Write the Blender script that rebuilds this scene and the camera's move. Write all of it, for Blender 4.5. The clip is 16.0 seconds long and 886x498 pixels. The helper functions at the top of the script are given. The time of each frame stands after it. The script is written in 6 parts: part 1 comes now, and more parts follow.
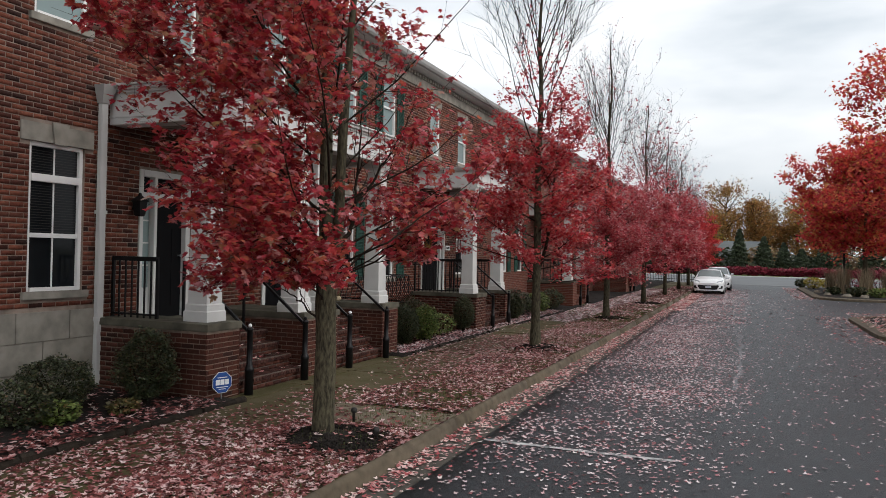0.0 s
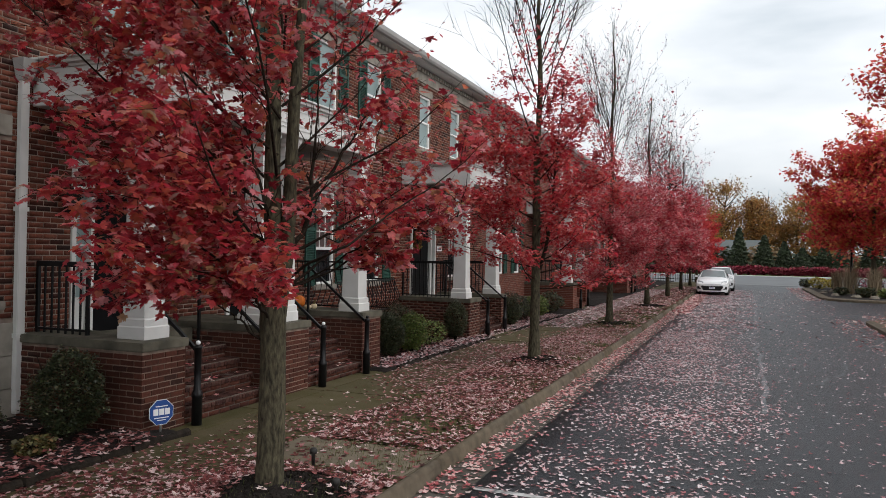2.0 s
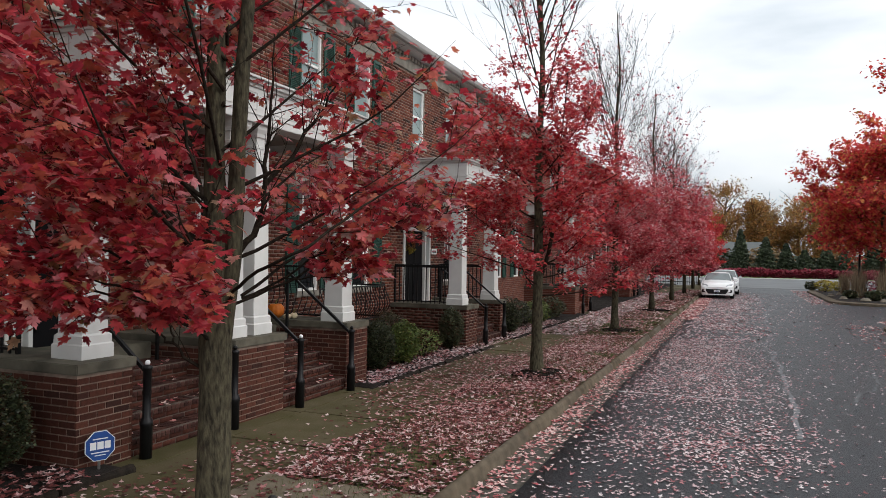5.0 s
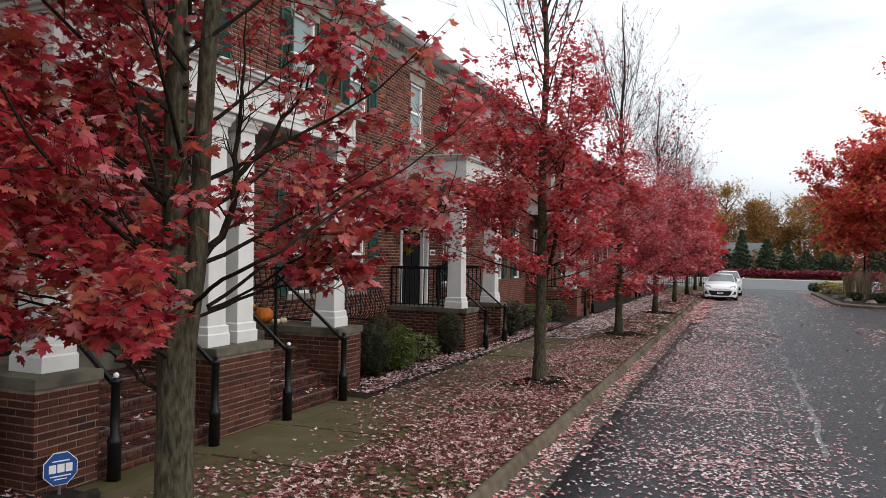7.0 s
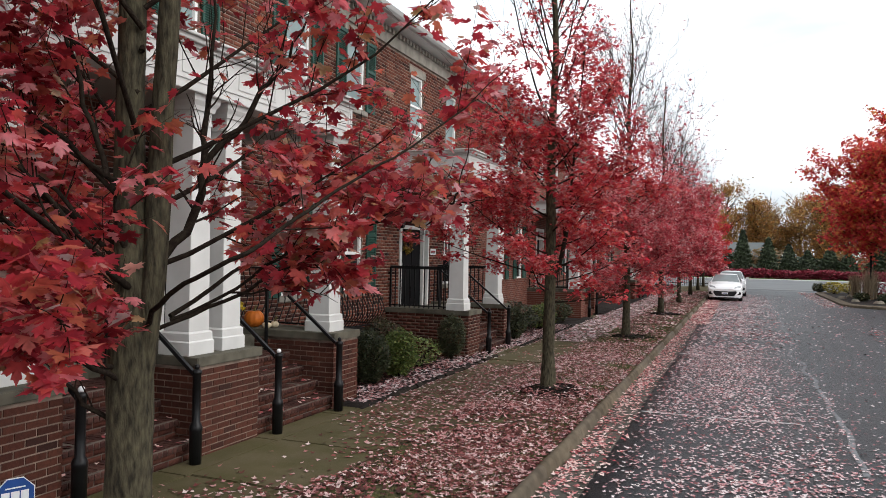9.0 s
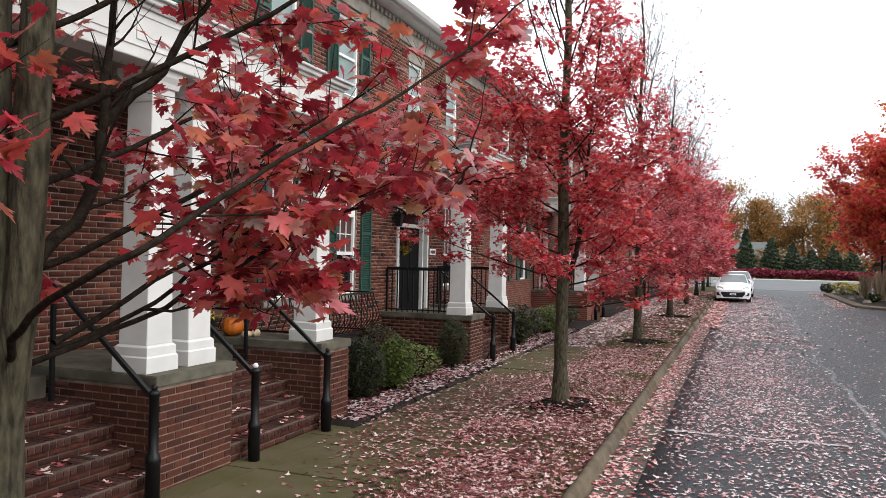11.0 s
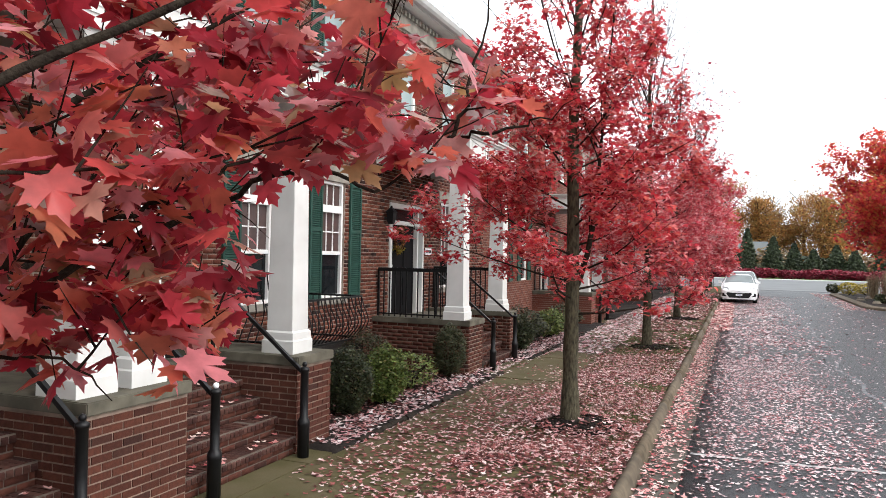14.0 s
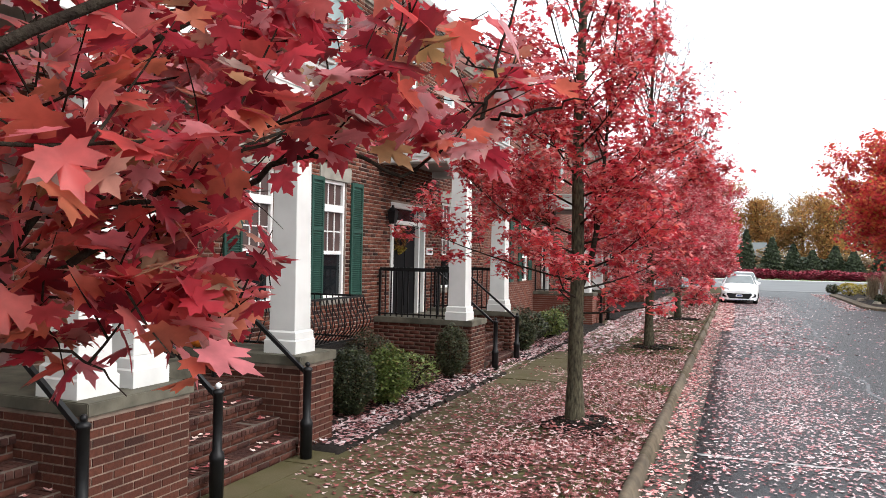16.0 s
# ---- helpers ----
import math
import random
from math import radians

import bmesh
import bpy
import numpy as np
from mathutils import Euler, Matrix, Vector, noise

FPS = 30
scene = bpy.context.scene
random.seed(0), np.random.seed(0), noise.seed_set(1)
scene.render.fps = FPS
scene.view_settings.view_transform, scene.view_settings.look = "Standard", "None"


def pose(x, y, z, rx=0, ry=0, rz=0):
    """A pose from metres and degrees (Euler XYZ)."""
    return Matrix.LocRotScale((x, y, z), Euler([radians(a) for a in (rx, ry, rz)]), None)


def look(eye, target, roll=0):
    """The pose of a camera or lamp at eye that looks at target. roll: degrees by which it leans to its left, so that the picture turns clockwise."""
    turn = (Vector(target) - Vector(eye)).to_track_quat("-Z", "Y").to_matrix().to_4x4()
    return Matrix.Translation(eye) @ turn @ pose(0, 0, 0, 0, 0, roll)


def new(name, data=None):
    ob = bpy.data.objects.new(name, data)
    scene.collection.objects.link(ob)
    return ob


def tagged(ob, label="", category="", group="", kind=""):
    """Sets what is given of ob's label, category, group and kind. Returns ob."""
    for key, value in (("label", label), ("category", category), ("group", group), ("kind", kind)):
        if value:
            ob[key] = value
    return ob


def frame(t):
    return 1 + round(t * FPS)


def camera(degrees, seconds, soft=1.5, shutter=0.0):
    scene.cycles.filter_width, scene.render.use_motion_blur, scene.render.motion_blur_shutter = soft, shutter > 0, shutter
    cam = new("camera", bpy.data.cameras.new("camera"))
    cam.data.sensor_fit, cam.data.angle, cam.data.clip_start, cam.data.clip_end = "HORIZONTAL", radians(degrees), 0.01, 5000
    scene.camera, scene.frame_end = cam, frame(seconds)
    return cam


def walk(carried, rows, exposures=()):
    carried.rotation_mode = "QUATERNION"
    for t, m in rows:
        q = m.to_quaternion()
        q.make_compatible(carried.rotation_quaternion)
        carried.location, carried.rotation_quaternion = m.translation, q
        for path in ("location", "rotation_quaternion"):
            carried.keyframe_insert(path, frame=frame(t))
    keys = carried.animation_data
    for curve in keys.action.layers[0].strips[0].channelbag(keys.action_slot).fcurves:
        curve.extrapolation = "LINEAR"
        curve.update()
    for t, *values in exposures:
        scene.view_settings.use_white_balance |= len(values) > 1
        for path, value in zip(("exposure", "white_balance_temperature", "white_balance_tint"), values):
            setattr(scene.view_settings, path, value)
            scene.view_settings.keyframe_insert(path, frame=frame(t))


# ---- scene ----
cam = camera(61.0, 16.0, soft=0.6)
PATH = [
    (0.0, (3.198, -7.047, 1.945), (-0.566, 2.217, 2.008), 1.26),
    (0.5, (3.048, -6.560, 1.969), (-0.697, 2.712, 2.021), 1.25),
    (1.0, (2.928, -6.155, 1.986), (-0.806, 3.122, 2.033), 1.22),
    (1.5, (2.828, -5.806, 1.995), (-0.901, 3.472, 2.044), 1.18),
    (2.0, (2.742, -5.489, 1.998), (-0.985, 3.791, 2.054), 1.12),
    (2.5, (2.663, -5.210, 1.998), (-1.061, 4.071, 2.063), 1.05),
    (3.0, (2.585, -4.971, 1.995), (-1.135, 4.311, 2.071), 0.99),
    (3.5, (2.516, -4.770, 1.993), (-1.201, 4.513, 2.080), 0.96),
    (4.0, (2.476, -4.649, 1.994), (-1.238, 4.635, 2.087), 0.95),
    (6.5, (2.173, -3.757, 2.055), (-1.530, 5.532, 2.139), 1.14),
    (7.0, (2.128, -3.664, 2.053), (-1.574, 5.625, 2.139), 1.16),
    (7.5, (2.035, -3.497, 2.047), (-1.660, 5.795, 2.135), 1.20),
    (8.0, (1.920, -3.299, 2.043), (-1.764, 5.998, 2.129), 1.22),
    (8.5, (1.834, -3.105, 2.045), (-1.847, 6.192, 2.128), 1.22),
    (9.0, (1.794, -2.982, 2.051), (-1.891, 6.314, 2.131), 1.21),
    (11.5, (1.272, -1.704, 2.051), (-2.407, 7.595, 2.133), 1.15),
    (12.0, (1.223, -1.548, 2.050), (-2.454, 7.751, 2.131), 1.16),
    (12.5, (1.156, -1.329, 2.051), (-2.520, 7.971, 2.131), 1.17),
    (13.0, (1.093, -1.138, 2.058), (-2.578, 8.164, 2.134), 1.17),
    (13.5, (1.029, -0.971, 2.062), (-2.636, 8.333, 2.135), 1.17),
    (14.0, (0.970, -0.830, 2.059), (-2.689, 8.476, 2.135), 1.15),
    (14.5, (0.940, -0.745, 2.053), (-2.713, 8.564, 2.132), 1.14),
    (15.0, (0.934, -0.730, 2.048), (-2.715, 8.580, 2.131), 1.14),
    (15.5, (0.917, -0.752, 2.041), (-2.728, 8.560, 2.130), 1.13),
    (16.0, (0.880, -0.771, 2.032), (-2.760, 8.542, 2.124), 1.12),
]
walk(cam, [(t, look(eye, target, roll)) for t, eye, target, roll in PATH], exposures=[(0.0, -0.54), (4.0, -0.44), (9.0, -0.16), (12.5, 0.38), (16.0, 0.57)])

# ================= world and light =================
world = bpy.data.worlds.new("overcast_sky")
scene.world = world
world.use_nodes = True
wn, wl = world.node_tree.nodes, world.node_tree.links
wn.clear()
w_out = wn.new("ShaderNodeOutputWorld")
w_bg = wn.new("ShaderNodeBackground")
w_sky = wn.new("ShaderNodeTexSky")
w_sky.sky_type, w_sky.sun_disc = "NISHITA", False
w_sky.sun_elevation, w_sky.sun_rotation = radians(39), radians(96)
w_sky.air_density, w_sky.dust_density = 1.0, 4.0
w_tc = wn.new("ShaderNodeTexCoord")
w_map = wn.new("ShaderNodeMapping")
w_map.inputs["Scale"].default_value = (1.6, 1.6, 6.0)
w_noise = wn.new("ShaderNodeTexNoise")
w_noise.inputs["Scale"].default_value, w_noise.inputs["Detail"].default_value = 1.7, 5.0
w_ramp = wn.new("ShaderNodeValToRGB")
w_ramp.color_ramp.elements[0].position, w_ramp.color_ramp.elements[0].color = 0.22, (6.6, 7.4, 8.1, 1)
w_ramp.color_ramp.elements[1].position, w_ramp.color_ramp.elements[1].color = 0.58, (12.2, 12.4, 12.7, 1)
w_mix = wn.new("ShaderNodeMix")
w_mix.data_type = "RGBA"
w_mix.inputs["Factor"].default_value = 0.9
wl.new(w_tc.outputs["Generated"], w_map.inputs["Vector"])
wl.new(w_map.outputs["Vector"], w_noise.inputs["Vector"])
wl.new(w_noise.outputs["Fac"], w_ramp.inputs["Fac"])
wl.new(w_sky.outputs["Color"], w_mix.inputs[6])
w_sep = wn.new("ShaderNodeSeparateXYZ")
w_low = wn.new("ShaderNodeMapRange")
w_low.inputs["From Min"].default_value, w_low.inputs["From Max"].default_value = 0.02, 0.24
w_low.inputs["To Min"].default_value, w_low.inputs["To Max"].default_value = 0.6, 0.0
w_haze = wn.new("ShaderNodeMix")
w_haze.data_type = "RGBA"
w_haze.inputs[7].default_value = (4.4, 5.1, 5.6, 1)
wl.new(w_tc.outputs["Generated"], w_sep.inputs[0])
wl.new(w_sep.outputs["Z"], w_low.inputs["Value"])
wl.new(w_low.outputs["Result"], w_haze.inputs["Factor"])
wl.new(w_ramp.outputs["Color"], w_haze.inputs[6])
wl.new(w_haze.outputs[2], w_mix.inputs[7])
wl.new(w_mix.outputs[2], w_bg.inputs["Color"])
w_bg.inputs["Strength"].default_value = 0.15
wl.new(w_bg.outputs["Background"], w_out.inputs["Surface"])

sun_data = bpy.data.lights.new("sun", "SUN")
sun_data.energy, sun_data.angle, sun_data.color = 2.2, radians(60), (1.0, 0.97, 0.93)
sun = new("sun", sun_data)
sun.matrix_world = look((34, 1, 28), (0, 5, 0))


# ================= materials =================
def material(name, color, rough=0.7, metal=0.0, var=0.0, scale=8.0, bump=0.0, bump_scale=60.0, color2=None, island=None, objrand=None, spec=0.25, big=0.0, stretch=1.0):
    """A procedural surface: base colour, blotches at one or two scales, fine bump, and colour by piece."""
    m = bpy.data.materials.new(name)
    m.use_nodes = True
    n, l = m.node_tree.nodes, m.node_tree.links
    b = n["Principled BSDF"]
    b.inputs["Roughness"].default_value, b.inputs["Metallic"].default_value = rough, metal
    b.inputs["Specular IOR Level"].default_value = spec
    geo = n.new("ShaderNodeNewGeometry")
    last = None
    place = geo.outputs["Position"]
    if stretch != 1.0:
        mp = n.new("ShaderNodeMapping")
        mp.inputs["Scale"].default_value = (1, 1, stretch)
        l.new(place, mp.inputs["Vector"])
        place = mp.outputs["Vector"]

    def mix(a, c, fac_socket, fac=None, kind="MIX"):
        x = n.new("ShaderNodeMix")
        x.data_type, x.blend_type = "RGBA", kind
        if fac_socket is not None:
            l.new(fac_socket, x.inputs["Factor"])
        else:
            x.inputs["Factor"].default_value = fac
        for s, v in ((6, a), (7, c)):
            if isinstance(v, tuple):
                x.inputs[s].default_value = (*v, 1)
            else:
                l.new(v, x.inputs[s])
        return x.outputs[2]

    if island or objrand:
        ramp = n.new("ShaderNodeValToRGB")
        stops = island or objrand
        els = ramp.color_ramp.elements
        while len(els) < len(stops):
            els.new(0.5)
        for e, (p, c) in zip(els, stops):
            e.position, e.color = p, (*c, 1)
        if island:
            l.new(geo.outputs["Random Per Island"], ramp.inputs["Fac"])
        else:
            oi = n.new("ShaderNodeObjectInfo")
            l.new(oi.outputs["Random"], ramp.inputs["Fac"])
        last = ramp.outputs["Color"]
    if var > 0:
        t = n.new("ShaderNodeTexNoise")
        t.inputs["Scale"].default_value, t.inputs["Detail"].default_value = scale, 6
        l.new(place, t.inputs["Vector"])
        r = n.new("ShaderNodeValToRGB")
        r.color_ramp.elements[0].position, r.color_ramp.elements[1].position = 0.35, 0.68
        l.new(t.outputs["Fac"], r.inputs["Fac"])
        c2 = color2 or tuple(c * (1 - var) for c in color)
        if last is None:
            last = mix(color, c2, r.outputs["Color"])
        else:
            g = 1 - var
            dark = mix(last, (g, g, g), None, 1.0, "MULTIPLY")
            last = mix(last, dark, r.outputs["Color"])
    if big > 0:
        t = n.new("ShaderNodeTexNoise")
        t.inputs["Scale"].default_value, t.inputs["Detail"].default_value = 0.7, 4
        l.new(place, t.inputs["Vector"])
        src = last if last is not None else color
        g = 1 - big
        dark = mix(src, (g, g, g), None, 1.0, "MULTIPLY")
        last = mix(src, dark, t.outputs["Fac"])
    if last is None:
        b.inputs["Base Color"].default_value = (*color, 1)
    else:
        l.new(last, b.inputs["Base Color"])
    if bump > 0:
        t = n.new("ShaderNodeTexNoise")
        t.inputs["Scale"].default_value, t.inputs["Detail"].default_value = bump_scale, 4
        l.new(place, t.inputs["Vector"])
        bp = n.new("ShaderNodeBump")
        bp.inputs["Strength"].default_value, bp.inputs["Distance"].default_value = bump, 0.01
        l.new(t.outputs["Fac"], bp.inputs["Height"])
        l.new(bp.outputs["Normal"], b.inputs["Normal"])
    return m


def leaf_material(name, stops, gloss=0.45, through_light=0.35):
    m = material(name, (0.3, 0.02, 0.03), rough=gloss, island=stops, var=0.42, scale=22, spec=0.6)
    n, l = m.node_tree.nodes, m.node_tree.links
    b, out = n["Principled BSDF"], n["Material Output"]
    tr = n.new("ShaderNodeBsdfTranslucent")
    l.new(b.inputs["Base Color"].links[0].from_socket, tr.inputs["Color"])
    mx = n.new("ShaderNodeMixShader")
    mx.inputs["Fac"].default_value = through_light
    l.new(b.outputs["BSDF"], mx.inputs[1])
    l.new(tr.outputs["BSDF"], mx.inputs[2])
    l.new(mx.outputs["Shader"], out.inputs["Surface"])
    return m


BRICK_TONES = [(0.0, (0.024, 0.010, 0.008)), (0.15, (0.082, 0.023, 0.015)), (0.5, (0.142, 0.041, 0.025)), (0.85, (0.20, 0.067, 0.040)), (1.0, (0.055, 0.020, 0.015))]
# Same red brick in darker tones: tree shade on the porch put into colour.
SHADED_BRICK_TONES = [(0.0, (0.034, 0.012, 0.009)), (0.10, (0.058, 0.017, 0.011)), (0.5, (0.080, 0.024, 0.015)), (0.9, (0.105, 0.034, 0.021)), (1.0, (0.050, 0.018, 0.013))]
M = {}
M["brick"] = material("red_brick", (0.25, 0.07, 0.05), 0.85, island=BRICK_TONES, var=0.3, scale=30, bump=0.5, bump_scale=150)
M["brick_piece"] = material("shaded_brick_piece", (0.25, 0.07, 0.05), 0.85, objrand=SHADED_BRICK_TONES, var=0.3, scale=30, bump=0.5, bump_scale=150)
M["nosing"] = material("tread_brick", (0.3, 0.14, 0.1), 0.8, objrand=[(0, (0.036, 0.012, 0.010)), (0.5, (0.056, 0.019, 0.014)), (1, (0.085, 0.036, 0.027))], var=0.4, scale=25, bump=0.4, bump_scale=120)
M["brick_porch"] = material("shaded_porch_brick", (0.2, 0.06, 0.045), 0.85, island=SHADED_BRICK_TONES, var=0.3, scale=30, bump=0.5, bump_scale=150)
M["mortar"] = material("mortar", (0.38, 0.30, 0.25), 0.95, var=0.45, scale=6, big=0.35, bump=0.4, bump_scale=200)
# House mortar darkened for the same shade on the piers.
M["mortar_porch"] = material("shaded_porch_mortar", (0.33, 0.25, 0.20), 0.95, var=0.5, scale=6, big=0.4, bump=0.4, bump_scale=200)
# Step mortar: the wall mortar with the porch shade put into its colour.
M["mortar_step"] = material("shaded_step_mortar", (0.16, 0.125, 0.105), 0.95, var=0.45, scale=6, big=0.35, bump=0.4, bump_scale=200)
M["stone"] = material("cut_stone", (0.36, 0.335, 0.29), 0.85, var=0.35, scale=5, bump=0.25, bump_scale=90, big=0.3)
M["slab"] = material("porch_slab", (0.15, 0.138, 0.105), 0.8, var=0.55, scale=4, bump=0.2, bump_scale=80, big=0.35)
M["concrete"] = material("sidewalk_concrete", (0.115, 0.094, 0.050), 0.8, var=0.45, scale=2.6, bump=0.25, bump_scale=120, color2=(0.076, 0.068, 0.024), big=0.45)
M["concrete_pale"] = material("pale_tan_concrete", (0.21, 0.175, 0.13), 0.85, var=0.4, scale=3, bump=0.25, bump_scale=120, color2=(0.13, 0.11, 0.07), big=0.35)
M["kerb"] = material("kerb_concrete", (0.145, 0.115, 0.080), 0.9, var=0.45, scale=6, bump=0.3, bump_scale=100, big=0.3)
M["asphalt"] = material("asphalt", (0.030, 0.0365, 0.0445), 0.5, var=0.55, scale=70, bump=0.8, bump_scale=140, big=0.6, spec=0.4)
M["pale_road"] = material("pale_concrete_road", (0.135, 0.142, 0.148), 0.8, var=0.2, scale=0.3)
M["kerb_pale"] = material("pale_walk_concrete", (0.42, 0.42, 0.40), 0.8, var=0.2, scale=0.5)
M["gutter_pan"] = material("gutter_concrete", (0.105, 0.095, 0.08), 0.85, var=0.4, scale=8, bump=0.3, bump_scale=100, big=0.4)
M["seal"] = material("crack_sealing", (0.19, 0.20, 0.21), 0.8, var=0.45, scale=10)
M["seal_thin"] = material("old_crack_sealing", (0.14, 0.15, 0.155), 0.8, var=0.5, scale=10)
M["paint_line"] = material("road_paint", (0.50, 0.50, 0.49), 0.8, var=0.5, scale=9, color2=(0.10, 0.105, 0.11))
M["soil"] = material("leafy_soil", (0.042, 0.030, 0.021), 1.0, var=0.5, scale=9, bump=0.8, bump_scale=40, color2=(0.09, 0.085, 0.03))
M["grass"] = material("grass_blades", (0.07, 0.09, 0.03), 0.8, island=[(0, (0.045, 0.065, 0.02)), (0.6, (0.08, 0.10, 0.03)), (1, (0.16, 0.14, 0.06))])
M["mulch"] = material("dark_mulch", (0.018, 0.014, 0.012), 1.0, var=0.5, scale=30, bump=1.0, bump_scale=60)
M["white"] = material("white_paint", (0.63, 0.63, 0.615), 0.5, var=0.12, scale=3, bump=0.05, bump_scale=60, big=0.1)
M["vinyl"] = material("white_vinyl", (0.8, 0.8, 0.79), 0.35, var=0.05, scale=4)
M["green"] = material("green_shutter_paint", (0.028, 0.082, 0.064), 0.5, var=0.2, scale=6, big=0.15)
M["iron"] = material("black_iron", (0.012, 0.012, 0.013), 0.35, metal=0.2, var=0.3, scale=20)
M["door"] = material("black_door_paint", (0.005, 0.005, 0.006), 0.6, spec=0.1, var=0.2, scale=5)
M["glass"] = material("window_glass", (0.010, 0.012, 0.014), 0.06, var=0.3, scale=1.2, spec=0.2)
M["blind"] = material("window_blind", (0.20, 0.27, 0.27), 0.3, var=0.15, scale=2, spec=0.7)
M["curtain"] = material("dark_curtain", (0.07, 0.035, 0.03), 0.4, var=0.4, scale=9, spec=0.7)
M["bark"] = material("maple_bark", (0.110, 0.097, 0.060), 0.95, var=0.7, scale=42, bump=1.0, bump_scale=85, color2=(0.024, 0.020, 0.013), big=0.55, stretch=0.3)
M["twig"] = material("dark_twig_bark", (0.017, 0.012, 0.010), 1.0, var=0.55, scale=45, spec=0.05, bump=0.8, bump_scale=140, color2=(0.034, 0.027, 0.020))
M["roof"] = material("roof_shingle", (0.16, 0.15, 0.145), 0.9, var=0.3, scale=8, bump=0.3)
M["gutter"] = material("gutter_metal", (0.42, 0.42, 0.41), 0.5, var=0.15, scale=3)
RED = [(0.0, (0.21, 0.016, 0.028)), (0.16, (0.42, 0.034, 0.055)), (0.38, (0.61, 0.058, 0.080)), (0.56, (0.62, 0.10, 0.085)), (0.68, (0.60, 0.18, 0.10)), (0.79, (0.70, 0.17, 0.20)), (0.90, (0.71, 0.29, 0.31)), (0.96, (0.42, 0.25, 0.10)), (1.0, (0.60, 0.48, 0.48))]
M["leaf"] = leaf_material("maple_leaves", RED, 0.34, 0.56)
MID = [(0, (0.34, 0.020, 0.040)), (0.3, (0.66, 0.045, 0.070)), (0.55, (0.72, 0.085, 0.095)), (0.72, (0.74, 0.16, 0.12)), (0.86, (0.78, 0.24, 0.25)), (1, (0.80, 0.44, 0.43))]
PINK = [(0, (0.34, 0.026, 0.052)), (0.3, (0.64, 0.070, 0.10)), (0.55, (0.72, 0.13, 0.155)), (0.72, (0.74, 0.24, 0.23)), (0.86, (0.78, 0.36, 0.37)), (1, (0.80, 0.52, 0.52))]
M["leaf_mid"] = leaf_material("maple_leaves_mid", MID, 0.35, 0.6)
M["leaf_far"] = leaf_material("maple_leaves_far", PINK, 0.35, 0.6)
M["leaf_right"] = leaf_material("scarlet_leaves", [(0, (0.34, 0.03, 0.04)), (0.25, (0.72, 0.07, 0.085)), (0.60, (0.84, 0.13, 0.10)), (0.82, (0.84, 0.24, 0.11)), (0.94, (0.76, 0.36, 0.12)), (1, (0.46, 0.33, 0.09))], 0.5, 0.75)
M["leaf_end"] = leaf_material("crimson_leaves", [(0, (0.40, 0.02, 0.035)), (0.5, (0.72, 0.05, 0.06)), (1, (0.78, 0.12, 0.10))], 0.45, 0.65)
M["fallen"] = material("fallen_leaves", (0.4, 0.15, 0.14), 0.7, island=[(0, (0.2, 0.04, 0.04)), (0.2, (0.42, 0.10, 0.11)), (0.45, (0.58, 0.28, 0.27)), (0.75, (0.68, 0.48, 0.45)), (1, (0.72, 0.6, 0.56))], var=0.2, scale=40)
M["fallen_road"] = material("fallen_leaves_pale", (0.4, 0.15, 0.14), 0.65, island=[(0, (0.16, 0.05, 0.05)), (0.14, (0.42, 0.16, 0.17)), (0.35, (0.52, 0.32, 0.33)), (0.7, (0.60, 0.48, 0.485)), (1, (0.68, 0.62, 0.625))], var=0.2, scale=40)
# Darker litter: browner leaves, with the near tree's shade worked into the tones.
M["fallen_bed"] = material("fallen_leaves_bed", (0.3, 0.12, 0.1), 0.75, island=[(0, (0.045, 0.016, 0.013)), (0.34, (0.12, 0.030, 0.028)), (0.58, (0.25, 0.070, 0.066)), (0.76, (0.46, 0.24, 0.24)), (1, (0.66, 0.54, 0.52))], var=0.2, scale=40)
M["fallen_verge"] = material("fallen_leaves_verge", (0.3, 0.12, 0.1), 0.75, island=[(0, (0.06, 0.020, 0.016)), (0.30, (0.13, 0.035, 0.032)), (0.52, (0.28, 0.082, 0.078)), (0.70, (0.48, 0.26, 0.26)), (1, (0.66, 0.54, 0.52))], var=0.2, scale=40)
M["bush"] = leaf_material("boxwood_leaves", [(0, (0.014, 0.022, 0.010)), (0.45, (0.036, 0.052, 0.020)), (0.85, (0.090, 0.108, 0.040)), (1, (0.17, 0.11, 0.06))], 0.5, 0.2)
M["bush_light"] = leaf_material("light_green_leaves", [(0, (0.05, 0.08, 0.018)), (0.55, (0.17, 0.24, 0.055)), (0.9, (0.30, 0.37, 0.11)), (1, (0.36, 0.18, 0.09))], 0.5, 0.35)
M["bush_brown"] = leaf_material("olive_brown_leaves", [(0, (0.020, 0.024, 0.010)), (0.45, (0.050, 0.058, 0.022)), (0.75, (0.105, 0.105, 0.040)), (0.9, (0.16, 0.07, 0.045)), (1, (0.22, 0.06, 0.05))], 0.5, 0.25)
M["wood_rot"] = material("rotting_log", (0.028, 0.021, 0.015), 0.95, var=0.6, scale=12, bump=1.0, bump_scale=50)
M["bush_dull"] = leaf_material("dull_yellow_leaves", [(0, (0.06, 0.05, 0.015)), (0.6, (0.13, 0.12, 0.03)), (1, (0.22, 0.10, 0.04))], 0.6, 0.2)
M["yellow"] = leaf_material("yellow_leaves", [(0, (0.25, 0.19, 0.02)), (1, (0.5, 0.40, 0.05))], 0.6, 0.3)
M["straw"] = material("dry_grass", (0.3, 0.24, 0.15), 0.9, island=[(0, (0.16, 0.12, 0.08)), (1, (0.38, 0.30, 0.2))])
M["conifer"] = leaf_material("conifer_needles", [(0, (0.013, 0.024, 0.009)), (1, (0.052, 0.078, 0.024))], 0.7, 0.1)
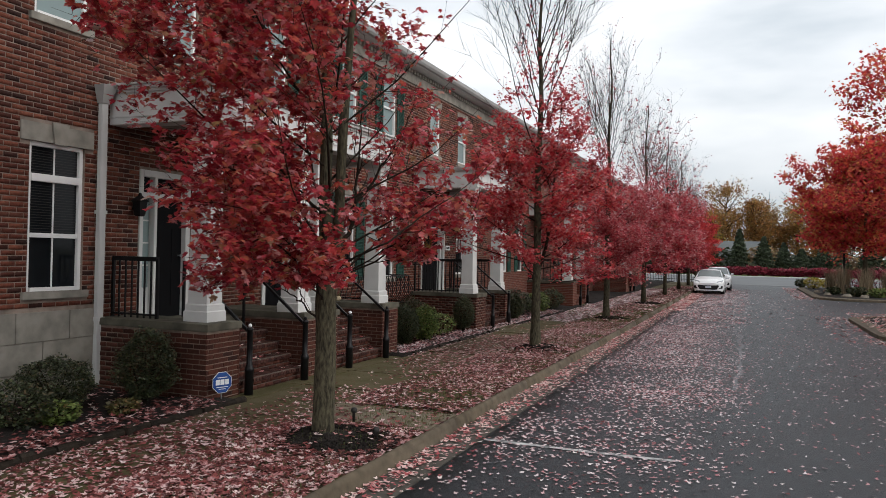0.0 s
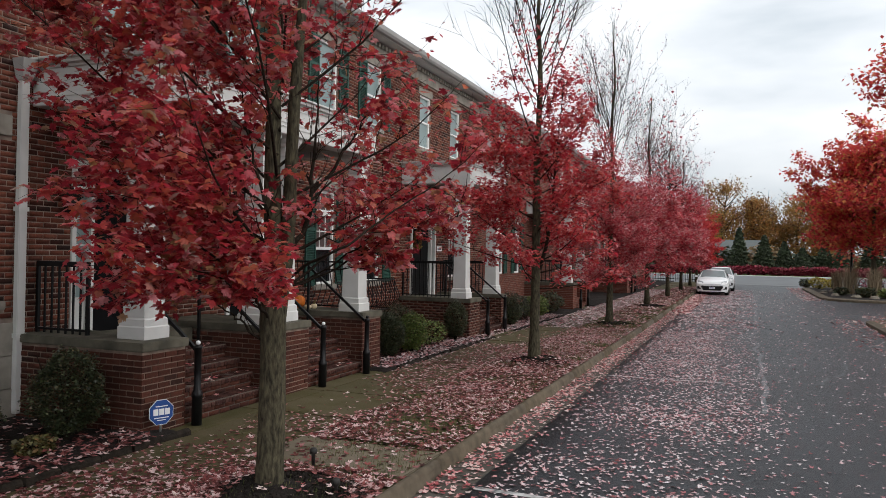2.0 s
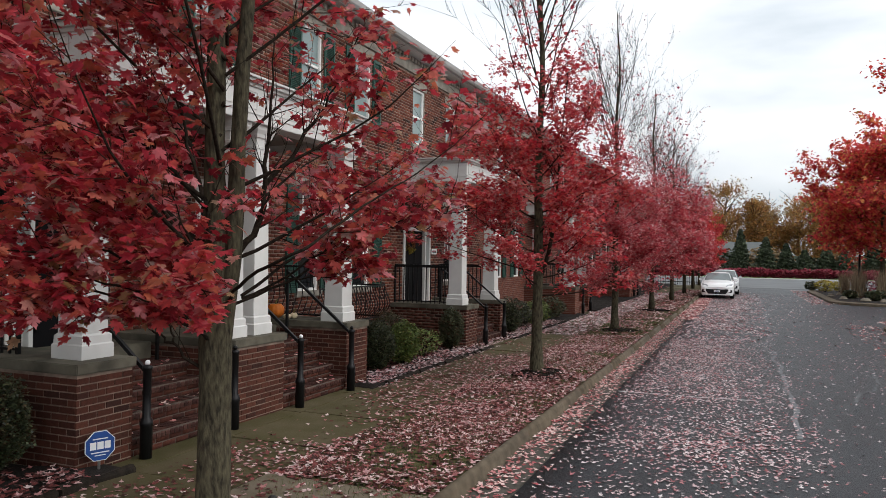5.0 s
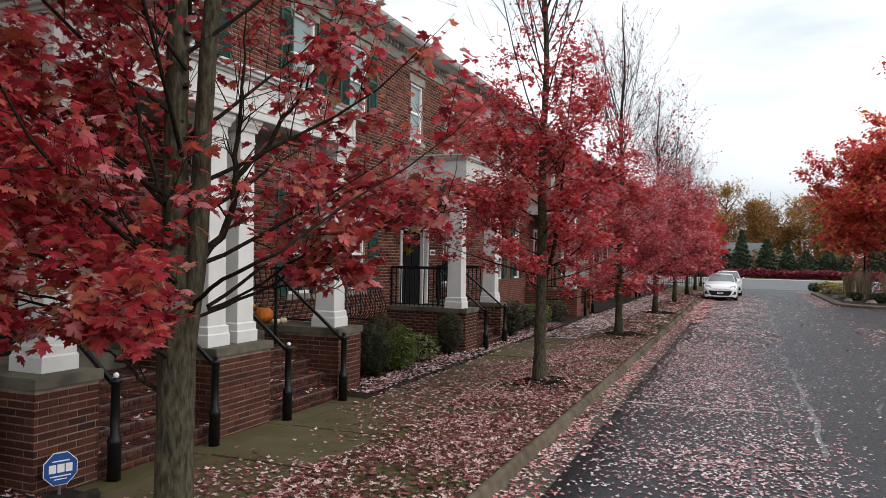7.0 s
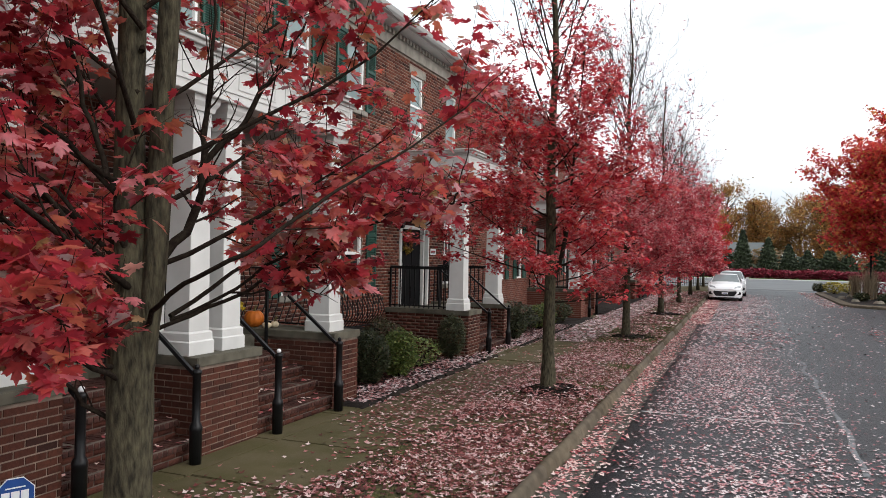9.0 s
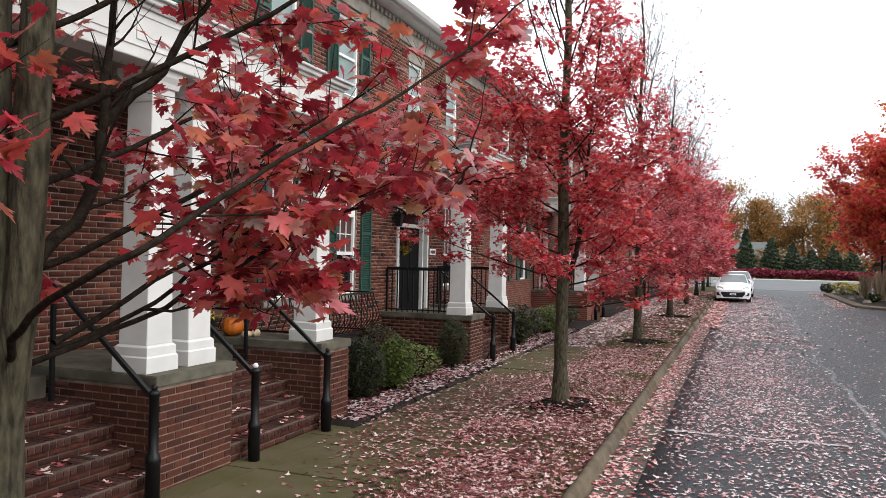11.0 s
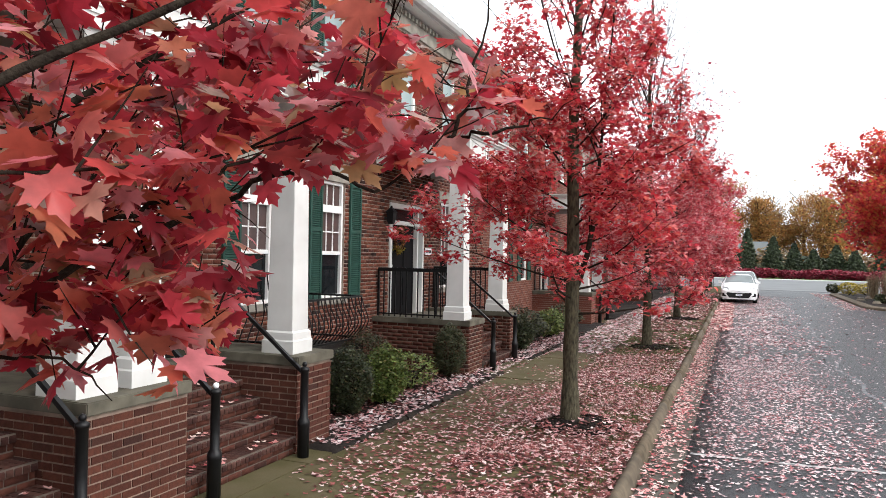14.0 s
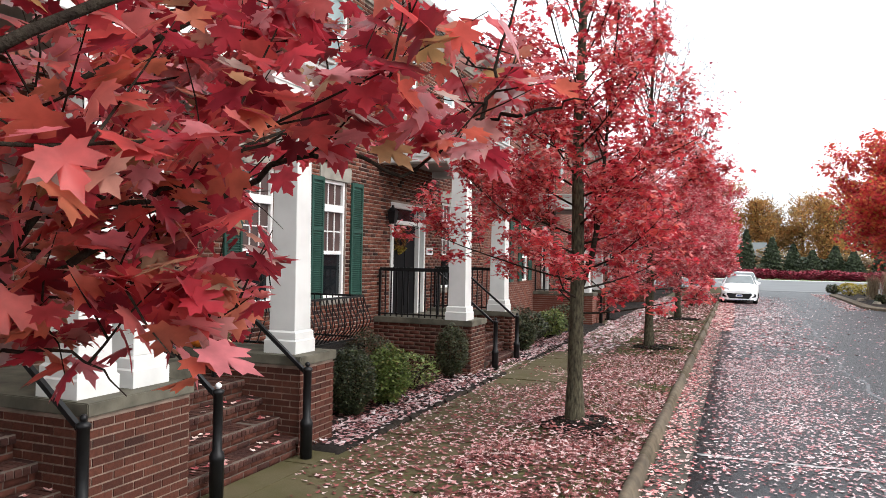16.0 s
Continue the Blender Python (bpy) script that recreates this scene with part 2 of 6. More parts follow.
M["redhedge"] = leaf_material("burning_bush_leaves", [(0, (0.16, 0.008, 0.03)), (1, (0.36, 0.02, 0.05))], 0.6, 0.2)
M["wood_far"] = leaf_material("autumn_wood_leaves", [(0, (0.17, 0.09, 0.04)), (0.35, (0.44, 0.19, 0.055)), (0.6, (0.56, 0.26, 0.06)), (0.8, (0.38, 0.27, 0.09)), (1, (0.62, 0.40, 0.11))], 0.8, 0.35)
M["wood_brown"] = leaf_material("brown_wood_leaves", [(0, (0.15, 0.10, 0.06)), (0.5, (0.34, 0.22, 0.12)), (0.85, (0.42, 0.30, 0.16)), (1, (0.34, 0.32, 0.13))], 0.8, 0.35)
M["lawn"] = material("far_lawn", (0.11, 0.15, 0.04), 0.9, var=0.3, scale=1.5)
M["ground"] = material("earth_ground", (0.10, 0.10, 0.05), 0.95, var=0.4, scale=0.2)
M["car"] = material("white_car_paint", (0.80, 0.81, 0.82), 0.18, spec=0.6, var=0.03, scale=2)
M["car_dark"] = material("black_car_plastic", (0.012, 0.012, 0.014), 0.4, var=0.2, scale=12)
# Base lifted to pale blue-grey: sky reflection put into the glass colour.
M["car_glass"] = material("car_glass", (0.15, 0.18, 0.185), 0.05, spec=0.9, var=0.3, scale=1.0)
M["lamp_glass"] = material("headlamp", (0.45, 0.48, 0.5), 0.08, spec=0.9, var=0.3, scale=9)
M["tyre"] = material("tyre_rubber", (0.015, 0.015, 0.015), 0.85, var=0.3, scale=20)
M["rim"] = material("alloy_rim", (0.45, 0.45, 0.46), 0.3, metal=0.9, var=0.1, scale=10)
M["sign_blue"] = material("sign_blue", (0.02, 0.07, 0.26), 0.4, var=0.1, scale=10)
M["sign_white"] = material("sign_white", (0.75, 0.76, 0.78), 0.5, var=0.05, scale=10)
M["pumpkin"] = material("pumpkin_skin", (0.60, 0.16, 0.02), 0.45, var=0.3, scale=9)
M["gourd"] = material("white_gourd_skin", (0.7, 0.58, 0.4), 0.5, var=0.2, scale=14)
M["stem"] = material("dry_stem", (0.14, 0.12, 0.05), 0.9, var=0.3, scale=30)
M["pot"] = material("dark_pot", (0.03, 0.028, 0.026), 0.6, var=0.3, scale=10)
M["mum"] = leaf_material("yellow_flowers", [(0, (0.5, 0.34, 0.01)), (1, (0.75, 0.58, 0.03))], 0.6, 0.2)
M["wreath"] = leaf_material("autumn_wreath_leaves", [(0, (0.10, 0.05, 0.03)), (0.6, (0.26, 0.11, 0.03)), (1, (0.45, 0.22, 0.03))], 0.7, 0.2)
M["rock"] = material("field_stone", (0.20, 0.175, 0.14), 0.9, var=0.4, scale=5, bump=0.5, bump_scale=40)
M["metal_far"] = material("grey_roof_far", (0.10, 0.11, 0.11), 0.7, var=0.15, scale=0.6)
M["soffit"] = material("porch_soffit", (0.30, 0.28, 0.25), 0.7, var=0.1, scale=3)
M["rail_white"] = material("white_fence", (0.7, 0.7, 0.68), 0.6, var=0.1, scale=5)


# ================= geometry helpers =================
class Geo:
    """Collects faces, then makes one mesh object of them."""

    def __init__(self):
        self.v, self.f = [], []

    def box(self, x0, x1, y0, y1, z0, z1):
        k = len(self.v)
        self.v += [(x0, y0, z0), (x1, y0, z0), (x1, y1, z0), (x0, y1, z0), (x0, y0, z1), (x1, y0, z1), (x1, y1, z1), (x0, y1, z1)]
        self.f += [tuple(k + i for i in q) for q in ((0, 3, 2, 1), (4, 5, 6, 7), (0, 1, 5, 4), (1, 2, 6, 5), (2, 3, 7, 6), (3, 0, 4, 7))]
        return self

    def prism(self, ring0, ring1):
        """Two rings of equal count joined, both ends closed."""
        k, n = len(self.v), len(ring0)
        self.v += [tuple(p) for p in ring0] + [tuple(p) for p in ring1]
        self.f += [(k + i, k + (i + 1) % n, k + n + (i + 1) % n, k + n + i) for i in range(n)]
        self.f += [tuple(k + i for i in reversed(range(n))), tuple(k + n + i for i in range(n))]
        return self

    def square_stack(self, cx, cy, levels):
        """A square post of stacked levels (z, half width)."""
        for (z0, a0), (z1, a1) in zip(levels[:-1], levels[1:]):
            if z1 - z0 > 1e-5:
                self.prism([(cx - a0, cy - a0, z0), (cx + a0, cy - a0, z0), (cx + a0, cy + a0, z0), (cx - a0, cy + a0, z0)],
                           [(cx - a1, cy - a1, z1), (cx + a1, cy - a1, z1), (cx + a1, cy + a1, z1), (cx - a1, cy + a1, z1)])
        return self

    def tube(self, pts, radii, n=8, close=True):
        k = len(self.v)
        pts = [Vector(p) for p in pts]
        for i, p in enumerate(pts):
            d = (pts[min(i + 1, len(pts) - 1)] - pts[max(i - 1, 0)]).normalized()
            a = d.orthogonal().normalized() if abs(d.z) > 0.9 else d.cross(Vector((0, 0, 1))).normalized()
            if abs(d.z) > 0.9:
                a = (Vector((1, 0, 0)) - d * d.x).normalized()
            b = d.cross(a)
            for j in range(n):
                t = 2 * math.pi * j / n
                self.v.append(tuple(p + (a * math.cos(t) + b * math.sin(t)) * radii[i]))
        for i in range(len(pts) - 1):
            for j in range(n):
                self.f.append((k + i * n + j, k + i * n + (j + 1) % n, k + (i + 1) * n + (j + 1) % n, k + (i + 1) * n + j))
        if close:
            self.f += [tuple(k + j for j in reversed(range(n))), tuple(k + (len(pts) - 1) * n + j for j in range(n))]
        return self

    def lathe(self, cx, cy, prof, n=16):
        """Profile of (radius, z) turned round a vertical axis."""
        k = len(self.v)
        for r, z in prof:
            for j in range(n):
                t = 2 * math.pi * j / n
                self.v.append((cx + r * math.cos(t), cy + r * math.sin(t), z))
        for i in range(len(prof) - 1):
            for j in range(n):
                self.f.append((k + i * n + j, k + i * n + (j + 1) % n, k + (i + 1) * n + (j + 1) % n, k + (i + 1) * n + j))
        self.f += [tuple(k + j for j in reversed(range(n))), tuple(k + (len(prof) - 1) * n + j for j in range(n))]
        return self

    def make(self, name, mat, parent=None, label="", smooth=False, bevel=0.0):
        me = bpy.data.meshes.new(name)
        me.from_pydata(self.v, [], self.f)
        me.materials.append(M[mat])
        if smooth:
            me.polygons.foreach_set("use_smooth", [True] * len(me.polygons))
        me.update()
        if bevel > 0:
            bm = bmesh.new()
            bm.from_mesh(me)
            bmesh.ops.bevel(bm, geom=[e for e in bm.edges], offset=bevel, segments=2, affect="EDGES", clamp_overlap=True)
            bm.to_mesh(me)
            bm.free()
        ob = new(name, me)
        if parent is not None:
            ob.parent = parent
        if label:
            ob["label"] = label
        return ob


def array_mesh(name, verts, faces_flat, sizes, mat):
    """A big mesh from numpy arrays."""
    me = bpy.data.meshes.new(name)
    me.vertices.add(len(verts))
    me.vertices.foreach_set("co", np.asarray(verts, dtype=np.float32).ravel())
    me.loops.add(len(faces_flat))
    me.loops.foreach_set("vertex_index", np.asarray(faces_flat, dtype=np.int32))
    me.polygons.add(len(sizes))
    starts = np.concatenate([[0], np.cumsum(sizes)[:-1]]).astype(np.int32)
    me.polygons.foreach_set("loop_start", starts)
    me.update(calc_edges=True)
    me.validate()
    me.materials.append(M[mat])
    return me


def thing(name, x, y, z, label, category, group="", kind=""):
    e = new(name)
    e.location = (x, y, z)
    e.empty_display_size = 0.1
    return tagged(e, label, category, group, kind)


def under(ob, parent):
    """Parents ob, whose mesh is in world places, under an Empty that may stand anywhere."""
    ob.parent = parent
    ob.matrix_parent_inverse = Matrix.Translation(parent.location).inverted()
    return ob


def piece(geo, name, mat, parent, label="", smooth=False, bevel=0.0):
    ob = geo.make(name, mat, None, label, smooth, bevel)
    p = parent
    m = Matrix.Identity(4)
    while p is not None:
        m = Matrix.Translation(p.location) @ m if p.type == "EMPTY" else m
        p = p.parent
    ob.parent = parent
    ob.matrix_parent_inverse = m.inverted()
    return ob


# leaf outlines in the xy plane: stalk at the origin, tip towards +y, about one long
def maple_outline(detail):
    if detail == 2:
        half = [(0.06, 0.02), (0.26, -0.10), (0.30, 0.04), (0.50, 0.10), (0.36, 0.24), (0.58, 0.52), (0.40, 0.50), (0.36, 0.62), (0.16, 0.46), (0.22, 0.74), (0.11, 0.76)]
    elif detail == 1:
        half = [(0.28, -0.06), (0.27, 0.12), (0.54, 0.42), (0.17, 0.44), (0.17, 0.72)]
    elif detail == 0:
        half = [(0.42, 0.30), (0.16, 0.48)]
    else:
        half = [(0.46, 0.42)]
    pts = [(0.0, 0.0)] + half + [(0.0, 1.0)] + [(-x, y) for x, y in reversed(half)]
    return np.array(pts)


def leaves_mesh(name, places, sizes, mat, rng, detail=1, flat=0.0, droop=0.5, ease=1.0):
    """Many leaves as one mesh: each a fan of its outline, folded along the midrib and curled a little. flat=1: lying on the ground."""
    o = maple_outline(detail)
    n, k = len(places), len(o) + 1
    pts = np.zeros((k, 3))
    pts[:-1, :2] = o
    pts[-1, :2] = (0, 0.34)
    fold = np.abs(pts[:, 0])
    P = np.repeat(pts[None], n, 0)
    cup = rng.uniform(-0.35, 0.35, n) if flat < 0.5 else rng.uniform(0.02, 0.34, n)
    curl = rng.uniform(-0.35, 0.15, n) if flat < 0.5 else rng.uniform(-0.05, 0.3, n)
    P[:, :, 2] += cup[:, None] * fold[None] + curl[:, None] * (pts[:, 1] ** 2)[None]
    P *= np.asarray(sizes)[:, None, None]
    yaw = rng.uniform(0, 2 * np.pi, n)
    if flat > 0.5:
        tilt = rng.normal(0, 0.11, n)
        roll = rng.normal(0, 0.11, n)
    else:
        tilt = -droop + rng.normal(0, 0.38 * ease, n)
        roll = rng.normal(0, 0.40 * ease, n)
    cr, sr, ct, st, cy, sy = np.cos(roll), np.sin(roll), np.cos(tilt), np.sin(tilt), np.cos(yaw), np.sin(yaw)
    x, y, z = P[..., 0], P[..., 1], P[..., 2]
    x, z = x * cr[:, None] + z * sr[:, None], -x * sr[:, None] + z * cr[:, None]
    y, z = y * ct[:, None] - z * st[:, None], y * st[:, None] + z * ct[:, None]
    x, y = x * cy[:, None] - y * sy[:, None], x * sy[:, None] + y * cy[:, None]
    V = np.stack([x, y, z], -1) + np.asarray(places)[:, None]
    m = k - 1
    tri = np.array([[i, (i + 1) % m, m] for i in range(m)])
    if detail < 0:
        V = V[:, :-1]
        k, m = 4, 2
        tri = np.array([[0, 1, 2], [0, 2, 3]])
    F = (tri[None] + (np.arange(n) * k)[:, None, None]).ravel()
    me = array_mesh(name, V.reshape(-1, 3), F, np.full(n * m, 3), mat)
    if detail > 0:
        me.polygons.foreach_set("use_smooth", np.ones(len(me.polygons), dtype=bool))
    return me


# ================= ground, road, kerb =================
FX = -5.31          # plane of the brick front
SLAB = 0.945        # top of the porch slabs
WALK = -0.09        # top of the sidewalk
ROAD = -0.13

g = Geo()
edge_line = [(-300, -2.0), (-300, -0.30), (3000, -0.30), (3000, -2.0)]
g.prism([(-900, y, z) for y, z in edge_line], [(900, y, z) for y, z in edge_line])
tagged(g.make("ground", "ground"), "wide dull green and brown earth reaching the horizon", "ground", kind="structure")

rng = np.random.default_rng(7)


def sheet(name, x0, x1, y0, y1, nx, ny, height, mat, label, category, thick=0.2):
    """An uneven ground sheet with a skirt."""
    xs, ys = np.linspace(x0, x1, nx), np.linspace(y0, y1, ny)
    q = Geo()
    q.v = [(float(x), float(y), float(height(x, y))) for y in ys for x in xs]
    q.f = [(j * nx + i, j * nx + i + 1, (j + 1) * nx + i + 1, (j + 1) * nx + i) for j in range(ny - 1) for i in range(nx - 1)]
    k = len(q.v)
    rim = [i for i in range(nx)] + [j * nx + nx - 1 for j in range(1, ny)] + [(ny - 1) * nx + i for i in range(nx - 2, -1, -1)] + [j * nx for j in range(ny - 2, 0, -1)]
    q.v += [(q.v[i][0], q.v[i][1], min(-0.35, q.v[i][2] - 0.15)) for i in rim]
    n = len(rim)
    q.f += [(rim[(i + 1) % n], rim[i], k + i, k + (i + 1) % n) for i in range(n)]
    return tagged(q.make(name, mat, smooth=True), label, category, kind="structure")


def bumpy(x, y, a=0.02, s=1.3):
    return a * noise.noise(Vector((x * s, y * s, 3.1)))


TREES_Y = [-0.2, 8.45, 17.3, 26.6, 35.6, 44.4, 53.0, 61.0]
TREE_X = -0.95


def lawn_height(x, y):
    h = -0.035 + bumpy(x, y) - 0.05 * max(0.0, (-x - 1.2)) / 0.6
    if 0.68 < y < 1.70:
        return -0.052
    for ty in TREES_Y[:4]:
        d = math.hypot(x - TREE_X - 0.1, y - ty)
        h += 0.09 * math.exp(-(d / 0.42) ** 2)
    return h


sheet("verge", -1.76, -0.08, -14, 64, 34, 420, lawn_height, "soil", "tree strip of thin grass and soil strewn with red maple leaves", "verge")
def bed_height(x, y):
    if 1.3 < y < 6.3 or 12.25 < y < 14.35 or 24.0 < y < 25.6:
        return -0.28
    return -0.05 + bumpy(x, y, 0.05, 1.7)


sheet("planting_bed", FX - 0.2, -3.02, -14, 64, 16, 700, bed_height, "mulch", "dark mulched planting bed along the brick houses", "flower bed")

# sidewalk of separate concrete flags with open joints
walk_ob = thing("sidewalk", -2.4, 20, WALK, "damp tan concrete sidewalk flags with dark joints and scattered leaves", "sidewalk", kind="structure")
y = -13.9
row = 0
while y < 62:
    L = 1.52
    q = Geo().box(-3.05, -1.74, y + 0.008, y + L - 0.008, WALK - 0.12, WALK + 0.006 * math.sin(row * 2.3))
    piece(q, "flag", "concrete", walk_ob, bevel=0.008)
    y += L
    row += 1
# entry walks in front of the steps reach in to the risers
for y0, y1 in ((1.25, 2.76), (2.77, 4.28), (4.29, 5.80), (5.81, 6.72), (12.2, 13.3), (13.31, 14.4), (24.0, 25.6)):
    q = Geo().box(-3.42, -3.055, y0, y1, WALK - 0.12, WALK + 0.004)
    piece(q, "flag", "concrete", walk_ob, bevel=0.008)
# carriage walk across the verge
q = Geo().box(-1.735, -0.10, 0.72, 1.66, -0.2, -0.038)
tagged(q.make("carriage_walk", "concrete_pale", bevel=0.01), "short tan concrete walk crossing the verge to the kerb", "sidewalk", kind="structure")

# kerb with a rounded nose, in lengths
kerb = thing("kerb", 0, 20, 0, "weathered tan concrete kerb with a rounded top", "kerb", kind="structure")
prof = [(-0.075, -0.3), (-0.072, -0.05), (-0.05, -0.02), (-0.028, -0.002), (0.0, 0.006), (0.022, 0.0), (0.040, -0.018), (0.052, -0.045), (0.07, -0.11), (0.10, -0.14), (0.10, -0.3)]
y = -14.0
while y < 62:
    L = 3.05
    q = Geo().prism([(x, y + 0.004, z) for x, z in prof], [(x, y + L - 0.004, z) for x, z in prof])
    piece(q, "kerb_length", "kerb", kerb, smooth=True)
    y += L
q = Geo()
y = -14.0
gut = thing("gutter", 0.3, 20, ROAD, "concrete gutter pan half buried in fallen leaves", "gutter", kind="structure")
while y < 62:
    piece(Geo().box(0.101, 0.46, y + 0.004, y + 3.046, ROAD - 0.15, ROAD + 0.012), "gutter_length", "gutter_pan", gut, bevel=0.006)
    y += 3.05


def road_height(x, y):
    return ROAD + 0.008 * noise.noise(Vector((x * 0.5, y * 0.3, 0))) + 0.02 * math.exp(-((x - 3.2) / 1.6) ** 2)


sheet("road", 0.461, 30.0, -16, 60, 60, 150, road_height, "asphalt", "dark grey asphalt street with leaves and sealed cracks", "road")
sheet("cross_road", -90, 110, 60.0, 99, 60, 24, lambda x, y: ROAD + 0.003, "pale_road", "pale concrete cross street at the end", "road")
sheet("far_sidewalk", -90, 110, 96.6, 98.98, 40, 4, lambda x, y: -0.085, "kerb_pale", "pale concrete walk along the cross street", "sidewalk")
sheet("far_verge", -90, 110, 99.0, 112, 40, 8, lambda x, y: -0.10, "lawn", "green lawn strip beyond the cross street", "lawn")


def on_road(pts, width, name, mat, label, lift=0.004):
    q = Geo()
    n = len(pts)
    for i, (x, y) in enumerate(pts):
        a, b = pts[max(i - 1, 0)], pts[min(i + 1, n - 1)]
        d = Vector((b[0] - a[0], b[1] - a[1])).normalized()
        w = width[i] / 2
        for s in (-1, 1):
            px, py = x - d.y * w * s, y + d.x * w * s
            q.v.append((px, py, road_height(px, py) + lift))
    q.f = [(2 * i + 1, 2 * i, 2 * i + 2, 2 * i + 3) for i in range(n - 1)]
    return tagged(q.make(name, mat), label, "road marking", kind="structure")


for k, y in enumerate((0.95, 8.1, 15.37, 22.9, 30.3, 37.6)):
    xs = np.linspace(0.5, 2.58, 12)
    on_road([(float(x), y + 0.01 * math.sin(3 * x)) for x in xs], [0.085] * 12, "parking_line", "paint_line", "worn white parking bay line on asphalt", 0.006)
cr = random.Random(5)


def crack(x0, y0, x1, y1, w, n, wob):
    pts, ws = [], []
    for i in range(n + 1):
        t = i / n
        pts.append((x0 + (x1 - x0) * t + wob * (noise.noise(Vector((t * 5, x0, y0))) + 0.10 * noise.noise(Vector((t * 40, y0, 1)))), y0 + (y1 - y0) * t + wob * 0.6 * noise.noise(Vector((t * 9, y1, 7)))))
        ws.append(w * (0.7 + 0.6 * abs(noise.noise(Vector((t * 20, x1, 2))))))
    on_road(pts, ws, "crack_seal", "seal" if w > 0.055 else "seal_thin", "pale grey sealed crack in the asphalt")


crack(3.04, 5.7, 3.07, 9.8, 0.085, 30, 0.07)
crack(3.07, 9.8, 3.05, 15.2, 0.08, 30, 0.09)
crack(3.05, 15.2, 2.83, 16.3, 0.06, 8, 0.06)
crack(2.83, 16.3, 3.12, 18.4, 0.06, 12, 0.08)
crack(3.12, 18.4, 3.2, 29.0, 0.06, 30, 0.16)
crack(3.2, 29.0, 3.3, 44.0, 0.07, 40, 0.2)
crack(3.13, 6.95, 7.2, 7.3, 0.028, 24, 0.12)
crack(2.62, 8.8, 3.8, 8.72, 0.03, 12, 0.08)
crack(3.8, 8.72, 7.0, 6.6, 0.03, 20, 0.12)
crack(2.66, 8.3, 4.0, 8.32, 0.03, 12, 0.08)
crack(4.0, 8.32, 6.8, 6.3, 0.03, 20, 0.12)
crack(3.9, 8.6, 4.62, 10.8, 0.05, 12, 0.12)
crack(4.62, 10.8, 4.8, 13.3, 0.045, 14, 0.10)
crack(4.8, 13.3, 4.1, 14.8, 0.045, 10, 0.10)
crack(4.1, 14.8, 4.05, 17.5, 0.04, 12, 0.12)
crack(4.8, 13.3, 6.2, 14.0, 0.025, 12, 0.12)
crack(2.46, 13.2, 4.05, 13.9, 0.025, 14, 0.10)
crack(1.9, 5.3, 3.04, 5.75, 0.03, 12, 0.1)
crack(1.75, 5.0, 2.2, 7.6, 0.03, 14, 0.12)
crack(2.3, 3.4, 2.2, 5.6, 0.05, 16, 0.10)
crack(3.1, 18.0, 6.0, 18.6, 0.03, 16, 0.2)
crack(3.2, 24.0, 6.0, 23.0, 0.03, 16, 0.2)


# ================= brick walls =================
BW, BH, J = 0.203, 0.0677, 0.010


def spans(u0, u1, cut):
    out = [(u0, u1)]
    for a, b in cut:
        nxt = []
        for s, e in out:
            if b <= s or a >= e:
                nxt.append((s, e))
            else:
                if a - s > 0.004:
                    nxt.append((s, a))
                if e - b > 0.004:
                    nxt.append((b, e))
        out = nxt
    return out


def brick_list(u0, u1, z0, z1, holes=()):
    """Running bond: (u0, u1, z0, z1) of each brick."""
    out = []
    rows = int(round((z1 - z0) / BH))
    for r in range(rows):
        za, zb = z0 + r * BH + J / 2, z0 + (r + 1) * BH - J / 2
        zc = (za + zb) / 2
        off = (0.0 if r % 2 else BW / 2) - 0.03
        for s, e in spans(u0, u1, [(a, b) for a, b, c, d in holes if c - 0.02 < zc < d + 0.02]):
            k = math.floor((s - off) / BW)
            while off + k * BW < e:
                a, b = max(s, off + k * BW) + J / 2, min(e, off + (k + 1) * BW) - J / 2
                if b - a > 0.03:
                    out.append((a, b, za, zb))
                k += 1
    return out


def brick_faces(bricks, axis, at, proud=0.006):
    """Five-sided bricks on a wall; axis 'x' faces +x, 'y' faces -y, 'Y' faces +y."""
    b = np.array(bricks)
    n = len(b)
    jig = np.random.default_rng(n).normal(0, 0.0012, n) + proud
    V = np.zeros((n, 8, 3))
    for k, (i, h, d) in enumerate(((0, 2, 0), (1, 2, 0), (1, 3, 0), (0, 3, 0), (0, 2, 1), (1, 2, 1), (1, 3, 1), (0, 3, 1))):
        depth = np.where(d, jig, -0.01)
        ins = 0.0025 * d
        uu = b[:, i] + (ins if i == 0 else -ins)
        zz = b[:, h] + (ins if h == 2 else -ins)
        if axis == "x":
            V[:, k] = np.stack([at + depth, uu, zz], -1)
        elif axis == "y":
            V[:, k] = np.stack([uu, at - depth, zz], -1)
        else:
            V[:, k] = np.stack([-uu, at + depth, zz], -1)
    quads = np.array([[4, 5, 6, 7], [0, 1, 5, 4], [1, 2, 6, 5], [2, 3, 7, 6], [3, 0, 4, 7]])
    F = (quads[None] + (np.arange(n) * 8)[:, None, None]).ravel()
    return V.reshape(-1, 3), F, np.full(n * 5, 4)


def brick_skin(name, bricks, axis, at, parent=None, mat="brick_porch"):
    v, f, s = brick_faces(bricks, axis, at)
    ob = new(name, array_mesh(name, v, f, s, mat))
    tagged(ob, kind="stuff")
    if parent is not None:
        ob.parent = parent
        ob.matrix_parent_inverse = Matrix.Translation(parent.location).inverted()
    return ob


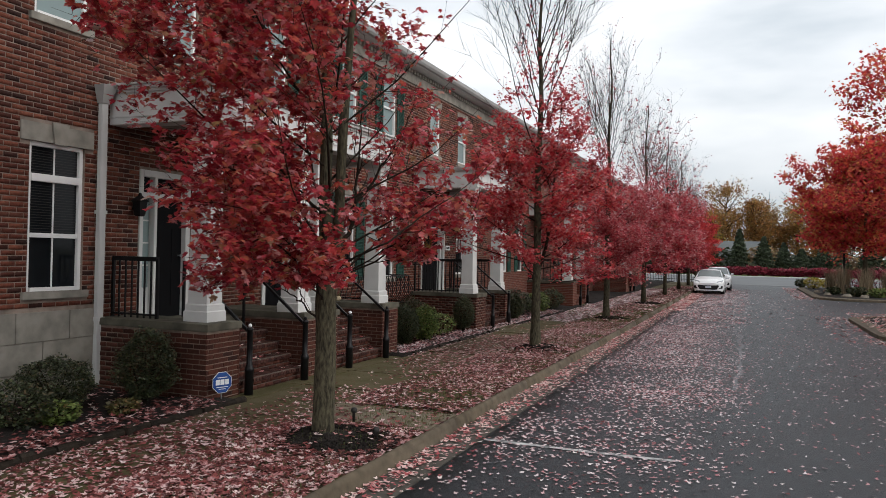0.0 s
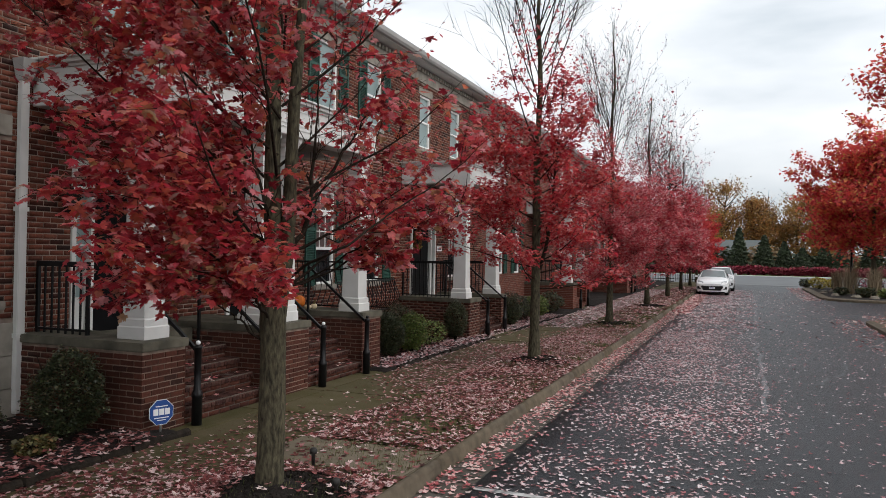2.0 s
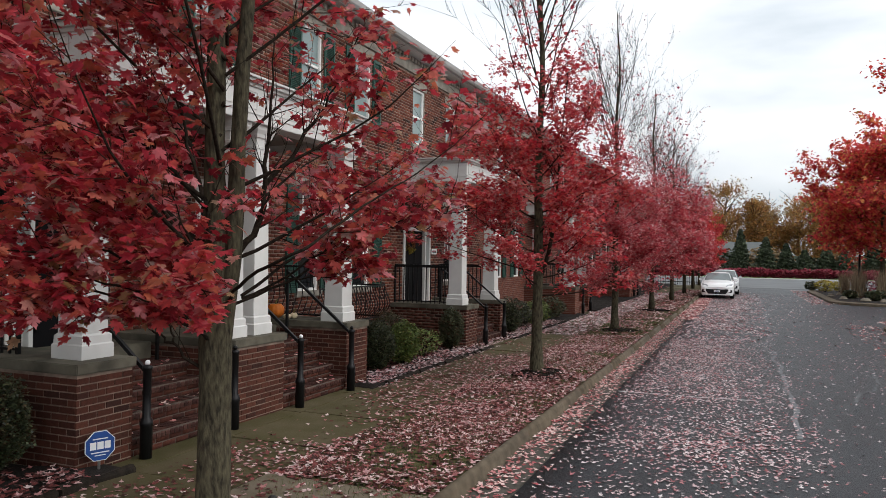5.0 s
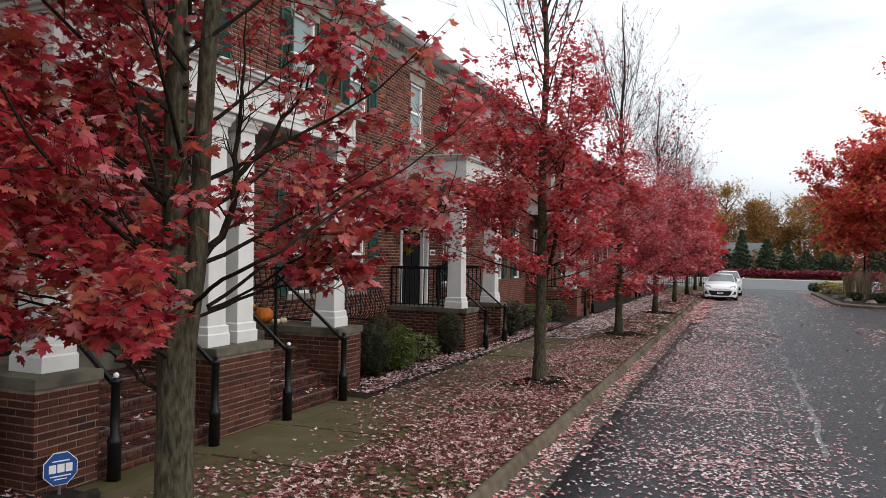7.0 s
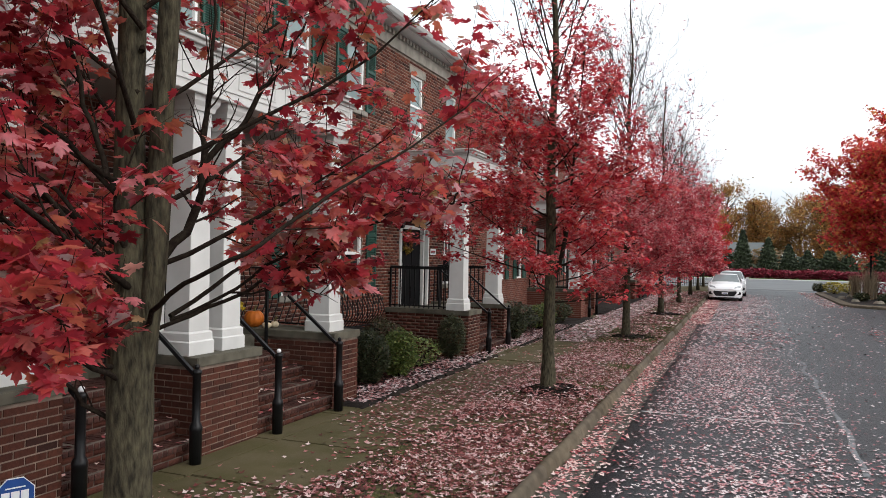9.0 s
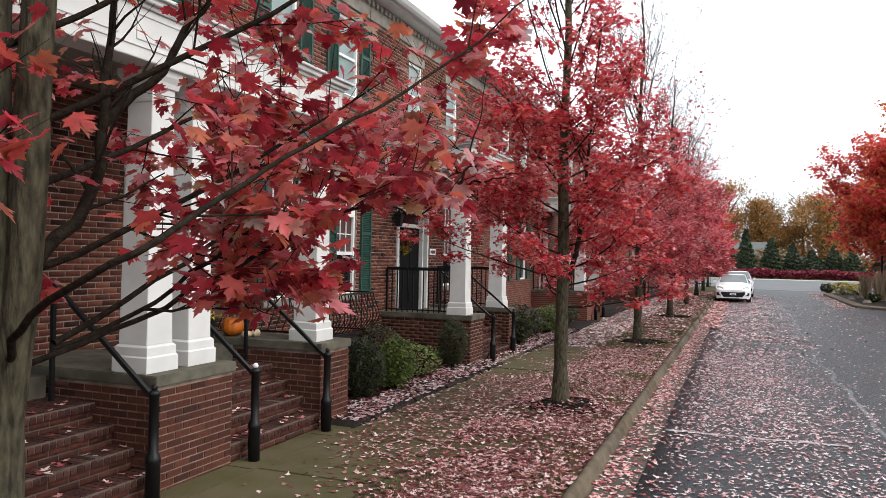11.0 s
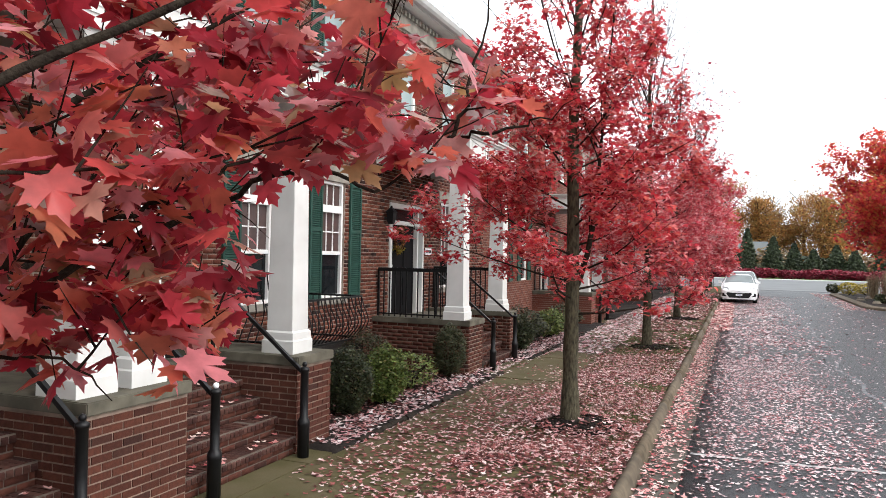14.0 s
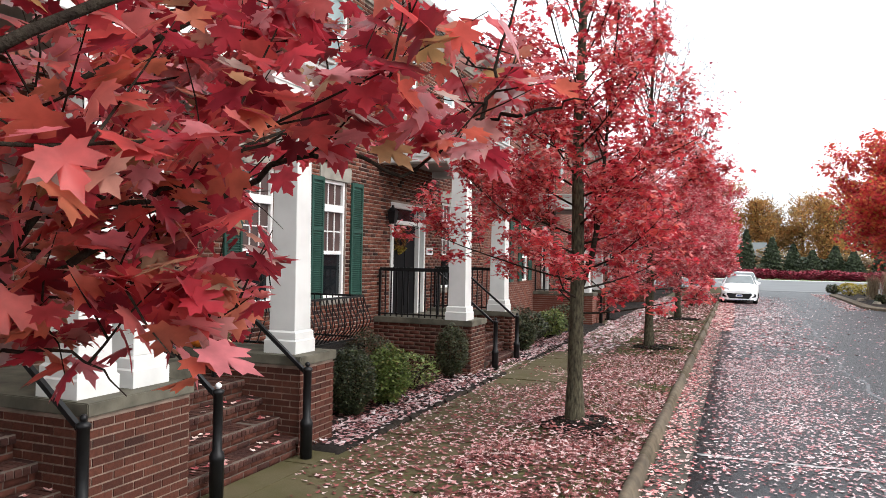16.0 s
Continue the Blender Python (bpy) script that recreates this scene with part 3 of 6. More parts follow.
def wall_solid(name, y0, y1, z0, z1, holes, label, mat="mortar"):
    zs = sorted({z0, z1, *[h[2] for h in holes], *[h[3] for h in holes]})
    q = Geo()
    for a, b in zip(zs[:-1], zs[1:]):
        zc = (a + b) / 2
        for s, e in spans(y0, y1, [(h[0], h[1]) for h in holes if h[2] < zc < h[3]]):
            q.box(FX - 0.32, FX, s, e, a, b)
    return tagged(q.make(name, mat), label, "wall", kind="structure")


# openings of the front: windows (y0, y1, z0, z1) and doors
WIN_LOW = [(-0.17, 0.69, 1.34, 3.28), (7.64, 8.40, 1.31, 3.24), (9.76, 10.51, 1.31, 3.24), (14.95, 15.7, 1.31, 3.24)]
WIN_UP = [(-0.15, 0.69, 4.92, 6.35), (2.12, 2.89, 4.95, 6.35), (4.73, 5.50, 4.95, 6.35), (7.64, 8.40, 4.90, 6.33), (9.70, 10.47, 4.90, 6.33), (12.72, 13.45, 4.80, 6.2), (14.95, 15.7, 4.80, 6.2)]
DOORS = [(1.70, 2.80, 3.12), (4.82, 5.92, 3.12), (12.28, 13.95, 3.05)]
holes = [w for w in WIN_LOW + WIN_UP] + [(a, b, SLAB - 0.12, z) for a, b, z in DOORS]
wall = wall_solid("wall_front", -6.0, 18.0, -0.3, 6.95, holes, "red brick house front with pale mortar")
lintels = [(w[0] - 0.14, w[1] + 0.14, w[3], w[3] + 0.24) for w in WIN_LOW] + [(w[0] - 0.10, w[1] + 0.10, w[3], w[3] + 0.16) for w in WIN_UP]
sills = [(w[0] - 0.08, w[1] + 0.08, w[2] - 0.10, w[2]) for w in WIN_LOW + WIN_UP]
skip = holes + lintels + sills + [(-6, 0.985, -1, 1.08), (-6, 18, 6.52, 7)]
brick_skin("brickwork", brick_list(-2.2, 18.0, -0.09, 6.55, skip), "x", FX, wall, "brick")
# dressed stone foot of the first house
base = thing("stone_base", FX, 0, 0, "grey stone block foot of the brick wall", "wall", kind="structure")
for r in range(3):
    z0 = 1.08 - 0.39 * (r + 1)
    y = -6.0 + 0.4 * (r % 2)
    while y < 0.98:
        e = min(y + 0.81, 0.985)
        if e - y > 0.05:
            piece(Geo().box(FX - 0.005, FX + 0.035, y + 0.004, e - 0.004, z0 + 0.004, z0 + 0.386), "stone_block", "stone", base, bevel=0.004)
        y += 0.81
for k, (a, b, c, d) in enumerate(lintels):
    if k < 4:
        q = Geo().box(FX - 0.02, FX + 0.02, a, b, c, d)
    else:
        q = Geo().box(FX - 0.02, FX + 0.018, a, b, c, d)
    ob = tagged(q.make("lintel", "stone", bevel=0.004), "pale cut stone lintel over a window", "lintel", kind="structure")
    if k == 0:
        m = (a + b) / 2
        Q = Geo().prism([(FX + 0.021, m - 0.09, c - 0.01), (FX + 0.05, m - 0.09, c - 0.01), (FX + 0.05, m + 0.09, c - 0.01), (FX + 0.021, m + 0.09, c - 0.01)],
                        [(FX + 0.021, m - 0.13, d + 0.03), (FX + 0.05, m - 0.13, d + 0.03), (FX + 0.05, m + 0.13, d + 0.03), (FX + 0.021, m + 0.13, d + 0.03)])
        Q.make("keystone", "stone", ob)
for a, b, c, d in sills:
    tagged(Geo().box(FX - 0.10, FX + 0.05, a, b, c, d).make("window_ledge", "stone", bevel=0.006), "pale stone window ledge", "sill", kind="structure")


def window(w, style):
    y0, y1, z0, z1 = w
    e = thing("window", FX - 0.06, (y0 + y1) / 2, z0, "white sash window with dark panes in the brick front", "window", "windows of the brick row", "structure")
    X0, X1 = FX - 0.11, FX - 0.03
    fr = Geo()
    t = 0.055
    fr.box(X0, X1, y0, y0 + t, z0, z1).box(X0, X1, y1 - t, y1, z0, z1).box(X0, X1, y0 + t, y1 - t, z1 - t, z1).box(X0, X1 + 0.02, y0 + t, y1 - t, z0, z0 + 0.05)
    piece(fr, "window_frame", "vinyl", e, bevel=0.004)
    cells = []
    if style == "transom":
        piece(Geo().box(X0, X1 + 0.01, y0 + t, y1 - t, z0 + 1.41, z0 + 1.53), "transom_bar", "vinyl", e, bevel=0.004)
        zm = z0 + 0.74
        piece(Geo().box(X0 + 0.01, X1 - 0.01, y0 + t, y1 - t, zm - 0.03, zm + 0.03), "meeting_rail", "vinyl", e, bevel=0.004)
        cells = [(z0 + 0.05, zm - 0.03, 0, 0, "glass"), (zm + 0.03, z0 + 1.41, 3, 2, "curtain"), (z0 + 1.53, z1 - t, 3, 1, "curtain")]
    elif style == "wide":
        piece(Geo().box(X0, X1 + 0.01, y0 + t, y1 - t, z0 + 1.43, z0 + 1.53), "transom_bar", "vinyl", e, bevel=0.004)
        zm = z0 + 0.73
        piece(Geo().box(X0 + 0.01, X1 - 0.01, y0 + t, y1 - t, zm - 0.03, zm + 0.03), "meeting_rail", "vinyl", e, bevel=0.004)
        cells = [(z0 + 0.05, zm - 0.03, 2, 0, "glass"), (zm + 0.03, z0 + 1.43, 2, 0, "glass"), (z0 + 1.53, z1 - t, 2, 0, "glass")]
    else:
        zm = (z0 + z1) / 2
        piece(Geo().box(X0 + 0.01, X1 - 0.01, y0 + t, y1 - t, zm - 0.025, zm + 0.025), "meeting_rail", "vinyl", e, bevel=0.004)
        cells = [(z0 + 0.05, zm - 0.025, 0, 0, "blind"), (zm + 0.025, z1 - t, 0, 0, "blind")]
    for a, b, nc, nr, mat in cells:
        piece(Geo().box(X0 + 0.02, X0 + 0.03, y0 + t, y1 - t, a, b), "pane", mat, e)
        mu = Geo()
        for i in range(1, nc):
            u = y0 + t + (y1 - y0 - 2 * t) * i / nc
            mu.box(X0 + 0.028, X0 + 0.045, u - 0.009, u + 0.009, a, b)
        for i in range(1, nr):
            u = a + (b - a) * i / nr
            mu.box(X0 + 0.029, X0 + 0.044, y0 + t, y1 - t, u - 0.009, u + 0.009)
        if mu.v:
            piece(mu, "glazing_bars", "vinyl", e)
        if style == "wide" and a > zm:
            sl = Geo()
            zz = a + 0.02
            while zz < b - 0.02:
                sl.box(X0 + 0.031, X0 + 0.034, y0 + t + 0.01, y1 - t - 0.01, zz, zz + 0.008)
                zz += 0.035
            piece(sl, "blind_slats", "pot", e)
    return e


window(WIN_LOW[0], "wide")
for w in WIN_LOW[1:]:
    window(w, "transom")
for w in WIN_UP:
    window(w, "sash")


def shutter(y0, y1, z0, z1):
    e = thing("shutter", FX + 0.03, (y0 + y1) / 2, z0, "green louvred wooden shutter fixed beside a window", "shutter", "green shutters")
    t = 0.045
    X0, X1 = FX + 0.008, FX + 0.042
    fr = Geo().box(X0, X1, y0, y0 + t, z0, z1).box(X0, X1, y1 - t, y1, z0, z1)
    zm = z0 + (z1 - z0) * 0.56
    for a in (z0, zm, z1 - 0.07):
        fr.box(X0, X1 - 0.001, y0 + t, y1 - t, a, a + 0.07)
    piece(fr, "frame", "green", e, bevel=0.003)
    piece(Geo().box(X0, X0 + 0.006, y0 + t, y1 - t, z0, z1), "back", "green", e)
    z = z0 + 0.09
    while z < z1 - 0.09:
        if not (zm - 0.02 < z < zm + 0.07):
            s = Geo().prism([(X0 + 0.006, y0 + t, z), (X1 - 0.006, y0 + t, z - 0.018), (X1 - 0.006, y0 + t, z - 0.010), (X0 + 0.006, y0 + t, z + 0.008)],
                            [(X0 + 0.006, y1 - t, z), (X1 - 0.006, y1 - t, z - 0.018), (X1 - 0.006, y1 - t, z - 0.010), (X0 + 0.006, y1 - t, z + 0.008)])
            piece(s, "slat", "green", e)
        z += 0.034


for y0, y1 in ((7.23, 7.61), (8.43, 8.81), (9.36, 9.73), (10.66, 11.07)):
    shutter(y0, y1, 1.29, 3.26)
for y0, y1 in ((7.23, 7.61), (8.43, 8.81), (9.29, 9.67), (10.50, 10.88), (4.33, 4.70), (5.53, 5.90)):
    shutter(y0, y1, 4.90, 6.33)

# frieze, gutter, roof
q = Geo().box(FX - 0.01, FX + 0.05, -6, 18, 6.52, 6.90)
tagged(q.make("frieze", "stone", bevel=0.005), "pale stone band under the eaves", "frieze", kind="structure")
den = thing("dentil_course", FX, 6, 6.7, "row of small pale blocks under the eaves", "moulding", kind="structure")
q = Geo()
y = -2.0
while y < 18:
    q.box(FX + 0.051, FX + 0.11, y, y + 0.09, 6.76, 6.86)
    y += 0.18
ob = piece(q, "dentils", "stone", den)
ob["kind"] = "stuff"
tagged(Geo().box(FX - 0.3, -4.97, -6, 62, 6.905, 6.95).make("soffit", "white"), "white painted eaves board", "soffit", kind="structure")
pr = [(-4.97, 6.93), (-4.88, 6.93), (-4.84, 6.98), (-4.82, 7.07), (-4.84, 7.075), (-4.97, 7.07)]
tagged(Geo().prism([(x, -6, z) for x, z in pr], [(x, 62, z) for x, z in pr]).make("eaves_gutter", "gutter"), "grey metal eaves gutter", "gutter", kind="structure")
pr = [(-4.98, 6.96), (-4.86, 7.08), (-10.0, 9.6), (-15.2, 7.08), (-15.2, 6.96)]
tagged(Geo().prism([(x, -6, z) for x, z in pr], [(x, 62, z) for x, z in pr]).make("roof", "roof"), "grey shingle roof of the brick row", "roof", kind="structure")
tagged(Geo().box(-15, FX - 0.33, -6.0, -5.7, -0.3, 6.9).box(-15, FX - 0.33, 61.7, 62, -0.3, 6.9).box(-15, -14.7, -5.7, 61.7, -0.3, 6.9).make("wall_back", "mortar"), "plain rear and end walls of the row", "wall", kind="structure")

# downspout
ds = thing("downspout", FX + 0.07, 0.93, 0, "white square downspout with a leader head on the brick wall", "downspout")
piece(Geo().box(FX + 0.02, FX + 0.10, 0.88, 0.99, 0.0, 3.95), "pipe", "white", ds, bevel=0.008)
piece(Geo().prism([(FX + 0.01, 0.87, 3.95), (FX + 0.11, 0.87, 3.95), (FX + 0.11, 1.00, 3.95), (FX + 0.01, 1.00, 3.95)],
                  [(FX + 0.01, 0.81, 4.2), (FX + 0.2, 0.81, 4.2), (FX + 0.2, 1.06, 4.2), (FX + 0.01, 1.06, 4.2)]), "leader_head", "gutter", ds)
for z in (0.9, 2.4):
    piece(Geo().box(FX + 0.012, FX + 0.108, 0.865, 1.005, z, z + 0.05), "strap", "white", ds)


# ================= porches =================
def column(x, y, z0, z1, group="porch columns"):
    e = thing("porch_column", x, y, z0, "square white painted porch column with stepped base and capital", "column", group)
    piece(Geo().square_stack(x, y, [(z0, 0.20), (z0 + 0.135, 0.20), (z0 + 0.15, 0.187), (z0 + 0.225, 0.185), (z0 + 0.245, 0.165)]), "base", "white", e)
    piece(Geo().square_stack(x, y, [(z0 + 0.245, 0.162), (z1 - 0.30, 0.140)]), "shaft", "white", e, bevel=0.004)
    piece(Geo().square_stack(x, y, [(z1 - 0.30, 0.150), (z1 - 0.27, 0.150), (z1 - 0.265, 0.142), (z1 - 0.16, 0.142), (z1 - 0.155, 0.165), (z1 - 0.11, 0.175), (z1 - 0.06, 0.205), (z1, 0.21)]), "capital", "white", e)
    return e


def newel(x, y, z0, z1, ball):
    e = thing("newel_post", x, y, z0, "black iron handrail post with a %s ball on top" % ("white" if ball == "white" else "black"), "post", "handrail posts")
    piece(Geo().lathe(x, y, [(0.062, z0), (0.062, z0 + 0.33), (0.066, z0 + 0.335), (0.066, z0 + 0.37), (0.056, z0 + 0.40), (0.042, z0 + 0.42), (0.042, z1 - 0.09), (0.05, z1 - 0.085), (0.052, z1 - 0.06), (0.03, z1 - 0.045), (0.012, z1 - 0.04)], 14), "pole", "iron", e, smooth=True)
    c = z1 - 0.018
    piece(Geo().lathe(x, y, [(0.004, c - 0.028)] + [(0.028 * math.sin(a), c - 0.028 * math.cos(a)) for a in np.linspace(0.4, 2.9, 7)] + [(0.002, c + 0.028)], 12), "ball", "sign_white" if ball == "white" else "iron", e, smooth=True)
    return e


def bar(e, name, a, b, r, mat="iron"):
    d = (Vector(b) - Vector(a)).normalized()
    s = d.cross(Vector((0, 0, 1))).normalized() * r
    u = s.cross(d).normalized() * r
    A, B = Vector(a), Vector(b)
    return piece(Geo().prism([A - s - u, A + s - u, A + s + u, A - s + u], [B - s - u, B + s - u, B + s + u, B - s + u]), name, mat, e)


def handrail(x0, y, z0, x1, z1, foot):
    e = thing("stair_handrail", (x0 + x1) / 2, y, foot, "sloping black iron stair handrail", "handrail", "stair handrails")
    bar(e, "rail", (x0, y, z0 - 0.02), (x1, y, z1 - 0.02), 0.019)
    piece(Geo().box(x1 - 0.018, x1 + 0.018, y - 0.018, y + 0.018, foot, z1 + 0.02), "top_post", "iron", e)
    return e


def guard(a, b, z0, z1, bow, label, step=0.105):
    """Iron guard from a to b (x, y), with balusters that may bulge out by bow to the right of a-b."""
    e = thing("iron_guard", (a[0] + b[0]) / 2, (a[1] + b[1]) / 2, z0, label, "railing", "porch railings")
    A, B = Vector((*a, 0)), Vector((*b, 0))
    d = B - A
    n = max(2, int(d.length / step))
    out = Vector((d.y, -d.x, 0)).normalized()
    up = Vector((0, 0, 1))
    bar(e, "top_rail", A + up * z1, B + up * z1, 0.032 if not bow else 0.014)
    bar(e, "bottom_rail", A + up * (z0 + 0.05), B + up * (z0 + 0.05), 0.013)
    for i in range(n + 1):
        p = A + d * (i / n)
        h = z1 - z0
        if bow:
            prof = [(0, z1), (0.30, z1 - 0.2 * h), (0.85, z1 - 0.42 * h), (1.0, z1 - 0.54 * h), (0.7, z1 - 0.68 * h), (0.0, z1 - 0.84 * h), (-0.35, z0 + 0.05)]
            piece(Geo().tube([p + out * bow * k + up * z for k, z in prof], [0.009] * len(prof), 5), "baluster", "iron", e)
        else:
            w = 0.019 if i in (0, n) else 0.010
            piece(Geo().box(p.x - w, p.x + w, p.y - w, p.y + w, z0, z1), "baluster", "iron", e)
    return e


def brick_pier(name, x0, x1, y0, y1, z0, z1, label, pieces):
    """A porch flank of brick on its east, south and north faces."""
    e = thing(name, (x0 + x1) / 2, (y0 + y1) / 2, z0, label, "porch wall")
    piece(Geo().box(x0, x1, y0, y1, z0, z1), "core", "mortar_porch", e)
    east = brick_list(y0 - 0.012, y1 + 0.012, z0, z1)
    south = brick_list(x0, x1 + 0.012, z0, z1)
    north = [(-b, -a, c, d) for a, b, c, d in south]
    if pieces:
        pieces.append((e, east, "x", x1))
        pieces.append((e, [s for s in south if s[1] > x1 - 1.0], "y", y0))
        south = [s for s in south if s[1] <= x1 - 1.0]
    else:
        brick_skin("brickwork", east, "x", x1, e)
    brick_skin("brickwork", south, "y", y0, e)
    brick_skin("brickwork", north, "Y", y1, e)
    return e


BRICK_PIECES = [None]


def slab(y0, y1, z, x0=FX + 0.005, x1=-3.34, label="weathered grey stone slab capping a brick porch wall"):
    return tagged(Geo().box(x0, x1, y0, y1, z - 0.10, z).make("porch_slab", "slab", bevel=0.008), label, "slab")


NOSE = []


def steps(y0, y1, top_x, levels, landing_x):
    e = thing("porch_steps", -3.6, (y0 + y1) / 2, WALK, "flight of worn red brick steps strewn with leaves", "steps")
    zprev = -0.2
    for k, z in enumerate(levels):
        x = top_x - 0.23 * k
        back = x - 0.24 if k < len(levels) - 1 else landing_x
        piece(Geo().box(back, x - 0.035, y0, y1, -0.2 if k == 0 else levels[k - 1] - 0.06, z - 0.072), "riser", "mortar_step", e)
        rb = brick_list(y0, y1, z - 0.072 - 2 * BH if k else -0.09, z - 0.072)
        brick_skin("riser_brickwork", rb, "x", x - 0.035, e)
        NOSE.append((e, x, y0, y1, z, back))
    return e


TOPZ = SLAB - 0.10
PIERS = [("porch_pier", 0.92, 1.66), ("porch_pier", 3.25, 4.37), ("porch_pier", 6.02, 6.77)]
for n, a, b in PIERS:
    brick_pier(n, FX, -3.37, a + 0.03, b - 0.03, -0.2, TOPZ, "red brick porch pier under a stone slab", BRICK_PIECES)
    slab(a, b, SLAB)
for a, b in ((1.66, 3.25), (4.37, 6.02)):
    steps(a - 0.03, b + 0.03, -3.36, (0.11, 0.30, 0.48, 0.66), -4.62)
    tagged(Geo().box(FX + 0.004, -4.63, a + 0.004, b - 0.004, 0.2, 0.86).make("porch_landing", "slab", bevel=0.006), "grey stone landing before the house door", "slab")
for cx, cy in ((-3.75, 1.36), (-3.70, 3.50), (-3.70, 4.04), (-3.70, 6.36)):
    column(cx, cy, SLAB, 3.68)
for (ny, bl) in ((1.70, "white"), (3.12, "black"), (4.55, "white"), (5.99, "black")):
    newel(-3.24, ny, WALK, 0.90, bl)
    handrail(-3.24, ny, 0.80, -4.42, 1.74, 0.66)


def entablature(y0, y1, z0, z1, x1=-3.44):
    e = thing("porch_roof", -4.4, (y0 + y1) / 2, z0, "white painted flat porch roof with a moulded cornice", "porch roof")
    t = 0.30
    f = Geo().box(x1 - t, x1, y0, y1, z0, z1 - 0.12).box(FX + 0.004, x1 - t, y0, y0 + t, z0, z1 - 0.12).box(FX + 0.004, x1 - t, y1 - t, y1, z0, z1 - 0.12)
    piece(f, "beam", "white", e, bevel=0.006)
    zf = z0 + 0.10
    piece(Geo().box(x1 - t, x1 + 0.012, y0 - 0.012, y1 + 0.012, zf, zf + 0.02).box(FX + 0.006, x1 - t, y0 - 0.012, y0 + 0.1, zf, zf + 0.02), "band", "white", e)
    c = Geo()
    for k, (za, zb, o) in enumerate(((z1 - 0.12, z1 - 0.08, 0.03), (z1 - 0.08, z1 - 0.03, 0.08), (z1 - 0.03, z1, 0.12))):
        c.box(FX + 0.008, x1 + o, y0 - o, y1 + o, za, zb)
    piece(c, "cornice", "white", e, bevel=0.005)
    n = max(2, round((y1 - y0) / 0.95))
    w = (y1 - y0) / n
    for k in range(n):
        a, b, c, d = y0 + w * k + 0.10, y0 + w * (k + 1) - 0.10, zf + 0.06, z1 - 0.17
        if d - c > 0.08:
            fr = Geo().box(x1, x1 + 0.010, a, b, d - 0.018, d).box(x1, x1 + 0.010, a, b, c, c + 0.018)
            fr.box(x1, x1 + 0.010, a, a + 0.018, c + 0.018, d - 0.018).box(x1, x1 + 0.010, b - 0.018, b, c + 0.018, d - 0.018)
            piece(fr, "panel_moulding", "white", e)
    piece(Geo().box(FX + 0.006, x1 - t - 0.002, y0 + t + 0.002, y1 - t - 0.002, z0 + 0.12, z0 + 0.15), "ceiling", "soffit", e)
    return e


entablature(1.10, 6.58, 3.68, 4.24)
guard((FX + 0.05, 6.56), (-3.90, 6.56), SLAB, 1.80, -0.13, "black iron porch guard with bellied balusters")
guard((FX + 0.05, 1.20), (-4.45, 1.20), SLAB, 1.78, 0, "black iron porch guard with straight balusters")
guard((-4.33, 9.32), (-4.33, 6.84), 0.74, 1.41, -0.13, "black iron basket guard with bellied balusters before a window")
bk = guard((FX + 0.03, 9.32), (-4.33, 9.32), 0.74, 1.41, -0.01, "short end of an iron basket guard")
tagged(Geo().box(FX + 0.004, -4.30, 6.78, 9.34, -0.2, 0.70).make("window_terrace", "mulch"), "dark planted ledge before the windows", "ledge")

# the next porch
P3 = 0.905
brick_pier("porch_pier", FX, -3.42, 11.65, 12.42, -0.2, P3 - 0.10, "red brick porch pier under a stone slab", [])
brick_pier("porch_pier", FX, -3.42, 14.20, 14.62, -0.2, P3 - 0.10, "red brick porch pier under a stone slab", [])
slab(11.62, 12.45, P3, x1=-3.39)
slab(14.17, 14.65, P3, x1=-3.39)
steps(12.40, 14.22, -3.34, (0.11, 0.30, 0.48, 0.66), -4.62)
tagged(Geo().box(FX + 0.004, -4.63, 12.424, 14.196, 0.2, 0.84).make("porch_landing", "slab", bevel=0.006), "grey stone landing before the house door", "slab")
for cx, cy in ((-3.71, 11.84), (-3.76, 14.39)):
    column(cx, cy, P3, 3.72)
entablature(11.66, 14.60, 3.72, 4.26, -3.47)
for ny in (12.58, 14.04):
    newel(-3.26, ny, WALK, 0.90, "black")
    handrail(-3.26, ny, 0.80, -4.42, 1.74, 0.66)
guard((FX + 0.05, 11.78), (-3.90, 11.78), P3, 1.77, 0, "black iron porch guard with straight balusters")
guard((FX + 0.05, 14.50), (-3.96, 14.50), P3, 1.77, 0, "black iron porch guard with straight balusters")


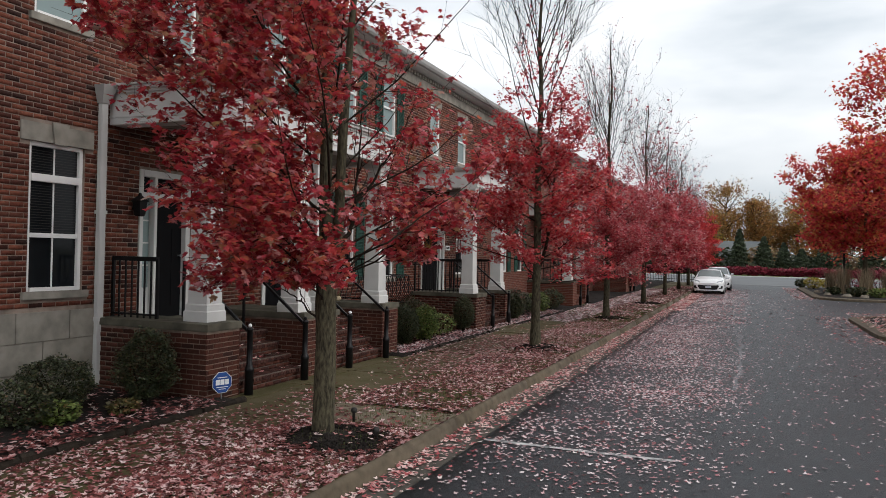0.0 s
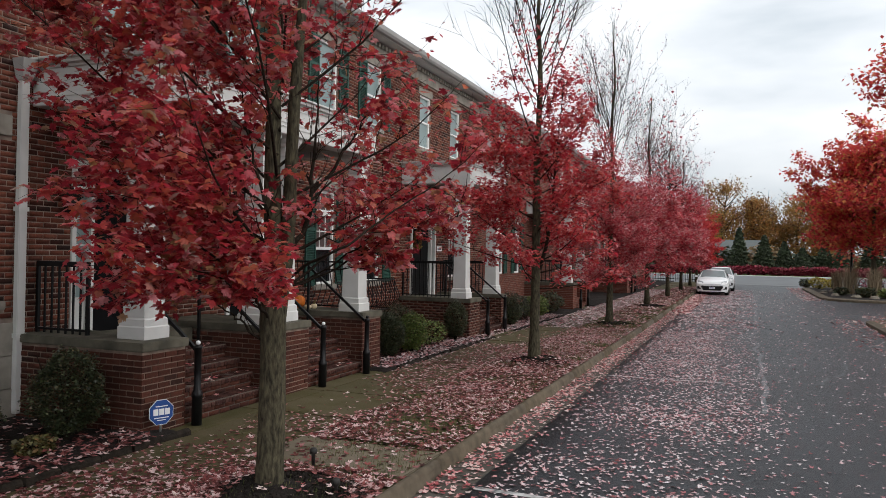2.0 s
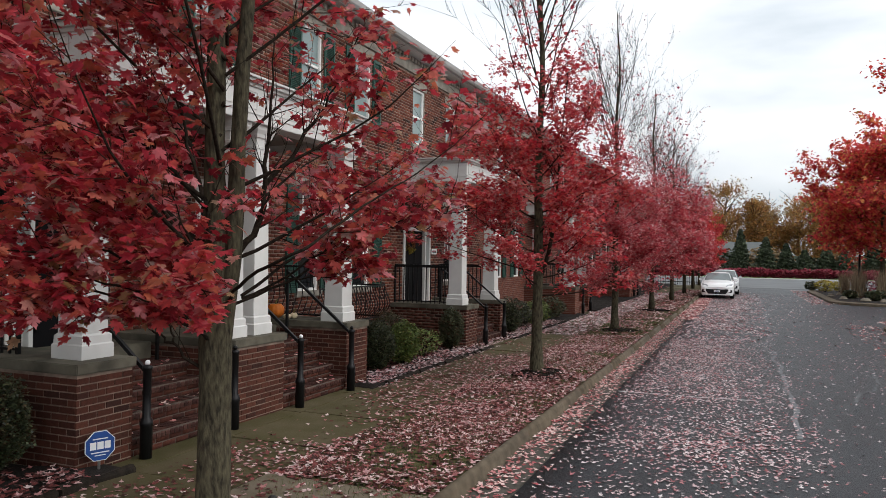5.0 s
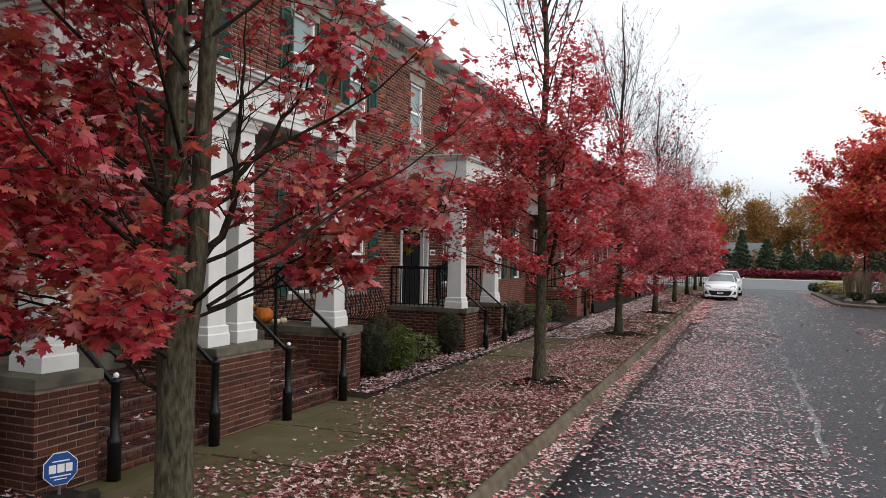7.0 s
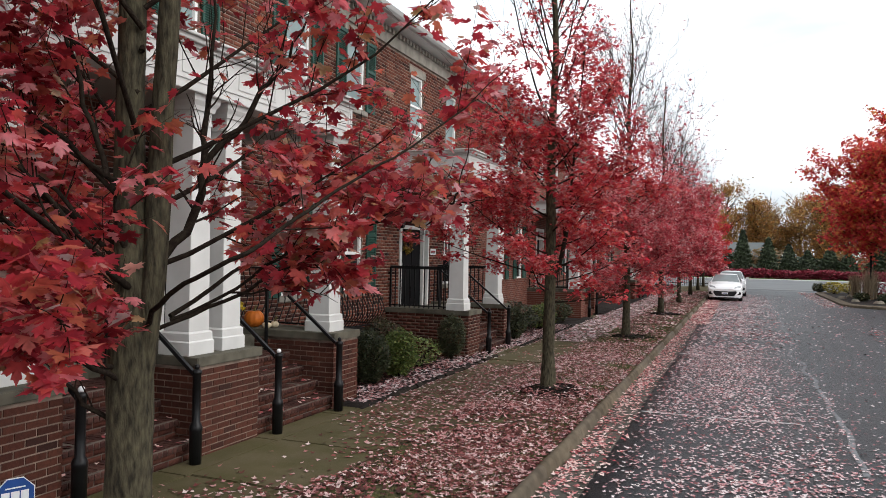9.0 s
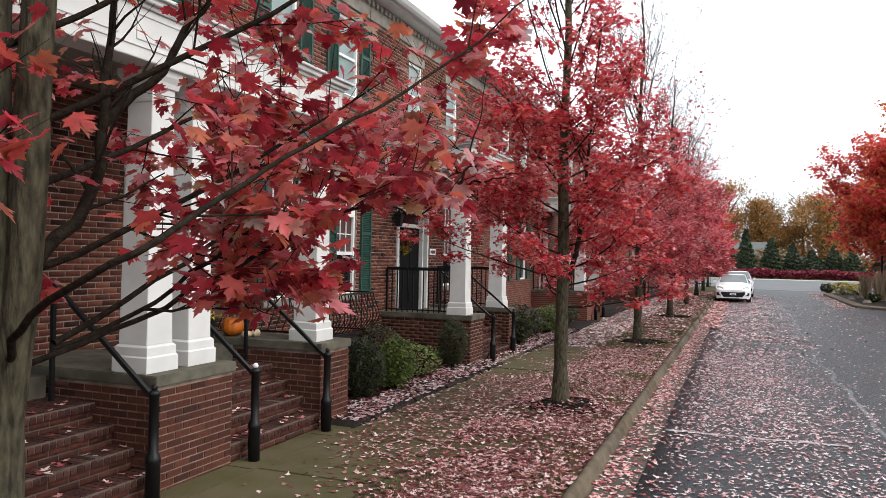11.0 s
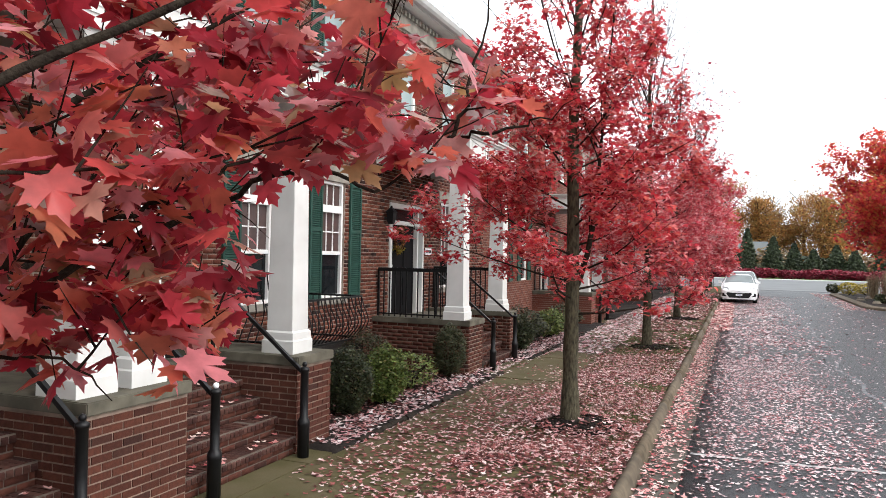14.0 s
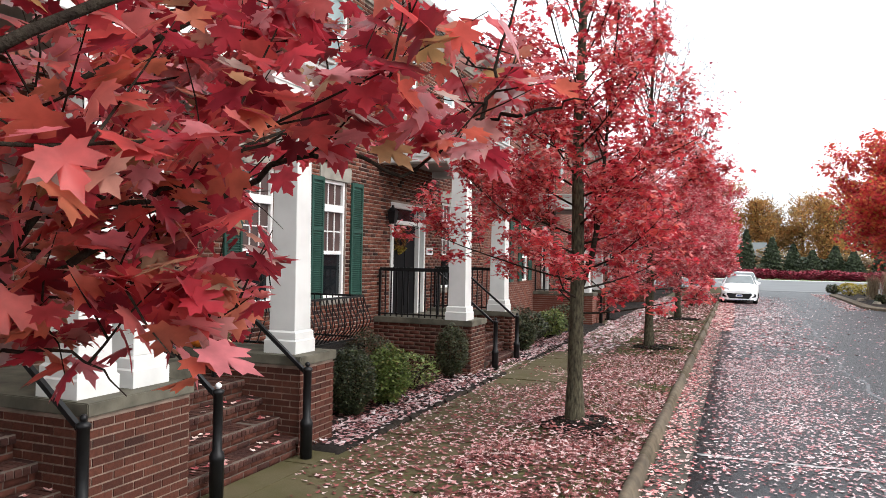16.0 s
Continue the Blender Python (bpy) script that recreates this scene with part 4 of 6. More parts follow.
def house_door(y0, y1, ztop, side, label):
    """A panelled door with one sidelight; side -1: the sidelight is nearer to y0."""
    e = thing("front_door", FX - 0.08, (y0 + y1) / 2, SLAB, label, "door", "house doors", "structure")
    zb = SLAB - 0.12
    X0, X1 = FX - 0.16, FX - 0.06
    sl = 0.30
    d0, d1 = (y0 + sl + 0.06, y1 - 0.10) if side < 0 else (y0 + 0.10, y1 - sl - 0.06)
    s0, s1 = (y0 + 0.07, y0 + sl) if side < 0 else (y1 - sl, y1 - 0.07)
    fr = Geo().box(X0, FX + 0.03, y0, min(d0, s0), zb, ztop).box(X0, FX + 0.03, max(d1, s1), y1, zb, ztop).box(X0, FX + 0.03, min(d1, s1), max(d0, s0), zb, ztop)
    fr.box(X0, FX + 0.029, min(d0, s0), max(d1, s1), ztop - 0.10, ztop)
    fr.box(X0, FX + 0.028, min(d0, s0), max(d1, s1), ztop - 0.42, ztop - 0.34)
    piece(fr, "casing", "white", e, bevel=0.004)
    zt = ztop - 0.42
    piece(Geo().box(X0, X1, d0, d1, zb, zt), "leaf", "door", e)
    pn = Geo()
    w = (d1 - d0) / 2
    for i in range(2):
        for za, zc in ((zb + 0.2, zb + 0.75), (zb + 0.87, zb + 1.42), (zb + 1.52, zt - 0.12)):
            pn.box(X1, X1 + 0.012, d0 + i * w + 0.09, d0 + (i + 1) * w - 0.09, za, zc)
    piece(pn, "panels", "door", e, bevel=0.005)
    piece(Geo().box(X0 + 0.02, X1 - 0.02, s0, s1, zb + 0.5, zt), "sidelight_pane", "blind", e)
    piece(Geo().box(X0, X1 - 0.005, s0, s1, zb, zb + 0.5), "sidelight_panel", "white", e)
    tr = Geo()
    for k in range(1, 4):
        z = zb + 0.5 + (zt - zb - 0.5) * k / 4
        tr.box(X1 - 0.03, X1 - 0.01, s0, s1, z - 0.012, z + 0.012)
    piece(tr, "sidelight_bars", "white", e)
    piece(Geo().box(X0 + 0.02, X1 - 0.02, min(d0, s0), max(d1, s1), ztop - 0.34, ztop - 0.10), "fanlight_pane", "glass", e)
    hy = d1 - 0.07 if side < 0 else d0 + 0.07
    piece(Geo().tube([(X1, hy, zb + 1.0), (X1 + 0.05, hy, zb + 1.0), (X1 + 0.06, hy, zb + 1.0)], [0.012, 0.012, 0.028], 10), "knob", "rim", e, smooth=True)
    return e


house_door(*DOORS[0], -1, "black panelled front door with white casing and sidelight")
house_door(*DOORS[1], 1, "black panelled front door with white casing and sidelight")
house_door(*DOORS[2], 1, "black panelled front door with autumn wreath and white casing")


# ================= trees =================
def branch_path(p, d, length, n, bend, wob, r):
    """A polyline from p in direction d, bending upwards by bend."""
    pts = [Vector(p)]
    d = Vector(d).normalized()
    for i in range(n):
        d = (d + Vector((r.gauss(0, wob), r.gauss(0, wob), bend / n + r.gauss(0, wob * 0.6)))).normalized()
        pts.append(pts[-1] + d * (length / n))
    return pts


def wavy(pts, rnd, per=4, jit=0.007):
    """A smooth curve through the points with a slight natural waver."""
    out = []
    q = [pts[0] * 2 - pts[1]] + pts + [pts[-1] * 2 - pts[-2]]
    for i in range(1, len(q) - 2):
        for k in range(per):
            t = k / per
            a, b, c, d = q[i - 1], q[i], q[i + 1], q[i + 2]
            v = 0.5 * ((2 * b) + (c - a) * t + (2 * a - 5 * b + 4 * c - d) * t * t + (3 * b - a - 3 * c + d) * t ** 3)
            out.append(v + Vector((rnd.gauss(0, jit), rnd.gauss(0, jit), rnd.gauss(0, jit))) * (1 if out else 0))
    out.append(pts[-1])
    return out


def along(pts, t):
    k = min(int(t * (len(pts) - 1)), len(pts) - 2)
    f = t * (len(pts) - 1) - k
    return pts[k].lerp(pts[k + 1], f), (pts[k + 1] - pts[k]).normalized()


def grow(wood, fine, spots, pts, r0, rnd, level, leafy, spread=1.0, twig_n=6, inside=None, loose=0.035):
    """Side branches and twigs along a limb; spots gathers the places for leaves."""
    total = sum((b - a).length for a, b in zip(pts[:-1], pts[1:]))
    n = max(3, int(twig_n * total)) if level == 1 else max(2, int(5 * total))
    for i in range(n):
        t = rnd.uniform(0.18, 1.0) if level == 1 else rnd.uniform(0.25, 1.0)
        p, d = along(pts, t)
        side = d.cross(Vector((rnd.gauss(0, 1), rnd.gauss(0, 1), rnd.gauss(0, 0.6)))).normalized()
        dd = (d * 0.75 + side * spread * rnd.uniform(0.6, 1.1) + Vector((0, 0, 0.12))).normalized()
        L = total * rnd.uniform(0.22, 0.42) * (1.1 - 0.5 * t) if level == 1 else total * rnd.uniform(0.3, 0.55)
        L = max(L, 0.14)
        q = branch_path(p, dd, L, 4, 0.15, 0.10, rnd)
        if inside and not inside(q[-1].x, q[-1].y, q[-1].z):
            continue
        r = max(0.0028 if loose < 0.05 else 0.0042, r0 * (1 - 0.7 * t) * 0.38)
        if level == 1:
            wood.tube(q, [r, r * 0.8, r * 0.62, r * 0.48, r * 0.3], 5, False)
        else:
            fine.tube([q[0], q[2], q[4]], [r, r * 0.6, r * 0.3], 3, False)
        if level < 2:
            grow(wood, fine, spots, q, r, rnd, level + 1, leafy, spread, twig_n, inside, loose)
        for k in range(int(L * leafy * rnd.uniform(0.5, 1.4)) + (1 if leafy else 0)):
            a, _ = along(q, rnd.uniform(0.2, 1.0))
            spots.append((a.x + rnd.gauss(0, loose), a.y + rnd.gauss(0, loose), a.z + rnd.gauss(0, 0.03 + 0.3 * (loose - 0.035))))


def bark_tube(geo, pts, radii, seed, n=30):
    """A trunk with shallow upright furrows, swellings and knots."""
    ps, rs = [], []
    for i in range(len(pts) - 1):
        k = max(2, int((pts[i + 1] - pts[i]).length / 0.05)) if pts[i].z < 4 else 3
        for j in range(k):
            f = j / k
            ps.append(pts[i].lerp(pts[i + 1], f))
            rs.append(radii[i] * (1 - f) + radii[i + 1] * f)
    ps.append(pts[-1])
    rs.append(radii[-1])
    k0 = len(geo.v)
    geo.tube(ps, rs, n, True)
    for i, p in enumerate(ps):
        for j in range(n):
            v = Vector(geo.v[k0 + i * n + j])
            a = 6.2832 * j / n
            f = noise.noise(Vector((math.cos(a) * 4.2, math.sin(a) * 4.2, v.z * 2.2 + seed))) * 0.055
            f += noise.noise(Vector((math.cos(a) * 0.9, math.sin(a) * 0.9, v.z * 2.6 + seed))) * 0.10
            f += noise.noise(Vector((math.cos(a) * 8, math.sin(a) * 8, v.z * 7 + seed))) * 0.03
            geo.v[k0 + i * n + j] = tuple(p + (v - p) * (1 + f))


def street_tree(x, y, seed, height, radius, leafy, size, detail, mat, label, trunk_r=0.115, first=1.35, top_leaf=5.2, keep=1.0, extra=(), stems=(), limbs=26, lean=0.0, ground=0.03, low=0.35, keep_if=None, twig_n=6, crest=0, thin=1.8, loose=0.035, ease=1.0, droop=0.5, share=None):
    rnd = random.Random(seed)
    e = thing("maple_tree", x, y, ground, label, "tree", "street maples")
    fine, spots, limb_geos = Geo(), [], []
    n = 14
    leader = [Vector((x + lean * (i / n) + 0.05 * math.sin(i * 1.3 + seed) * i / n, y + 0.05 * math.cos(i * 1.7 + seed) * i / n, -0.1 + (height + 0.1) * i / n)) for i in range(n + 1)]
    rad = [trunk_r * (1.28 if i == 0 else 1.0) * (1 - 0.93 * (i / n) ** 0.85) + 0.006 for i in range(n + 1)]
    trunk = Geo()
    if stems:
        for pts, ra in stems:
            bark_tube(trunk, [Vector(p) for p in pts], ra, seed)
    else:
        bark_tube(trunk, leader, rad, seed) if y < 20 else trunk.tube(leader, rad, 12, True)
    for k in range(limbs):
        t = (k + 0.5) / limbs
        z = first + (height * 0.93 - first) * t ** (1.1 if low > 0 else 1.4)
        p, _ = along(leader, (z + 0.1) / (height + 0.1))
        a = k * 2.39996 + rnd.uniform(-0.3, 0.3)
        prof = math.sin(math.pi * min(1, 0.22 + 0.78 * t) ** 0.9) * 0.9 + 0.12
        L = (radius(a) if callable(radius) else radius) * prof * rnd.uniform(0.8, 1.15)
        up = low + 1.45 * t
        if keep_if and not keep_if(x + 0.6 * L * math.cos(a), y + 0.6 * L * math.sin(a), z + 0.3 * L):
            continue
        d = Vector((math.cos(a), math.sin(a), up))
        pts = branch_path(p, d, L * math.sqrt(1 + 0.35 * up * up), 6, 0.35, 0.07, rnd)
        r0 = max(0.008, trunk_r * 0.17 * (1 - 0.7 * t))
        wood = Geo()
        limb_geos.append(wood)
        wood.tube(pts, [r0 * (1 - 0.15 * i) for i in range(7)], 6, False)
        zz = pts[-1].z
        lf = leafy * (1.0 if zz < top_leaf + 1 else max(0.0, 1 - (zz - top_leaf - 1) / 2))
        grow(wood, fine, spots, pts, r0, rnd, 1, lf, 1.0, twig_n, keep_if, loose)
    for pts, r0, lf in extra:
        pts = wavy([Vector(p) for p in pts], rnd)
        m = len(pts) - 1
        wood = Geo()
        limb_geos.append(wood)
        wood.tube(pts, [r0 * (1 - 0.85 * i / m) for i in range(m + 1)], 8, False)
        grow(wood, fine, spots, pts, r0, rnd, 1, lf, 0.9, 8, keep_if)
    piece(trunk, "trunk", "bark", e, smooth=True)
    for k in range(crest):
        z = rnd.uniform(0.42, 0.72) * height
        p, _ = along(leader, (z + 0.1) / (height + 0.1))
        a = rnd.uniform(0, 6.283)
        wood = Geo()
        limb_geos.append(wood)
        pts = branch_path(p, (math.cos(a), math.sin(a), rnd.uniform(1.6, 3.2)), (height - z) * rnd.uniform(0.75, 1.0), 6, 0.4, 0.06, rnd)
        wood.tube(pts, [0.014 * (1 - 0.13 * i) for i in range(7)], 5, False)
        grow(wood, fine, spots, pts, 0.012, rnd, 1, leafy * 0.14, 0.6, 4, None, loose)
    for w in limb_geos:
        piece(w, "limb", "twig", e, smooth=True)
    tagged(piece(fine, "twig_growth", "twig", e), kind="stuff")
    sp = np.array(spots)
    g2 = np.random.default_rng(seed)
    if keep_if:
        sp = np.array([s for s in sp if keep_if(*s) and (share is None or rnd.random() < share(*s))])
    if keep < 1:
        sp = sp[g2.uniform(0, 1, len(sp)) < keep]
    pr = np.clip((sp[:, 2] - top_leaf) / thin, 0, 0.95)
    sp = sp[g2.uniform(0, 1, len(sp)) > pr]
    me = leaves_mesh("crown", sp, size * g2.uniform(0.6, 1.2, len(sp)), mat, g2, detail, 0.0, droop, ease)
    c = new("crown", me)
    c.parent = e
    c.matrix_parent_inverse = Matrix.Translation(e.location).inverted()
    tagged(c, "dense red maple leaves", kind="stuff")
    return len(sp)


LEAFY = 22
# the nearest maple: a double stem and long limbs over the walk
stems = [
    ([(-0.90, -0.2, -0.1), (-0.90, -0.2, 0.04), (-0.89, -0.2, 0.3), (-0.885, -0.2, 1.0), (-0.89, -0.2, 1.5), (-0.905, -0.2, 1.95), (-0.925, -0.2, 2.5), (-0.935, -0.2, 3.2), (-0.98, -0.15, 4.6), (-0.95, -0.1, 6.2)], [0.15, 0.125, 0.112, 0.106, 0.106, 0.082, 0.068, 0.060, 0.042, 0.012]),
    ([(-0.87, -0.19, 1.0), (-0.84, -0.18, 1.5), (-0.80, -0.16, 1.95), (-0.785, -0.15, 2.5), (-0.785, -0.12, 3.2), (-0.76, 0.0, 4.6), (-0.70, 0.1, 5.8)], [0.04, 0.060, 0.057, 0.053, 0.048, 0.034, 0.01]),
]
extra = [
    ([(-0.84, -0.18, 1.66), (-0.56, -0.33, 1.86), (-0.15, -0.42, 2.01), (0.0, -0.28, 2.16), (0.14, -0.08, 2.33), (0.31, 0.15, 2.50), (0.53, 0.45, 2.77), (0.70, 0.70, 3.05)], 0.0135, 60),
    ([(-0.84, -0.1, 1.66), (-0.60, 0.12, 1.80), (-0.25, 0.29, 2.03), (-0.17, 0.36, 2.08), (-0.04, 0.47, 2.16), (0.07, 0.48, 2.21), (0.18, 0.52, 2.22), (0.25, 0.58, 2.20), (0.30, 0.68, 2.24), (0.34, 0.74, 2.31)], 0.0105, 27),
    ([(0.34, 0.74, 2.31), (0.37, 0.81, 2.41), (0.40, 0.86, 2.61), (0.42, 0.90, 2.82)], 0.006, 12),
    ([(0.34, 0.74, 2.31), (0.45, 0.76, 2.33), (0.55, 0.77, 2.36), (0.64, 0.77, 2.40)], 0.0055, 9),
    ([(-0.84, 0.0, 1.70), (-0.62, 0.25, 1.86), (-0.28, 0.18, 2.06), (-0.26, 0.27, 2.11), (-0.18, 0.43, 2.15), (-0.08, 0.55, 2.25), (0.01, 0.66, 2.32), (0.06, 0.77, 2.46)], 0.0095, 32),
    ([(-0.81, -0.15, 1.95), (-0.74, 0.04, 2.21), (-0.73, 0.09, 2.49), (-0.72, 0.10, 2.80), (-0.69, 0.09, 3.14), (-0.67, 0.08, 3.53)], 0.026, 9),
    ([(-0.73, 0.09, 2.49), (-0.60, 0.22, 2.70), (-0.53, 0.29, 2.91), (-0.46, 0.36, 3.02), (-0.34, 0.41, 3.29), (-0.24, 0.49, 3.57)], 0.018, 9),
    ([(-0.90, -0.20, 1.92), (-0.88, -0.32, 2.20), (-0.87, -0.42, 2.44), (-0.89, -0.54, 2.76), (-0.89, -0.65, 3.09), (-0.86, -0.72, 3.30)], 0.02, 30),
    ([(-0.93, -0.3, 1.80), (-0.96, -1.04, 2.26), (-1.10, -1.40, 2.32), (-1.21, -1.69, 2.35)], 0.012, 52),
    ([(-0.93, -0.3, 1.62), (-0.91, -1.13, 2.01), (-1.01, -1.51, 2.00), (-1.14, -1.81, 2.02)], 0.011, 46),
    ([(-0.95, -0.25, 1.95), (-1.06, -0.89, 2.53), (-1.28, -1.29, 2.70), (-1.41, -1.61, 2.79)], 0.013, 46),
    ([(-0.95, -0.25, 2.0), (-1.3, -0.4, 2.4), (-1.7, -0.5, 2.65), (-2.0, -0.5, 2.8)], 0.013, 38),
    ([(-0.95, -0.25, 2.3), (-1.1, -0.7, 2.7), (-1.25, -1.1, 2.9), (-1.4, -1.4, 3.0)], 0.013, 36),
    ([(-0.84, 0.0, 1.72), (-0.8, 0.6, 2.0), (-0.75, 1.2, 2.3), (-0.7, 1.9, 2.6), (-0.6, 2.5, 3.0)], 0.013, 18),
    ([(-1.0, -0.3, 1.80), (-1.15, -0.6, 2.05), (-1.3, -1.0, 2.4), (-1.4, -1.5, 2.9)], 0.012, 34),
    ([(-0.95, -0.35, 1.60), (-0.9, -0.75, 1.74), (-0.85, -1.2, 1.84), (-0.8, -1.6, 1.86)], 0.012, 60),
    ([(-1.0, -0.3, 1.60), (-1.25, -0.65, 1.72), (-1.5, -1.0, 1.82), (-1.8, -1.3, 1.86)], 0.012, 55),
    ([(-0.95, -0.1, 1.65), (-1.3, 0.1, 1.85), (-1.7, 0.25, 2.05), (-2.2, 0.3, 2.3)], 0.012, 34),
    ([(-0.80, -0.35, 1.75), (-0.6, -0.7, 1.9), (-0.45, -1.0, 2.1), (-0.35, -1.3, 2.4)], 0.012, 22),
    ([(-0.88, -0.3, 1.45), (-0.7, -0.7, 1.60), (-0.45, -1.05, 1.75), (-0.15, -1.28, 1.82), (0.0, -1.36, 1.82)], 0.013, 95),
    ([(-0.9, -0.3, 1.5), (-0.8, -0.75, 1.62), (-0.62, -1.15, 1.76), (-0.45, -1.42, 1.78)], 0.012, 95),
    ([(-0.60, 0.15, 1.84), (-0.35, 0.16, 1.86), (-0.12, 0.14, 1.86), (0.06, 0.08, 1.82)], 0.006, 42),
    ([(-0.36, 0.45, 2.0), (-0.18, 0.36, 1.97), (0.0, 0.24, 1.93), (0.12, 0.12, 1.88)], 0.005, 46),
    ([(-0.93, -0.22, 1.20), (-1.0, -0.32, 1.30), (-1.06, -0.42, 1.42), (-1.13, -0.5, 1.50), (-1.3, -0.55, 1.58), (-1.5, -0.6, 1.66)], 0.013, 30),
    ([(-1.06, -0.42, 1.42), (-1.04, -0.46, 1.52), (-1.06, -0.55, 1.62), (-1.0, -0.7, 1.72)], 0.008, 30),
]


def street_side(px, py, pz):
    """The crown hangs low over the walk, lifts towards the north and is thin towards the street."""
    dx, dy = 0.88 - px, py + 0.77
    d = math.hypot(dx, dy)
    b = math.degrees(math.atan2(dx, dy))
    if b < 12 or d < 1.0:
        return False
    if b < 33:
        return pz > 2.06 + 0.115 * d
    if b < 45:
        return pz > 2.02 - 0.02 * d - 0.021 * (b - 33) * d
    if b < 60:
        return pz > 2.0 - 0.17 * d
    if pz < 1.60 and px > -1.3:
        return False
    return px < (0.12 if pz < 2.1 else -0.15 + 0.25 * max(py + 0.6, 0))


def upper(px, py, pz):
    """Share of leaves still on the twigs: the north side has shed its upper leaves."""
    if pz > 2.3 and -0.927 * (px + 0.87) - 0.374 * (py + 0.2) > 2.25 + 0.25 * math.sin(5 * pz + 3 * px):
        return 0.06
    if -1.3 < px < -0.3 and -0.2 < py < 1.1 and pz < 1.98:
        return 0.5
    lim = 2.58 + 0.3 * (py - 0.5) + 0.15 * max(0.0, -1 - px)
    if py < -0.15 or pz < lim:
        return 0.78 if px < -1.0 and pz > 2.55 else 1.0
    if px > -0.25 and pz < 3.3:
        return 0.75
    return 0.27 if pz < 3.5 else 0.40


def wide_west(a):
    return 2.15 + 0.95 * max(0.0, -math.cos(a)) + 0.3 * max(0.0, -math.sin(a))




def lifted(px, py, pz):
    """The second crown lifts outwards like a bowl."""
    d = math.hypot(px + 0.95, py - 8.45)
    rise = 0.12 * d + (0.50 * max(0.0, d - 0.75) if px < -0.95 else 0.15 * max(0.0, d - 1.0))
    return pz > 1.24 + rise and d < 2.35 - 0.42 * max(0.0, pz - 2.3)


counts = []
counts.append(street_tree(-0.87, -0.2, 11, 6.4, wide_west, 52, 0.077, 2, "leaf", "young red maple with a forked trunk on the leaf-strewn verge", 0.105, 1.65, 5.4, 1.0, extra, stems, 42, keep_if=street_side, low=0.2, ease=0.8, droop=0.4, share=upper))
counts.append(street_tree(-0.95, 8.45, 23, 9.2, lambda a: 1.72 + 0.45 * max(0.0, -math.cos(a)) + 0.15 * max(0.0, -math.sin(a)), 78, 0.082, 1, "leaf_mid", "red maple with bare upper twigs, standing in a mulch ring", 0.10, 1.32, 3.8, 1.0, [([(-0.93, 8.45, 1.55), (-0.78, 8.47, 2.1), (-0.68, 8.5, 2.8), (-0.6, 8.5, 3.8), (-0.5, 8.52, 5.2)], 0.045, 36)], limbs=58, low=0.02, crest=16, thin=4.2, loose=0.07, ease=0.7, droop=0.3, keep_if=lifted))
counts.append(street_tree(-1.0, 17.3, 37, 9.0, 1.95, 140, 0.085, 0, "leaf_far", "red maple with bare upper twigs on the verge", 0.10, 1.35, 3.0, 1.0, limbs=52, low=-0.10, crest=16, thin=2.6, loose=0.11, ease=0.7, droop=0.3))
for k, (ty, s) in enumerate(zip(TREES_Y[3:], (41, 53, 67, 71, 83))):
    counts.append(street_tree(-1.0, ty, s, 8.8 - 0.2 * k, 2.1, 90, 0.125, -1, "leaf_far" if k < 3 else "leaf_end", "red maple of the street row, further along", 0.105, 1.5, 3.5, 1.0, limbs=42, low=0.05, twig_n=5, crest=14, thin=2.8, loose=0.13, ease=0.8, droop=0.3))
counts.append(street_tree(8.8, 17.5, 91, 8.4, 3.7, 28, 0.115, -1, "leaf_right", "broad scarlet maple on the far side of the street", 0.16, 2.2, 9.5, 1.0, limbs=30, loose=0.16, ease=0.8))
counts.append(street_tree(9.9, 46.0, 97, 8.7, 4.7, 17, 0.21, -1, "leaf_right", "broad scarlet maple on a planted island", 0.17, 2.0, 9.9, 1.0, limbs=34, low=0.12, twig_n=4, loose=0.2, ease=0.8))
print("leaves", counts)

# mulch rings
for ty in TREES_Y[:4]:
    r = random.Random(int(ty * 10) + 3)
    q = Geo()
    cx, rr = TREE_X + (0.22 if ty < 1 else 0.12), (0.55 if ty < 1 else 0.45)
    for i in range(7):
        for j in range(28):
            a = 6.2832 * j / 28
            d = rr * i / 6 * (1 + 0.45 * noise.noise(Vector((math.cos(a) * 2.2, math.sin(a) * 2.2, ty + 0.5))))
            x, y = cx + d * math.cos(a), ty + d * math.sin(a)
            q.v.append((x, y, lawn_height(x, y) + 0.02 + 0.03 * noise.noise(Vector((x * 9, y * 9, 3))) - (0.05 if i == 6 else 0)))
    q.f = [(i * 28 + j, (i + 1) * 28 + j, (i + 1) * 28 + (j + 1) % 28, i * 28 + (j + 1) % 28) for i in range(6) for j in range(28)]
    wide = 0.50 if ty < 1 else 0.40
    for k in range(1500 if ty < 10 else 250):
        a, d = r.uniform(0, 6.283), 0.14 + wide * math.sqrt(r.random())
        x, y = cx + d * math.cos(a), ty + d * math.sin(a)
        z = lawn_height(x, y) + 0.015
        s, w = r.uniform(0.015, 0.045), r.uniform(0.006, 0.014)
        b = r.uniform(0, 6.283)
        c, t = math.cos(b), math.sin(b)
        q.prism([(x - c * s - t * w, y - t * s + c * w, z), (x - c * s + t * w, y - t * s - c * w, z), (x - c * s, y - t * s, z + 0.02)],
                [(x + c * s - t * w, y + t * s + c * w, z + 0.004), (x + c * s + t * w, y + t * s - c * w, z + 0.004), (x + c * s, y + t * s, z + 0.028)])
    tagged(q.make("mulch_ring", "mulch"), "ring of black bark mulch round a street tree", "mulch", kind="stuff")


